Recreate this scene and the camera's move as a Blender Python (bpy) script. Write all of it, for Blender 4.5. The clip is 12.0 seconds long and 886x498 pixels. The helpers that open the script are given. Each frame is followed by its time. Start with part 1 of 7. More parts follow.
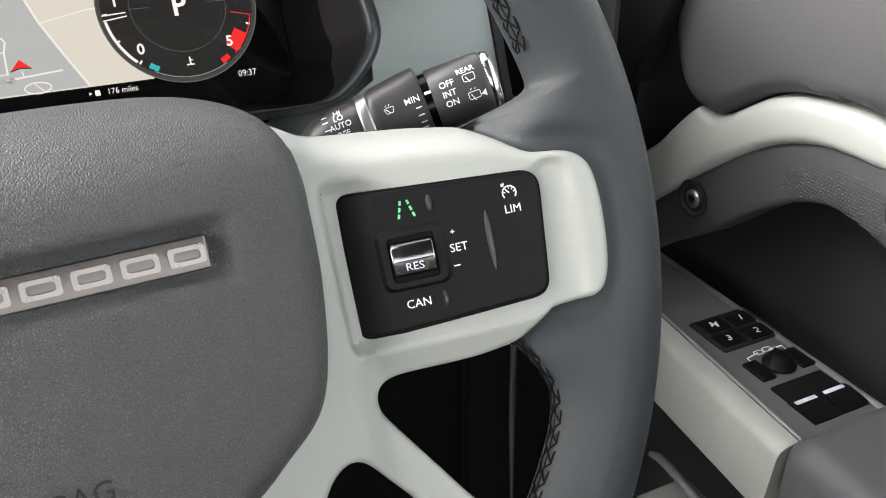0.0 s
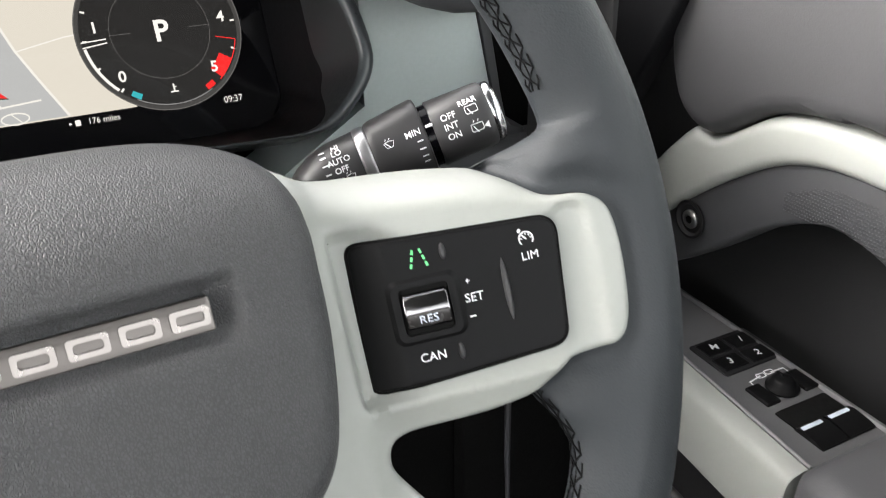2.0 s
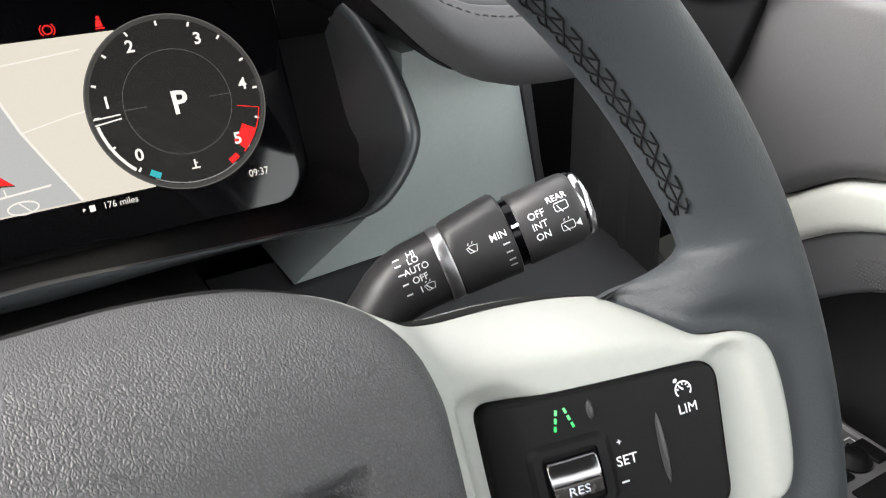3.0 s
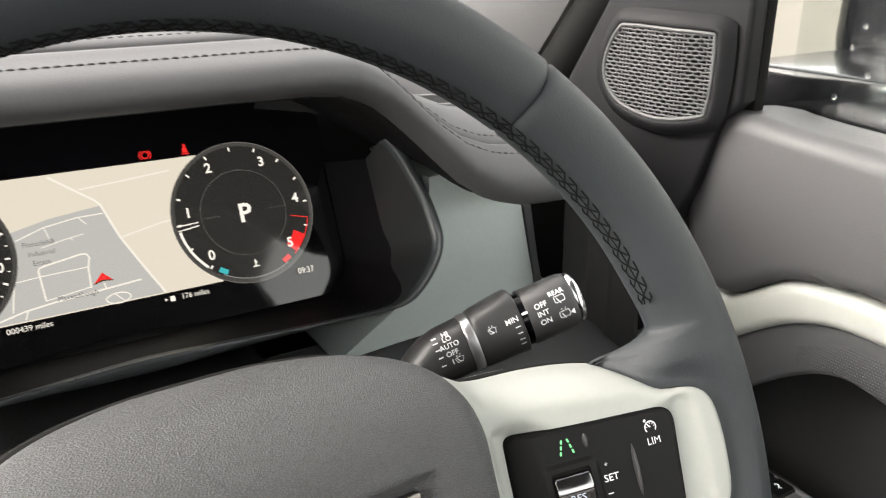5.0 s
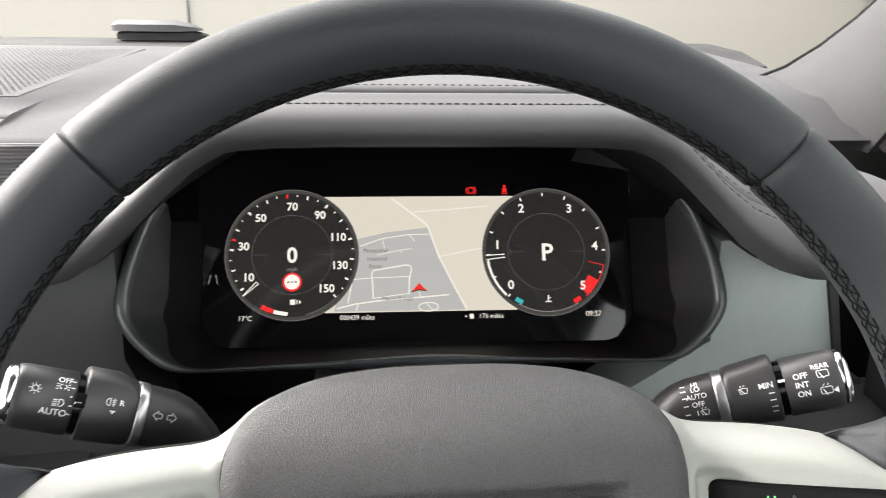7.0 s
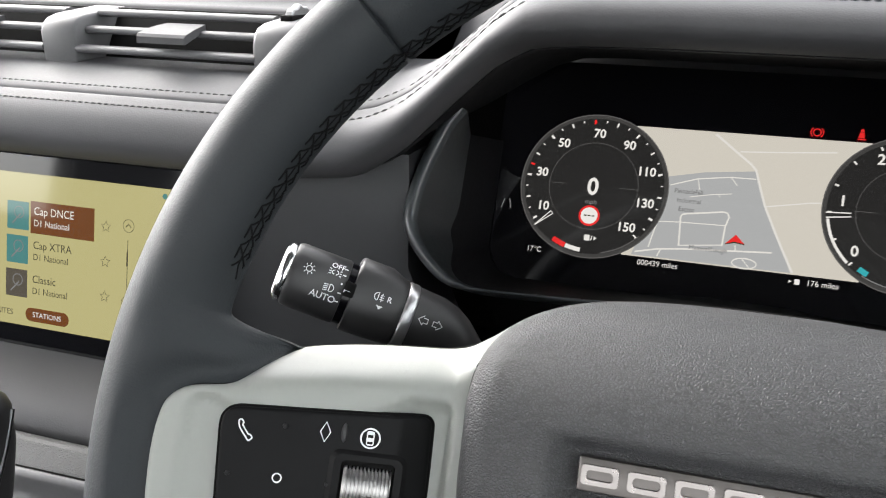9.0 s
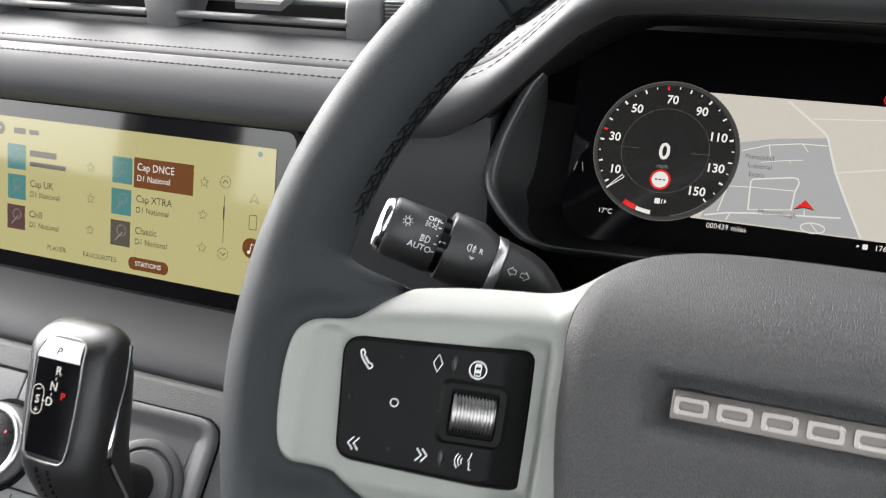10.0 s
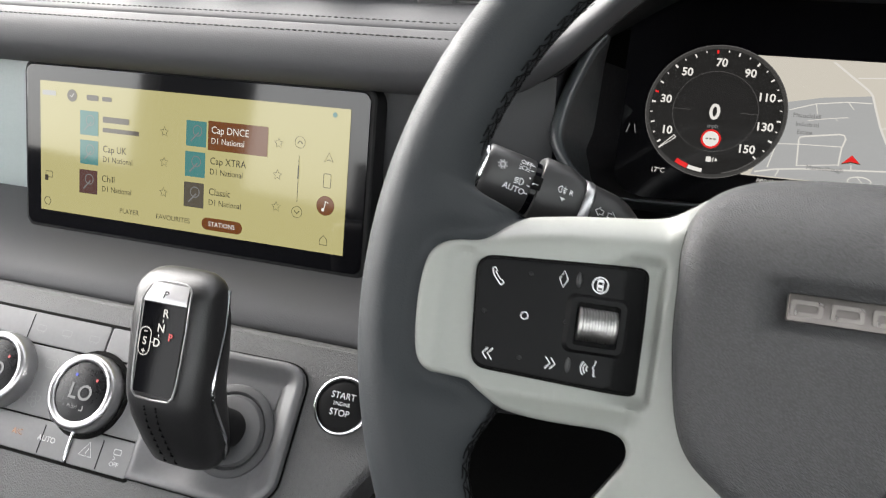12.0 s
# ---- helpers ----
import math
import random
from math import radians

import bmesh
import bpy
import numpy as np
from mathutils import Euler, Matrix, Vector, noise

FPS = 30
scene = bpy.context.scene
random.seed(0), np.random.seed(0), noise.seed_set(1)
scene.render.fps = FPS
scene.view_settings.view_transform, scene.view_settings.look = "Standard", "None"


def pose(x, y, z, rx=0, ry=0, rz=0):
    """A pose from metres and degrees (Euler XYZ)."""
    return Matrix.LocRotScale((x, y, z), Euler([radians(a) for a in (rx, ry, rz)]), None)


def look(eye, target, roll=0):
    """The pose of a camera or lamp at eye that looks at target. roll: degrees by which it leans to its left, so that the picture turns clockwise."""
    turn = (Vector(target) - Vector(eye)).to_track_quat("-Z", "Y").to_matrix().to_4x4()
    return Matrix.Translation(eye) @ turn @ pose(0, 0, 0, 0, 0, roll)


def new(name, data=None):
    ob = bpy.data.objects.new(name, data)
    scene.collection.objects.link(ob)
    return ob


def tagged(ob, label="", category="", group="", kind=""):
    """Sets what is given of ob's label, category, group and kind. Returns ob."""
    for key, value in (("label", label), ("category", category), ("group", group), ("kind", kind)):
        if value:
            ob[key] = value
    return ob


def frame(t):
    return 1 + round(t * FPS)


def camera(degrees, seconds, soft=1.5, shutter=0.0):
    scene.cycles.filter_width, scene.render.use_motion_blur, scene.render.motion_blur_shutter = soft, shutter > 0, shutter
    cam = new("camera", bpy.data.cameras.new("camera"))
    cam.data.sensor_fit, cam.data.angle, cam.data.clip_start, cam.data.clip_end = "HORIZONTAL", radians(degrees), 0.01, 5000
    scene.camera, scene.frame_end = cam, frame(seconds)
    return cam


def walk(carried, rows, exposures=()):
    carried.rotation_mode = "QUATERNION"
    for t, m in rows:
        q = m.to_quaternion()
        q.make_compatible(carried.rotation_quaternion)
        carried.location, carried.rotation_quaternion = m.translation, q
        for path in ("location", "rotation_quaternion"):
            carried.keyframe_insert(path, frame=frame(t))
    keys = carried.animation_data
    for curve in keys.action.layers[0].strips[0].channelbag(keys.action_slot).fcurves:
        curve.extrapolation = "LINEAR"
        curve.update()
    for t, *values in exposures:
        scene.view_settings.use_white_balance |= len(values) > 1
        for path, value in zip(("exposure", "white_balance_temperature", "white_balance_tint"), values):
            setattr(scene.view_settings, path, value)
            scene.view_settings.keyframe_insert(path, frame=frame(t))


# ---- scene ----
cam = camera(57.2, 12.0, soft=1.0, shutter=0.3)
PATH = [
    (0, (0.0222, -0.3061, 1.1052), (0.2066, 0.0905, 0.8628), -0.62),
    (0.5, (0.0239, -0.3055, 1.1060), (0.2094, 0.0910, 0.8643), -0.59),
    (1, (0.0234, -0.3073, 1.1069), (0.2105, 0.0887, 0.8657), -0.63),
    (1.5, (0.0235, -0.3067, 1.1075), (0.2143, 0.0876, 0.8665), -0.67),
    (2, (0.0198, -0.2857, 1.1109), (0.2178, 0.1059, 0.8712), -0.78),
    (2.5, (0.0143, -0.2485, 1.1189), (0.2225, 0.1395, 0.8819), -0.88),
    (3, (0.0023, -0.2220, 1.1285), (0.2216, 0.1613, 0.8939), -1.21),
    (3.2, (0.0000, -0.2188, 1.1339), (0.2239, 0.1626, 0.9006), -1.27),
    (4.8, (-0.0506, -0.2696, 1.1603), (0.1967, 0.1199, 0.9677), -0.22),
    (5, (-0.0561, -0.2847, 1.1644), (0.1841, 0.1152, 0.9845), -0.17),
    (5.5, (-0.0649, -0.3086, 1.1652), (0.1354, 0.1224, 1.0098), 0.06),
    (6, (-0.0613, -0.3267, 1.1615), (0.0863, 0.1289, 1.0177), 0.32),
    (6.5, (-0.0482, -0.3278, 1.1545), (0.0518, 0.1413, 1.0133), 0.56),
    (7, (-0.0336, -0.3378, 1.1600), (0.0099, 0.1406, 1.0211), 0.76),
    (7.5, (-0.0242, -0.3511, 1.1614), (-0.0367, 0.1293, 1.0233), 0.88),
    (7.7, (-0.0223, -0.3539, 1.1588), (-0.0567, 0.1258, 1.0220), 0.89),
    (9.3, (-0.0324, -0.2893, 1.1205), (-0.1839, 0.1572, 0.9540), 1.50),
    (9.5, (-0.0328, -0.2900, 1.1221), (-0.1893, 0.1534, 0.9522), 1.51),
    (10, (-0.0422, -0.3251, 1.1245), (-0.2047, 0.1127, 0.9459), 1.45),
    (10.5, (-0.0394, -0.3627, 1.1179), (-0.2014, 0.0725, 0.9325), 1.30),
    (11, (-0.0459, -0.3787, 1.1063), (-0.2060, 0.0557, 0.9174), 1.18),
    (11.5, (-0.0517, -0.3790, 1.1019), (-0.2095, 0.0569, 0.9146), 1.14),
    (12, (-0.0760, -0.3695, 1.1083), (-0.2322, 0.0697, 0.9275), 1.15),
]
EXPOSURE = [(0.0, 3.46, 6680, 10), (3.2, 3.60, 6700, 10), (5.0, 3.55, 7050, 10), (7.0, 3.47, 6830, 10), (9.5, 3.20, 6550, 10), (12.0, 3.20, 6650, 10)]
walk(cam, [(t, look(eye, target, roll)) for t, eye, target, roll in PATH], EXPOSURE)

# ---------------------------------------------------------------- world and light
world = bpy.data.worlds.new("world")
scene.world = world
world.use_nodes = True
wn = world.node_tree
sky = wn.nodes.new("ShaderNodeTexSky")
sky.sky_type = "NISHITA"
sky.sun_disc = False
sky.sun_elevation = radians(33)
sky.sun_rotation = radians(291)
sky.air_density, sky.dust_density = 1.0, 2.0
cloud = wn.nodes.new("ShaderNodeHueSaturation")
cloud.inputs["Saturation"].default_value = 0.10
wn.links.new(sky.outputs[0], cloud.inputs["Color"])
wn.links.new(cloud.outputs[0], wn.nodes["Background"].inputs[0])
wn.nodes["Background"].inputs[1].default_value = 0.15

sun_data = bpy.data.lights.new("sun", "SUN")
sun_data.energy, sun_data.angle, sun_data.color = 0.5, radians(80), (1.0, 0.935, 0.89)
sun = new("sun", sun_data)
sun.matrix_world = look((-4.6, 1.8, 4.2), (0, 0, 1))

# ---------------------------------------------------------------- materials
MATS = {}


def material(name, color, rough=0.5, metal=0.0, bump=0.0, scale=300.0, kind="noise", vary=0.12, coat=0.0, spec=0.5, rough_vary=0.08, dist=0.0004):
    """Principled surface with broad colour drift, fine relief and uneven gloss."""
    m = bpy.data.materials.new(name)
    m.use_nodes = True
    nt = m.node_tree
    b = nt.nodes["Principled BSDF"]
    b.inputs["Metallic"].default_value = metal
    b.inputs["Coat Weight"].default_value = coat
    b.inputs["Coat Roughness"].default_value = 0.06
    b.inputs["Specular IOR Level"].default_value = spec
    co = nt.nodes.new("ShaderNodeTexCoord")
    broad = nt.nodes.new("ShaderNodeTexNoise")
    broad.inputs["Scale"].default_value = 14.0
    broad.inputs["Detail"].default_value = 4.0
    nt.links.new(co.outputs["Object"], broad.inputs["Vector"])
    fine = nt.nodes.new("ShaderNodeTexNoise")
    fine.inputs["Scale"].default_value = 420.0
    fine.inputs["Detail"].default_value = 3.0
    nt.links.new(co.outputs["Object"], fine.inputs["Vector"])
    both = nt.nodes.new("ShaderNodeMath")
    both.operation = "ADD"
    nt.links.new(broad.outputs[0], both.inputs[0])
    nt.links.new(fine.outputs[0], both.inputs[1])
    half = nt.nodes.new("ShaderNodeMath")
    half.operation = "MULTIPLY"
    half.inputs[1].default_value = 0.5
    nt.links.new(both.outputs[0], half.inputs[0])
    ramp = nt.nodes.new("ShaderNodeMapRange")
    ramp.inputs["From Min"].default_value, ramp.inputs["From Max"].default_value = 0.3, 0.7
    ramp.inputs["To Min"].default_value, ramp.inputs["To Max"].default_value = 1 - vary, 1 + vary
    nt.links.new(half.outputs[0], ramp.inputs["Value"])
    mul = nt.nodes.new("ShaderNodeVectorMath")
    mul.operation = "SCALE"
    mul.inputs[0].default_value = color[:3]
    nt.links.new(ramp.outputs[0], mul.inputs["Scale"])
    nt.links.new(mul.outputs[0], b.inputs["Base Color"])
    gl = nt.nodes.new("ShaderNodeMapRange")
    gl.inputs["From Min"].default_value, gl.inputs["From Max"].default_value = 0.3, 0.7
    gl.inputs["To Min"].default_value, gl.inputs["To Max"].default_value = max(0.02, rough - rough_vary), min(1, rough + rough_vary)
    nt.links.new(half.outputs[0], gl.inputs["Value"])
    nt.links.new(gl.outputs[0], b.inputs["Roughness"])
    if bump:
        if kind == "pebble":
            tex = nt.nodes.new("ShaderNodeTexVoronoi")
            tex.feature = "DISTANCE_TO_EDGE"
            warp = nt.nodes.new("ShaderNodeTexNoise")
            warp.inputs["Scale"].default_value = scale * 0.5
            nt.links.new(co.outputs["Object"], warp.inputs["Vector"])
            mixv = nt.nodes.new("ShaderNodeVectorMath")
            mixv.operation = "MULTIPLY_ADD"
            mixv.inputs[1].default_value = (0.9 / scale,) * 3
            nt.links.new(warp.outputs["Color"], mixv.inputs[0])
            nt.links.new(co.outputs["Object"], mixv.inputs[2])
            nt.links.new(mixv.outputs[0], tex.inputs["Vector"])
            lid = nt.nodes.new("ShaderNodeMapRange")
            lid.interpolation_type = "SMOOTHSTEP"
            lid.inputs["From Min"].default_value, lid.inputs["From Max"].default_value = 0.0, 0.32
            nt.links.new(tex.outputs["Distance"], lid.inputs["Value"])
            out = lid.outputs[0]
            # grain creases darkened in the base colour, standing in for their shade
            crease_shade = nt.nodes.new("ShaderNodeMapRange")
            crease_shade.inputs["To Min"].default_value, crease_shade.inputs["To Max"].default_value = 0.70, 1.05
            nt.links.new(out, crease_shade.inputs["Value"])
            shaded_color = nt.nodes.new("ShaderNodeVectorMath")
            shaded_color.operation = "SCALE"
            nt.links.new(mul.outputs[0], shaded_color.inputs[0])
            nt.links.new(crease_shade.outputs[0], shaded_color.inputs["Scale"])
            nt.links.new(shaded_color.outputs[0], b.inputs["Base Color"])
        elif kind == "voronoi":
            tex = nt.nodes.new("ShaderNodeTexVoronoi")
            tex.feature = "SMOOTH_F1"
            tex.inputs["Smoothness"].default_value = 0.6
            out = tex.outputs["Distance"]
            warp = nt.nodes.new("ShaderNodeTexNoise")
            warp.inputs["Scale"].default_value = scale * 0.6
            nt.links.new(co.outputs["Object"], warp.inputs["Vector"])
            mixv = nt.nodes.new("ShaderNodeVectorMath")
            mixv.operation = "MULTIPLY_ADD"
            mixv.inputs[1].default_value = (0.5 / scale,) * 3
            nt.links.new(warp.outputs["Color"], mixv.inputs[0])
            nt.links.new(co.outputs["Object"], mixv.inputs[2])
            nt.links.new(mixv.outputs[0], tex.inputs["Vector"])
        else:
            tex = nt.nodes.new("ShaderNodeTexNoise")
            tex.inputs["Detail"].default_value = 3.0
            out = tex.outputs[0]
            nt.links.new(co.outputs["Object"], tex.inputs["Vector"])
        tex.inputs["Scale"].default_value = scale
        bp = nt.nodes.new("ShaderNodeBump")
        bp.inputs["Strength"].default_value = bump
        bp.inputs["Distance"].default_value = dist
        nt.links.new(out, bp.inputs["Height"])
        nt.links.new(bp.outputs[0], b.inputs["Normal"])
    MATS[name] = m
    return m


SCREEN = 0.092


def glow(name, color, strength):
    m = bpy.data.materials.new(name)
    m.use_nodes = True
    b = m.node_tree.nodes["Principled BSDF"]
    b.inputs["Base Color"].default_value = (0.01, 0.01, 0.01, 1)
    b.inputs["Roughness"].default_value = 0.07
    b.inputs["Specular IOR Level"].default_value = 0.45
    b.inputs["Emission Color"].default_value = (*color, 1)
    b.inputs["Emission Strength"].default_value = strength * SCREEN
    MATS[name] = m
    return m


leather_rim = material("leather_rim", (0.0200, 0.0232, 0.0264), 0.58, bump=0.5, scale=1500, kind="voronoi", vary=0.08, dist=0.00016, spec=0.30)
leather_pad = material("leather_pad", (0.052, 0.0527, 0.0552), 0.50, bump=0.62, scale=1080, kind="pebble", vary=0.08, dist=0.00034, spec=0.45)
leather_dash = material("leather_dash", (0.067, 0.067, 0.071), 0.60, bump=0.25, scale=1100, kind="voronoi", vary=0.08, dist=0.0002, spec=0.3)
# leather_dash darkened for the door pad, which is turned to the sun
leather_dash_dimmed = material("leather_dash_dimmed", (0.044, 0.044, 0.046), 0.52, bump=0.25, scale=1100, kind="voronoi", vary=0.08, dist=0.0002, spec=0.28)
thread = material("thread", (0.004, 0.004, 0.0045), 0.8, bump=0.4, scale=3000, dist=0.0001, spec=0.12)
trim_paint = material("trim_paint", (0.265, 0.274, 0.256), 0.46, bump=0.12, scale=1600, vary=0.03, dist=0.0001)
black_soft = material("black_soft", (0.0042, 0.0042, 0.0046), 0.5, bump=0.12, scale=2200, vary=0.1, dist=0.0001, spec=0.12)
black_plastic = material("black_plastic", (0.012, 0.012, 0.013), 0.6, bump=0.2, scale=1800, vary=0.12, dist=0.00012, spec=0.22)
dark_plastic = material("dark_plastic", (0.04, 0.041, 0.044), 0.55, bump=0.25, scale=1500, kind="voronoi", vary=0.1, dist=0.0002)
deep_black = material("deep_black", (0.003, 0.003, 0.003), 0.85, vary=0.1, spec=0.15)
grey_plastic = material("grey_plastic", (0.095, 0.095, 0.099), 0.5, bump=0.15, scale=1500, vary=0.06, dist=0.0001, spec=0.35)
grille_metal = material("grille_metal", (0.27, 0.275, 0.28), 0.42, metal=0.8, vary=0.05)
powder_panel = material("powder_panel", (0.40, 0.45, 0.445), 0.45, bump=0.3, scale=1700, vary=0.05, dist=0.00015)
chrome = material("chrome", (0.62, 0.63, 0.65), 0.17, metal=1.0, vary=0.03, rough_vary=0.04)
brushed = material("brushed", (0.13, 0.12, 0.114), 0.42, metal=1.0, bump=0.3, scale=900, vary=0.06, dist=0.0001)
satin_band = material("satin_band", (0.50, 0.50, 0.51), 0.36, metal=1.0, vary=0.04)
steel = material("steel", (0.42, 0.42, 0.42), 0.36, metal=1.0, vary=0.1)
piano = material("piano_black", (0.003, 0.003, 0.004), 0.10, coat=0.0, spec=0.12, vary=0.05, rough_vary=0.02)
screen_glass = material("screen_glass", (0.004, 0.004, 0.005), 0.06, spec=0.45, vary=0.05, rough_vary=0.02)
white_print = material("white_print", (0.74, 0.75, 0.76), 0.5, vary=0.03)
pale_switch = material("pale_switch", (0.55, 0.6, 0.68), 0.35, vary=0.05)
cream_wall = material("cream_wall", (0.25, 0.240, 0.212), 0.7, bump=0.1, scale=40, vary=0.03)
tarmac = material("tarmac", (0.07, 0.07, 0.072), 0.85, bump=0.6, scale=120, vary=0.2)
# grey picked for the fill that the unseen roof bounces down
roof_grey = material("roof_grey", (0.20, 0.20, 0.195), 0.9, bump=0.3, scale=900, vary=0.05)
body_paint = material("body_paint", (0.010, 0.010, 0.012), 0.22, coat=0.25, vary=0.04)
dark_grey_key = material("dark_grey_key", (0.155, 0.155, 0.158), 0.5, bump=0.15, scale=1800, vary=0.08, dist=0.0001)
brushed_light = material("brushed_light", (0.21, 0.21, 0.21), 0.45, metal=1.0, vary=0.05)
grey_print = material("grey_print", (0.5, 0.5, 0.5), 0.5, vary=0.03)
dim_print = material("dim_print", (0.2, 0.2, 0.2), 0.5, vary=0.03)
pillar_cloth = material("pillar_cloth", (0.028, 0.028, 0.029), 0.85, bump=0.5, scale=900, vary=0.06, dist=0.0004)
mirror_glass = material("mirror_glass", (0.9, 0.9, 0.9), 0.03, metal=1.0, vary=0.01, rough_vary=0.01)
# dark colour for flat marks, in place of the shade in an engraving
engraved = material("engraved", (0.024, 0.024, 0.026), 0.7, vary=0.05, spec=0.1)
leather_black = material("leather_black", (0.016, 0.016, 0.017), 0.42, bump=0.3, scale=1100, kind="voronoi", vary=0.08, dist=0.0002)
raised_metal = material("raised_metal", (0.215, 0.20, 0.19), 0.30, metal=1.0, vary=0.05)
# paler than surround_black so that the lip looks lit
surround_satin_lit = material("surround_satin_lit", (0.044, 0.049, 0.053), 0.32, bump=0.1, scale=1700, vary=0.1, dist=0.0001, spec=0.5)
roller_chrome = material("roller_chrome", (0.18, 0.18, 0.185), 0.2, metal=1.0, vary=0.05)
roller_steel = material("roller_steel", (0.36, 0.352, 0.345), 0.38, metal=1.0, vary=0.08)
# cream_wall over again, darkened because the sun falls full on the side wall
cream_wall_dimmed = material("cream_wall_dimmed", (0.10, 0.095, 0.083), 0.7, bump=0.1, scale=40, vary=0.05)
tray_grey = material("tray_grey", (0.11, 0.11, 0.114), 0.38, bump=0.15, scale=1800, vary=0.08, dist=0.0001)
knob_glass = material("knob_glass", (0.004, 0.004, 0.005), 0.3, vary=0.05, spec=0.25)
lip_satin = material("lip_satin", (0.055, 0.058, 0.06), 0.3, vary=0.06)
stalk_black = material("stalk_black", (0.021, 0.021, 0.022), 0.44, bump=0.12, scale=2200, vary=0.1, dist=0.0001)
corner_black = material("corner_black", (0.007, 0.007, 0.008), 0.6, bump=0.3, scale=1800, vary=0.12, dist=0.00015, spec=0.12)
mesh_grey = material("mesh_grey", (0.055, 0.056, 0.058), 0.48, vary=0.05, spec=0.3)
console_grain = material("console_grain", (0.078, 0.078, 0.080), 0.46, bump=0.9, scale=1300, kind="voronoi", vary=0.14, dist=0.0004)
dash_soft = material("dash_soft", (0.060, 0.060, 0.063), 0.65, bump=0.25, scale=1100, kind="voronoi", vary=0.08, dist=0.0002, spec=0.25)
hole_shade = material("hole_shade", (0.030, 0.030, 0.031), 0.8, vary=0.08, spec=0.1)
# leather_dash darkened to offset the strong light through the windscreen
dash_top_dimmed = material("dash_top_dimmed", (0.044, 0.044, 0.047), 0.62, bump=0.3, scale=1100, kind="voronoi", vary=0.08, dist=0.0002, spec=0.25)
arm_plastic = material("arm_plastic", (0.082, 0.082, 0.085), 0.5, bump=0.3, scale=1500, kind="voronoi", vary=0.1, dist=0.0002)
door_dark = material("door_dark", (0.018, 0.018, 0.019), 0.55, bump=0.3, scale=1500, kind="voronoi", vary=0.1, dist=0.0002, spec=0.3)
rubber = material("rubber", (0.004, 0.004, 0.004), 0.75, vary=0.1, spec=0.06)
wiper_grey = material("wiper_grey", (0.028, 0.028, 0.030), 0.5, vary=0.1)
# colour of the dark reflection on the chrome roller's lower half
roller_dark = material("roller_dark", (0.03, 0.028, 0.028), 0.25, vary=0.05, spec=0.5)
matt_tip = material("matt_tip", (0.72, 0.73, 0.75), 0.5, metal=1.0, vary=0.04)
dash_thread = material("dash_thread", (0.014, 0.014, 0.015), 0.6, vary=0.1)
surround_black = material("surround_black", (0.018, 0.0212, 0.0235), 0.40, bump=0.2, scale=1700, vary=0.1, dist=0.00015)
g_white = glow("lit_white", (1.0, 0.97, 0.92), 0.95)
g_red = glow("lit_red", (1.0, 0.03, 0.03), 0.9)
g_green = glow("lit_green", (0.05, 1.0, 0.25), 0.8)
g_teal = glow("lit_teal", (0.05, 0.55, 0.6), 0.8)
g_map = glow("lit_map", (0.85, 0.80, 0.70), 0.85)
g_land = glow("lit_land", (0.56, 0.57, 0.57), 0.85)
g_road = glow("lit_road", (0.95, 0.92, 0.86), 0.9)
g_face = glow("lit_face", (0.030, 0.029, 0.028), 0.7)
g_ring = glow("lit_ring", (0.16, 0.155, 0.15), 0.8)
g_bezel = glow("lit_bezel", (0.075, 0.073, 0.07), 0.8)
g_text = glow("lit_map_text", (0.20, 0.20, 0.20), 0.8)
g_grey = glow("lit_grey", (0.35, 0.35, 0.35), 0.7)
g_yellow = glow("lit_yellow", (0.72, 0.66, 0.30), 0.78)
g_brown = glow("lit_brown", (0.22, 0.07, 0.012), 0.8)
g_ink = glow("lit_ink", (0.10, 0.08, 0.05), 0.6)
g_tile_teal = glow("lit_tile_teal", (0.10, 0.34, 0.32), 0.75)
g_tile_grey = glow("lit_tile_grey", (0.14, 0.12, 0.09), 0.75)
g_tile_plum = glow("lit_tile_plum", (0.15, 0.07, 0.06), 0.75)
g_amber = glow("lit_amber", (1.0, 0.35, 0.05), 0.8)
g_blue = glow("lit_blue", (0.05, 0.1, 1.0), 0.9)


# ---------------------------------------------------------------- building blocks
def mesh_from(bm, name, mat, smooth=40):
    bmesh.ops.recalc_face_normals(bm, faces=bm.faces[:])
    me = bpy.data.meshes.new(name)
    bm.to_mesh(me)
    bm.free()
    me.materials.append(mat)
    if smooth:
        me.shade_smooth()
        me.set_sharp_from_angle(angle=radians(smooth))
    return me


def part(name, bm, mat, parent, label="", smooth=40, m=None):
    ob = new(name, mesh_from(bm, name, mat, smooth))
    if parent is not None:
        ob.parent = parent
    if m is not None:
        ob.matrix_basis = m
    if label:
        ob["label"] = label
    return ob


def thing(name, label, category, m=None, group="", kind=""):
    ob = new(name)
    ob.empty_display_size = 0.02
    if m is not None:
        ob.matrix_basis = m
    return tagged(ob, label, category, group, kind)


def solid(name, bm, mat, label, category="", kind="", m=None, smooth=40, group=""):
    """A thing that is one mesh."""
    return tagged(part(name, bm, mat, None, smooth=smooth, m=m), label, category, group, kind)


def loft(rings, closed=True, caps=True):
    """Skin through rings of equally many points."""
    bm = bmesh.new()
    vs = [[bm.verts.new(p) for p in ring] for ring in rings]
    n = len(rings[0])
    for a, b in zip(vs, vs[1:]):
        for i in range(n if closed else n - 1):
            j = (i + 1) % n
            bm.faces.new((a[i], a[j], b[j], b[i]))
    if caps and closed:
        bm.faces.new(vs[0][::-1])
        bm.faces.new(vs[-1])
    return bm


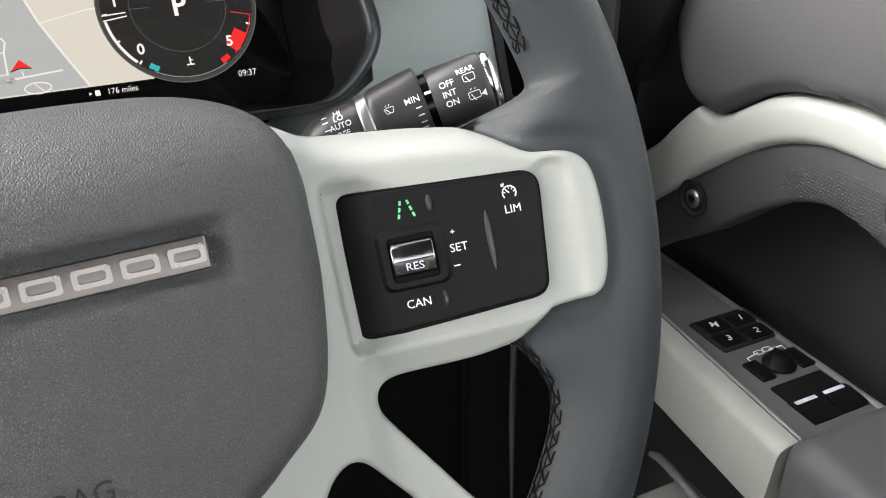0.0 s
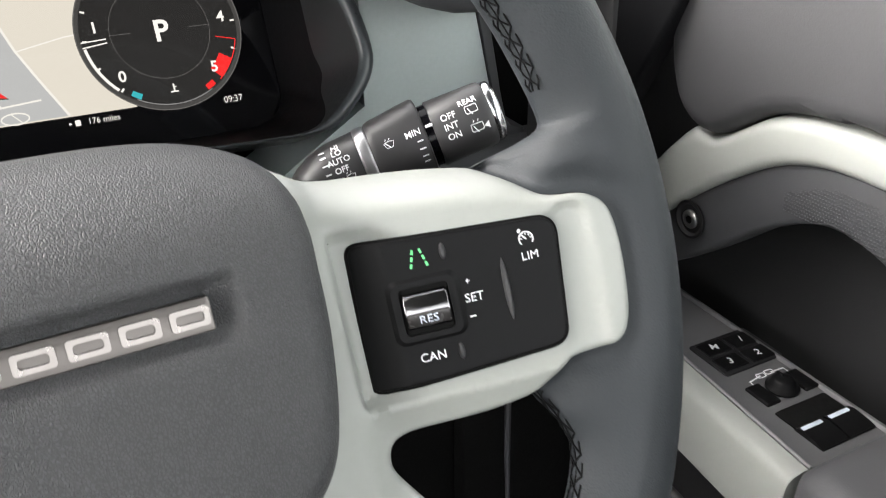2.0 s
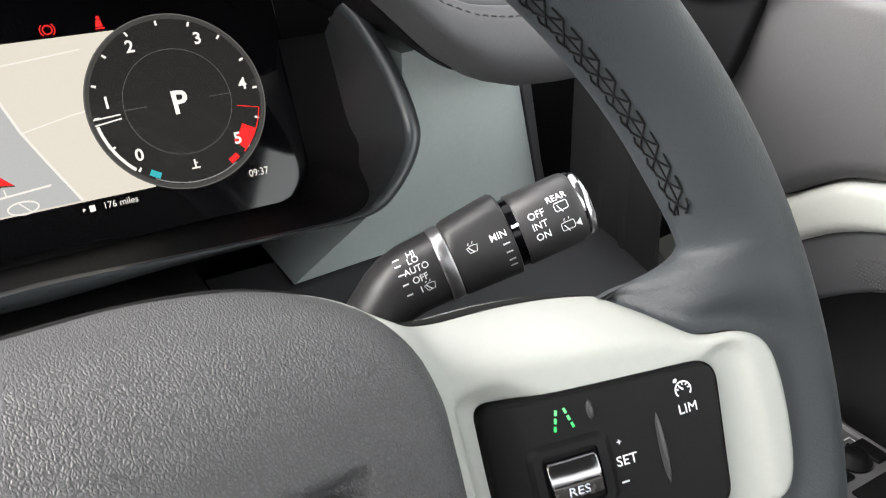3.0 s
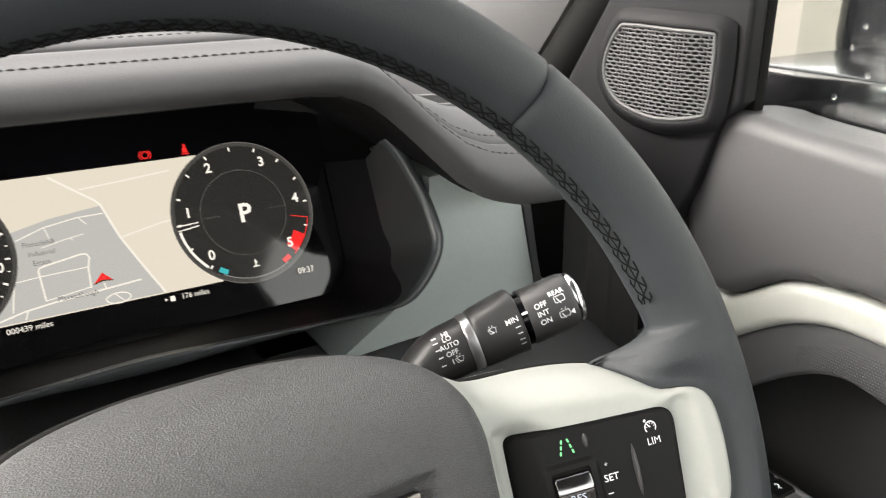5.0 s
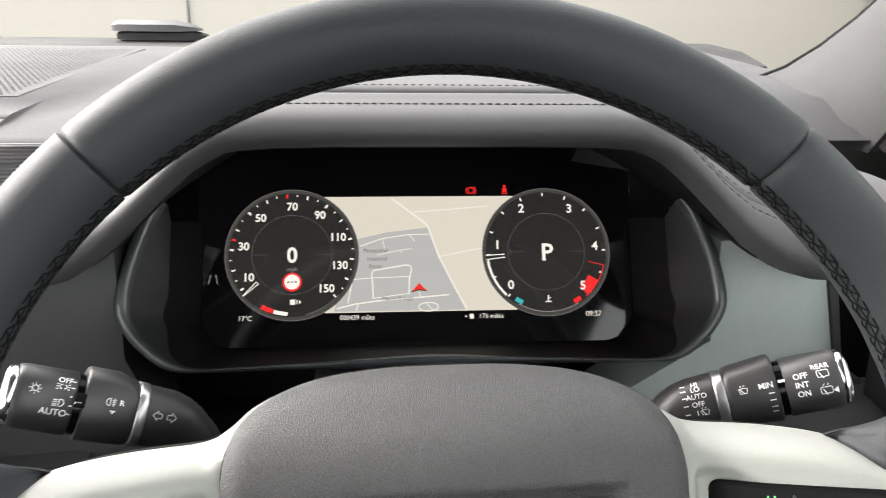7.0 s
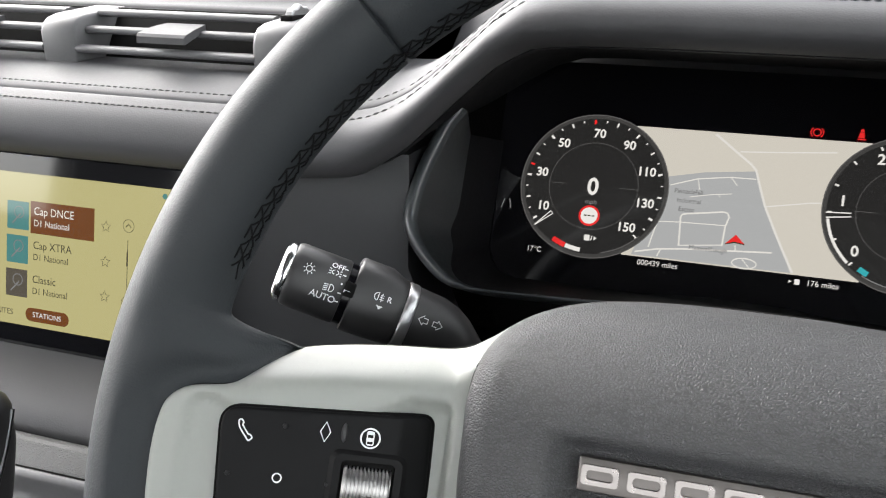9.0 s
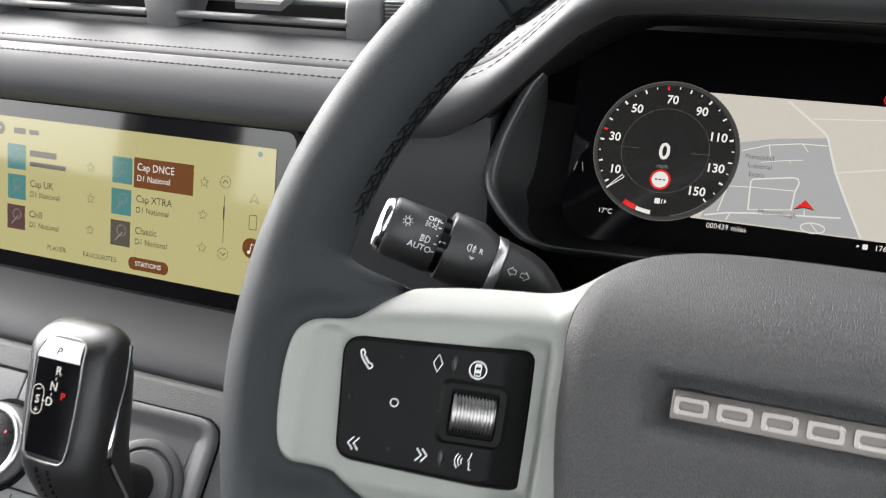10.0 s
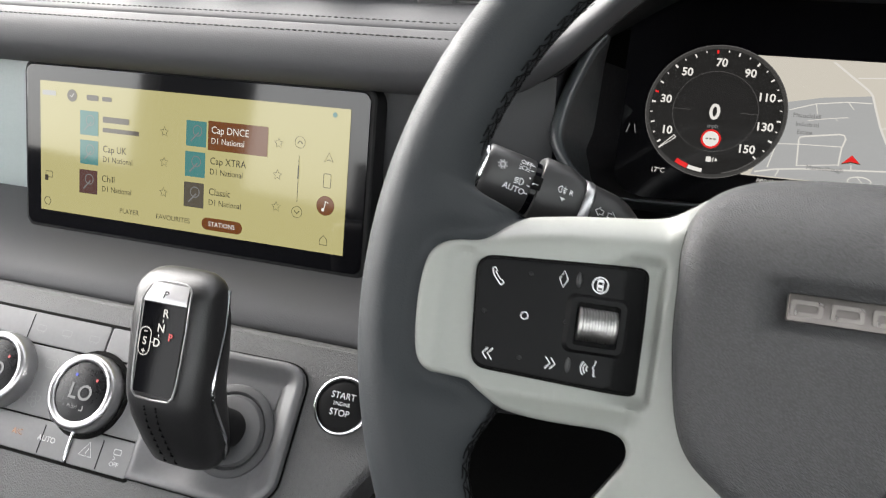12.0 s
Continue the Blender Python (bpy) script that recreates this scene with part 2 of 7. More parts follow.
def box(sx, sy, sz, bevel=0.0, seg=2, at=(0, 0, 0)):
    bm = bmesh.new()
    bmesh.ops.create_cube(bm, size=1, matrix=Matrix.Translation(at) @ Matrix.Diagonal((sx, sy, sz, 1)))
    if bevel:
        bmesh.ops.bevel(bm, geom=bm.edges[:], offset=bevel, segments=seg, affect="EDGES", profile=0.5)
    return bm


def rounded(w, h, r, n=5, cx=0.0, cy=0.0):
    """Rounded rectangle as a loop of points."""
    pts = []
    for qx, qy, a0 in ((1, 1, 0), (-1, 1, 90), (-1, -1, 180), (1, -1, 270)):
        for k in range(n + 1):
            a = radians(a0 + 90 * k / n)
            pts.append((cx + qx * (w / 2 - r) + r * math.cos(a), cy + qy * (h / 2 - r) + r * math.sin(a)))
    return pts


def round_corners(corners, n=8):
    """Polygon of (x, y, radius) with each corner turned into an arc-like bend."""
    out = []
    m = len(corners)
    for i in range(m):
        p, a, b = (Vector(corners[(i + k) % m][:2]) for k in (0, -1, 1))
        rad = corners[i][2]
        p0, p1 = p + (a - p).normalized() * rad, p + (b - p).normalized() * rad
        for k in range(n + 1):
            t = k / n
            out.append(tuple(p0 * (1 - t) ** 2 + p * (2 * t * (1 - t)) * 1.0 + p1 * t * t))
        for k in range(1, 6):
            q = Vector(corners[(i + 1) % m][:2])
            q0 = q + (p - q).normalized() * corners[(i + 1) % m][2]
            out.append(tuple(p1.lerp(q0, k / 6)))
    return out


def circle(r, n=32, cx=0.0, cy=0.0, a0=0.0):
    return [(cx + r * math.cos(a0 + 2 * math.pi * k / n), cy + r * math.sin(a0 + 2 * math.pi * k / n)) for k in range(n)]


def area2(p):
    return sum(a[0] * b[1] - b[0] * a[1] for a, b in zip(p, p[1:] + p[:1])) / 2


def offset_loop(p, d):
    """Move a counter-clockwise loop inwards by d."""
    out = []
    n = len(p)
    for i in range(n):
        a, b, c = Vector(p[i - 1]), Vector(p[i]), Vector(p[(i + 1) % n])
        e1, e2 = (b - a), (c - b)
        n1, n2 = Vector((-e1.y, e1.x)), Vector((-e2.y, e2.x))
        if n1.length:
            n1.normalize()
        if n2.length:
            n2.normalize()
        s = n1 + n2
        s = s / max(0.35, s.dot(n1)) if s.length > 1e-6 else n1
        out.append((b.x + s.x * d, b.y + s.y * d))
    return out


def smooth_loop(p, n=4, closed=True):
    """Catmull-Rom through the points."""
    out = []
    m = len(p)
    last = m if closed else m - 1
    for i in range(last):
        if closed:
            q = [Vector(p[(i + k) % m]) for k in (-1, 0, 1, 2)]
        else:
            q = [Vector(p[min(max(i + k, 0), m - 1)]) for k in (-1, 0, 1, 2)]
        for k in range(n):
            t = k / n
            v = 0.5 * ((2 * q[1]) + (q[2] - q[0]) * t + (2 * q[0] - 5 * q[1] + 4 * q[2] - q[3]) * t * t + (3 * q[1] - q[0] - 3 * q[2] + q[3]) * t ** 3)
            out.append(tuple(v))
    if not closed:
        out.append(tuple(p[-1]))
    return out


def plate(outline, thick, z=None, edge=0.001, cut=0.0, steps=3):
    """A slab with its face at z(x, y) (0 if none), rounded rim of radius edge, and depth thick below it."""
    zf = z or (lambda x, y: 0.0)
    loop = list(outline)
    if area2(loop) < 0:
        loop.reverse()
    bm = bmesh.new()
    rings = [(0.0, -thick), (0.0, -edge)]
    for k in range(1, steps + 1):
        a = math.pi / 2 * k / steps
        rings.append((edge * (1 - math.cos(a)), -edge * (1 - math.sin(a))))
    made = []
    for d, dz in rings:
        pts = offset_loop(loop, d) if d else loop
        made.append([bm.verts.new((x, y, zf(x, y) + dz)) for x, y in pts])
    n = len(loop)
    for a, b in zip(made, made[1:]):
        for i in range(n):
            j = (i + 1) % n
            bm.faces.new((a[i], a[j], b[j], b[i]))
    before = set(bm.faces)
    top = made[-1]
    edges = [bm.edges.get((top[i], top[(i + 1) % n])) for i in range(n)]
    bmesh.ops.triangle_fill(bm, edges=edges, use_beauty=True)
    if cut:
        xs = [p[0] for p in loop]
        ys = [p[1] for p in loop]
        face = [f for f in bm.faces if f not in before]
        for lo, hi, no in ((min(xs), max(xs), (1, 0, 0)), (min(ys), max(ys), (0, 1, 0))):
            k = 1
            while lo + k * cut < hi:
                co = (lo + k * cut, 0, 0) if no[0] else (0, lo + k * cut, 0)
                face = [f for f in bm.faces if f.is_valid and f not in before]
                geom = list({e for f in face for e in f.edges} | {v for f in face for v in f.verts}) + face
                bmesh.ops.bisect_plane(bm, geom=geom, plane_co=co, plane_no=no, dist=1e-7)
                k += 1
        fixed = {v for ring in made for v in ring}
        for v in bm.verts:
            if v not in fixed:
                v.co.z = zf(v.co.x, v.co.y)
    return bm


def disc_lathe(profile, n=40):
    """Turned body about z: profile of (radius, z)."""
    rings = [[(r * math.cos(2 * math.pi * k / n), r * math.sin(2 * math.pi * k / n), z) for k in range(n)] for r, z in profile]
    return loft(rings, True, True)


def tube(path, r, n=8, caps=True):
    """Round bar along 3D points; r may be a list."""
    rings = []
    pts = [Vector(p) for p in path]
    up = Vector((0, 0, 1))
    for i, p in enumerate(pts):
        d = (pts[min(i + 1, len(pts) - 1)] - pts[max(i - 1, 0)]).normalized()
        a = d.cross(up)
        a = a.normalized() if a.length > 1e-3 else Vector((1, 0, 0))
        b = a.cross(d).normalized()
        rr = r[i] if isinstance(r, (list, tuple)) else r
        rings.append([p + rr * (a * math.cos(2 * math.pi * k / n) + b * math.sin(2 * math.pi * k / n)) for k in range(n)])
    return loft(rings, True, caps)


def frame_at(origin, x, y):
    """Pose with local x and y along the given directions."""
    x = Vector(x).normalized()
    z = x.cross(Vector(y)).normalized()
    y = z.cross(x)
    m = Matrix((x, y, z)).transposed().to_4x4()
    return Matrix.Translation(origin) @ m


def merge(bms):
    out = bmesh.new()
    for b in bms:
        me = bpy.data.meshes.new("tmp")
        b.to_mesh(me)
        b.free()
        out.from_mesh(me)
        bpy.data.meshes.remove(me)
    return out


def moved(bm, m):
    bmesh.ops.transform(bm, matrix=m, verts=bm.verts[:])
    return bm


def letters(text, size, x, y, mat, parent, name="lettering", wide=1.0, align="CENTER", z=0.0, turn=0.0, bold=0.0, m=None, label=""):
    """Printed words in the built-in font, in the parent's x-y plane; size is the height of capitals."""
    cu = bpy.data.curves.new("text", "FONT")
    cu.body = text
    cu.size = size / 0.73
    cu.align_x, cu.align_y = align, "CENTER"
    cu.offset = bold
    cu.resolution_u = 3
    ob = bpy.data.objects.new("text", cu)
    me = bpy.data.meshes.new_from_object(ob)
    bpy.data.objects.remove(ob)
    bpy.data.curves.remove(cu)
    me.transform(pose(x, y, z, 0, 0, turn) @ Matrix.Diagonal((wide, 1, 1, 1)))
    me.materials.clear()
    me.materials.append(mat)
    o = new(name, me)
    o.parent = parent
    if m is not None:
        o.matrix_basis = m
    o["label"] = label or "printed " + ("digits" if text.strip().isdigit() else "lettering") + " reading " + text
    return o


def flat(points, z=0.0):
    bm = bmesh.new()
    bm.faces.new([bm.verts.new((x, y, z)) for x, y in points])
    return bm


def bars(list_of_loops, z=0.0):
    return merge([flat(l, z) for l in list_of_loops])


def stroke(path, w, z=0.0, closed=False):
    """Flat line of width w along 2D points."""
    bm = bmesh.new()
    n = len(path)
    pairs = []
    for i in range(n):
        a = Vector(path[i - 1] if (i or closed) else path[0])
        c = Vector(path[(i + 1) % n] if (i < n - 1 or closed) else path[-1])
        d = (c - a)
        d = d.normalized() if d.length else Vector((1, 0))
        nn = Vector((-d.y, d.x)) * w / 2
        p = Vector(path[i])
        pairs.append((bm.verts.new((*(p + nn), z)), bm.verts.new((*(p - nn), z))))
    for i in range(n if closed else n - 1):
        a, b = pairs[i], pairs[(i + 1) % n]
        bm.faces.new((a[0], a[1], b[1], b[0]))
    return bm


def arc(r, a0, a1, n=16, cx=0.0, cy=0.0):
    return [(cx + r * math.cos(radians(a0 + (a1 - a0) * k / n)), cy + r * math.sin(radians(a0 + (a1 - a0) * k / n))) for k in range(n + 1)]


def polar2(r, a):
    return r * math.cos(radians(a)), r * math.sin(radians(a))


def ease(t):
    t = min(1.0, max(0.0, t))
    return t * t * (3 - 2 * t)


def lerp_table(table, x):
    """Piecewise smooth-linear lookup."""
    if x <= table[0][0]:
        return table[0][1]
    for (a, fa), (b, fb) in zip(table, table[1:]):
        if x <= b:
            return fa + (fb - fa) * (x - a) / (b - a)
    return table[-1][1]


def tilted(x, y, z, tilt):
    """A face turned to the driver: local x to the right, local y up the face, local z towards the driver."""
    t = radians(tilt)
    return frame_at((x, y, z), (1, 0, 0), (0, math.sin(t), math.cos(t)))


# ---------------------------------------------------------------- steering wheel
MM = 0.001
WHEEL = tilted(-0.0036, -0.107, 0.9912, 25) @ pose(0, 0, 0, 0, 0.8, 0) @ pose(0, 0, 0, 0, 0, 0.75)
RIM_R, RIM_A = 0.1794, 0.0153
wheel = thing("steering_wheel", "dark grey leather steering wheel with pale spokes and black switches", "steering wheel", WHEEL)


TRIM_HALF = [(0, 58.9), (20, 58.5), (40, 56.7), (54, 54.0), (66, 50.2), (75, 45.4), (80, 40.4), (86, 36.0), (94, 34.0), (103, 33.2), (112, 32.5), (123, 31.3), (132, 29.9), (138.5, 28.5), (141.4, 27.4), (143.8, 24.2), (146, 20.6), (148, 17.4), (150.5, 15.5), (154, 14.7), (158, 14.2), (162.5, 12.8), (166.3, 9.6), (168.4, 4), (169.2, -7), (168.2, -22), (166, -29.8), (162.5, -33.1), (157, -34.0), (148.5, -34.9), (142.4, -39.5), (136.7, -43.2), (128, -44.8), (118, -45.5), (108, -45.6), (99.5, -46), (94.5, -47.9), (92.2, -51.5), (92.4, -56), (95, -61), (104, -75), (113, -89), (124, -106), (115, -114), (98, -89), (90, -78.5), (84.5, -71.5), (80.5, -69), (76, -69.5), (71.5, -73), (66, -79.5), (50, -87), (30, -93), (0, -96)]


def half_trim():
    half = [(x * MM, y * MM) for x, y in TRIM_HALF]
    return smooth_loop(half + [(-x, y) for x, y in half[-2:0:-1]], 3)


def outline_gap(x, y, loop):
    """Distance from a closed outline, negative inside it."""
    best, within = 1e9, False
    for (ax, ay), (bx, by) in zip(loop, loop[1:] + loop[:1]):
        ex, ey = bx - ax, by - ay
        t = min(1.0, max(0.0, ((x - ax) * ex + (y - ay) * ey) / (ex * ex + ey * ey + 1e-15)))
        best = min(best, (x - ax - t * ex) ** 2 + (y - ay - t * ey) ** 2)
        if (ay > y) != (by > y) and x < ax + (y - ay) * ex / (by - ay):
            within = not within
    return -math.sqrt(best) if within else math.sqrt(best)


def spoke_rise(x):
    return lerp_table([(0, -12.5), (80, -13.5), (88, -13), (93, -12), (108, -6), (122, -0.8), (143, 6), (150, 8.4), (160, 11.4), (170, 13.4), (181, 14.6)], abs(x) * 1000) * MM


def trim_z(x, y):
    z = spoke_rise(x)
    ax = abs(x)
    over = max(0.0, y - 0.030)
    z -= over * lerp_table([(0, 1.55), (0.075, 1.65), (0.086, 1.3), (0.1, 0.2), (0.2, 0.0)], ax)
    # the top of the spoke rolls away from the driver
    edge = lerp_table([(0.086, 0.035), (0.100, 0.0335), (0.112, 0.0325), (0.123, 0.0314), (0.132, 0.0299), (0.1385, 0.0285), (0.1418, 0.0274), (0.146, 0.0260), (0.150, 0.0250)], ax)
    roll_ = min(1.0, max(0.0, (y - edge + 0.0125) / 0.0125)) ** 1.7 * ease((ax - 0.080) / 0.010) * (1 - ease((ax - 0.147) / 0.012))
    z += (lerp_table([(0.086, -0.027), (0.115, -0.027), (0.130, -0.024), (0.140, -0.0195), (0.15, -0.017)], ax) - z) * roll_
    z -= 0.0012 * ease((y - 0.020) / 0.012)
    z -= 0.004 * ease((-y - 0.033) / 0.012) * ease((ax - 0.084) / 0.012) * (1 - ease((ax - 0.150) / 0.014))
    # shallow tray round the switch pack
    dx = max(0.0890 - ax, ax - 0.1540, 0)
    dy = max(y - lerp_table([(0.0990, 0.0150), (0.1130, 0.0068)], ax), -0.0330 - y, 0)
    z -= lerp_table([(0.086, 0.0052), (0.094, 0.0046), (0.106, 0.0018)], ax) * (1 - ease((math.hypot(dx, dy) - 0.0035 * ease((ax - 0.145) / 0.01)) / 0.0036))
    return z


def rim_inner(a):
    """How far the leather reaches in from the rim's centre line at the angle a (degrees, folded to the right side)."""
    if a > 180:
        a -= 360
    b = a if abs(a) <= 90 else (180 - abs(a)) * (1 if a > 0 else -1)
    up = lerp_table([(-180, 0), (-90, 0), (-70, 0.5), (-45, 2.2), (-35, 3.2), (-29, 3.0), (-26, 3.5), (-24, 5.2), (-22.5, 7.0), (-20.5, 12), (-18.5, 18), (-17, 21.5), (-15, 24), (-12, 25), (8, 31), (10.7, 31), (11.05, 22), (11.5, 15), (11.75, 9.5), (11.95, 5.5), (12.2, 2.8), (12.7, 1.2), (15.5, 1.0), (19, 0.3), (24, 0.0), (180, 0)], b)
    return RIM_A + up * MM


def rim_mesh():
    rings = []
    steps = [k * 1.5 for k in range(240)] + [k * 0.75 for k in range(-34, 22)] + [180 - k * 0.75 for k in range(-34, 22)]
    steps += [q for k in range(17) for q in (10.5 + 0.15 * k, 169.5 - 0.15 * k)]
    steps = [round(q % 360, 3) for q in steps]
    edge_loop = [p for p in half_trim() if p[0] > 0.08 and p[1] > -0.06]
    for s in (46.8, 133.2):
        steps += [s - 0.55, s - 0.2, s, s + 0.2, s + 0.55]
    for a in sorted(set(steps)):
        groove = 0.0
        for s in (46.8, 133.2):
            if abs(a - s) < 0.05:
                groove = 0.0016
            elif abs(a - s) < 0.3:
                groove = 0.0007
        ring = []
        win = rim_inner(a)
        for k in range(108):
            f = 2 * math.pi * k / 108
            c, s_ = math.cos(f), math.sin(f)
            reach = (RIM_A - groove) if c >= 0 else (win - groove)
            r = RIM_R + reach * c
            tall = (RIM_A * 1.06 - groove) * s_
            ca, sa = math.cos(radians(a)), math.sin(radians(a))
            px, py = r * ca, r * sa
            fold = a if a <= 180 else a - 360
            fold = fold if abs(fold) <= 90 else (180 - abs(fold)) * (1 if fold > 0 else -1)
            past = max(0.0, (RIM_R - r) - RIM_A * 0.35)
            if c < 0 and win > RIM_A * 1.05:
                tall *= 1 - 0.45 * min(1, past / 0.02)
                if s_ > 0:
                    tall -= 0.10 * past
            reach_in = max(0.0, (RIM_R - r) - RIM_A * 0.8)
            tall -= 0.021 * ease(reach_in / 0.030) * ease((fold - 8.0) / 3.5) * (1 - ease((fold - 20) / 5))
            if c < 0.3 and s_ > 0 and -27 < fold < 16:
                # the leather dips to the trim, with a soft channel along its edge
                d = outline_gap(abs(px), py, edge_loop)
                if d < 0:
                    tall = min(tall, trim_z(px, py) - 0.0014)
                else:
                    k_ = math.exp(-(d / 0.0040) ** 2) * (1 - ease((fold - 11.0) / 2)) * ease((fold + 27) / 4)
                    tall += (min(tall, trim_z(px, py) - 0.0008) - tall) * k_
                    tall -= 0.0026 * math.exp(-((d - 0.0035) / 0.0045) ** 2) * (1 - ease((fold - 7.5) / 3)) * ease((fold + 24) / 6)
            ring.append((px, py, tall))
        rings.append(ring)
    rings.append(rings[0])
    bm = loft(rings, True, False)
    bmesh.ops.remove_doubles(bm, verts=bm.verts[:], dist=1e-6)
    web = [v for v in bm.verts if 0.027 < v.co.y < 0.060 and 0.149 < abs(v.co.x) < 0.178]
    for _ in range(16):
        bmesh.ops.smooth_vert(bm, verts=web, factor=0.5, use_axis_x=True, use_axis_y=True, use_axis_z=True)
    return bm


part("hub", moved(disc_lathe([(0.030, 0.0), (0.036, -0.03), (0.040, -0.10)], 28), pose(0, -0.012, -0.013)), black_plastic, wheel, "black wheel hub")
rim = part("rim", rim_mesh(), leather_rim, wheel, "smooth dark grey leather rim with two stitched joins", smooth=60)


def stitch_run(a0, a1, base):
    """Crossed stitch over the join on the inner side of the rim: a net of thin threads between two rows of holes."""
    parts = []

    def on(ang, f, lift=0.0003):
        inner = rim_inner(ang % 360)
        r = RIM_R + (inner + lift) * math.cos(f)
        past = max(0.0, (RIM_R - r) - RIM_A * 0.35)
        tall = (RIM_A * 1.06 + lift) * math.sin(f)
        if inner > RIM_A * 1.05:
            tall *= 1 - 0.45 * min(1, past / 0.02)
            if tall > 0:
                tall -= 0.10 * past
        return (r * math.cos(radians(ang)), r * math.sin(radians(ang)), tall)
    half, step = 0.17, 2.35
    a = a0
    while a < a1 - step:
        for side in (1, -1):
            f0, f1 = base - side * half, base + side * half
            parts.append(tube([on(a, f0, -0.0001), on(a + 0.18 * step, f0 + (f1 - f0) * 0.12, 0.0006), on(a + 0.52 * step, (f0 + f1) / 2, 0.0006), on(a + 0.86 * step, f0 + (f1 - f0) * 0.88, 0.0006), on(a + step, f1, -0.0001)], 0.00031, 5))
            parts.append(tube([on(a + 0.02, f0, 0.0001), on(a + 0.40 * step, f0 - side * 0.02, 0.0005), on(a + 0.62 * step, f0, -0.0001)], 0.00031, 5))
        a += step
    n = int((a1 - a0) / 1.5)
    parts.append(tube([on(a0 + k * (a1 - a0) / n, base, 0.0) for k in range(n + 1)], 0.00028, 5))
    return merge(parts)


for lo, hi, base in ((16.5, 163.5, 172), (197.0, 343.0, 170)):
    part("stitching", stitch_run(lo, hi, radians(base)), thread, wheel, "black crossed stitching along the inside of the rim")

PAD_HALF = [(0, 59.6), (20, 59.2), (40, 57.4), (54, 54.6), (66, 49.8), (75, 43.0), (80.4, 33.5), (82.2, 22), (82, 12), (81.3, -9), (77.3, -35), (71, -49.5), (59, -59.5), (48, -67.5), (33, -74.5), (15, -78.5), (0, -79.5)]


def mirrored(half):
    return [(x * MM, y * MM) for x, y in half] + [(-x * MM, y * MM) for x, y in half[-2:0:-1]]


def pad_drop(v):
    """Depth of the pad's face behind the front at height v."""
    t = min(1.0, max(0.0, (v - 0.012) / 0.0475))
    return 0.0600 * (1 - math.sqrt(max(0.0, 1 - t * t)))


def recess(x, y):
    """Hollow that holds the badge, with sloping sides."""
    dx = max(0.0, abs(x - 0.0014) - 0.0490) / 0.0080
    dy = max(0.0, abs(y - 0.007) - 0.0052) / 0.0045
    k = min(1.0, max(dx, dy))
    return -0.0060 * (1 - (0.75 * k + 0.25 * ease(k)))


def pad_grid():
    """Airbag cover as a fine sheet so that the badge's hollow has firm edges."""
    loop = smooth_loop(mirrored(PAD_HALF), 4)

    def z(x, y):
        return 0.0035 - pad_drop(y) - 0.006 * (x / 0.08) ** 2 - 0.003 * min(1.0, max(0.0, -y / 0.08)) ** 2 + recess(x, y)
    return plate(loop, 0.012, z, edge=0.0085, cut=0.0022, steps=6)


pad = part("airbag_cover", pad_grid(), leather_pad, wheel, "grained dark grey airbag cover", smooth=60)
badge = part("badge", plate(rounded(0.0966, 0.0092, 0.0008), 0.003, None, 0.0004), brushed, wheel, "brushed metal badge strip with raised blocks", m=pose(0.0014, 0.007, -0.0006))
for k in range(8):
    x = -0.0425 + k * 0.01215
    ringed = []
    for w_, h_ in ((0.0098, 0.0052), (0.0070, 0.0026)):
        ringed.append(rounded(w_, h_, 0.0009, 3))
    a, b = ringed
    bm = loft([[(*p, 0.0) for p in a], [(*p, 0.0006) for p in a], [(*p, 0.0006) for p in b], [(*p, 0.0) for p in b]], True, False)
    part("raised_block", bm, raised_metal, badge, m=pose(x, 0, 0.0003))
# nothing is cut in: the engraving's shade is the marks' dark colour
letters("AIRBAG", 0.0058, -0.0010, -0.0478, engraved, pad, "dark_lettering", 1.0, z=0.0032, bold=0.00003, label="flat dark lettering coloured as shaded engraving, reading AIRBAG")
part("horn_symbol", merge([flat([(-0.0030, 0.0014), (-0.0022, 0.0008), (0.0030, 0.0004), (0.0034, 0.0010), (0.0034, -0.0004), (0.0030, -0.0002), (-0.0022, -0.0004), (-0.0030, -0.0012)]), stroke(rounded(0.0032, 0.0016, 0.0007, 3, 0.0003, -0.0010), 0.0005, 0, True)]), engraved, pad, "flat dark horn symbol coloured as shaded engraving", smooth=0, m=pose(-0.0010, -0.0560, 0.0025))

PACK = [(92.9, 13.4, 3.5), (149.9, 9.5, 6.0), (146.9, -28.8, 5.0), (91.5, -31.9, 3.5)]


spokes = part("spoke_trim", plate(half_trim(), 0.016, trim_z, 0.0022, cut=0.0018, steps=4), trim_paint, wheel, "pale grey satin painted spoke trim", smooth=60)

trim_ccw = half_trim() if area2(half_trim()) > 0 else half_trim()[::-1]
part("trim_gap", plate(offset_loop(trim_ccw, -0.0003), 0.010, lambda x, y: trim_z(x, y) - 0.0032, 0.0002, cut=0.004), deep_black, wheel, "dark joint round the spoke trim")
pad_loop = smooth_loop(mirrored(PAD_HALF), 4)
pad_ccw = pad_loop if area2(pad_loop) > 0 else pad_loop[::-1]
part("pad_gap", plate(offset_loop(pad_ccw, -0.0003), 0.006, lambda x, y: trim_z(x, y) + 0.0006, 0.0002, cut=0.004), deep_black, wheel, "dark joint round the airbag cover")


def pack_z(x, y):
    z = 0.0007 + lerp_table([(0.088, -0.0138), (0.093, -0.012), (0.108, -0.006), (0.122, -0.0008), (0.143, 0.006), (0.16, 0.0118)], abs(x))
    ax = abs(x)
    z -= 0.0005 * ease((0.1002 - ax) / 0.0012) + 0.55 * max(0.0, 0.0995 - ax)
    return z


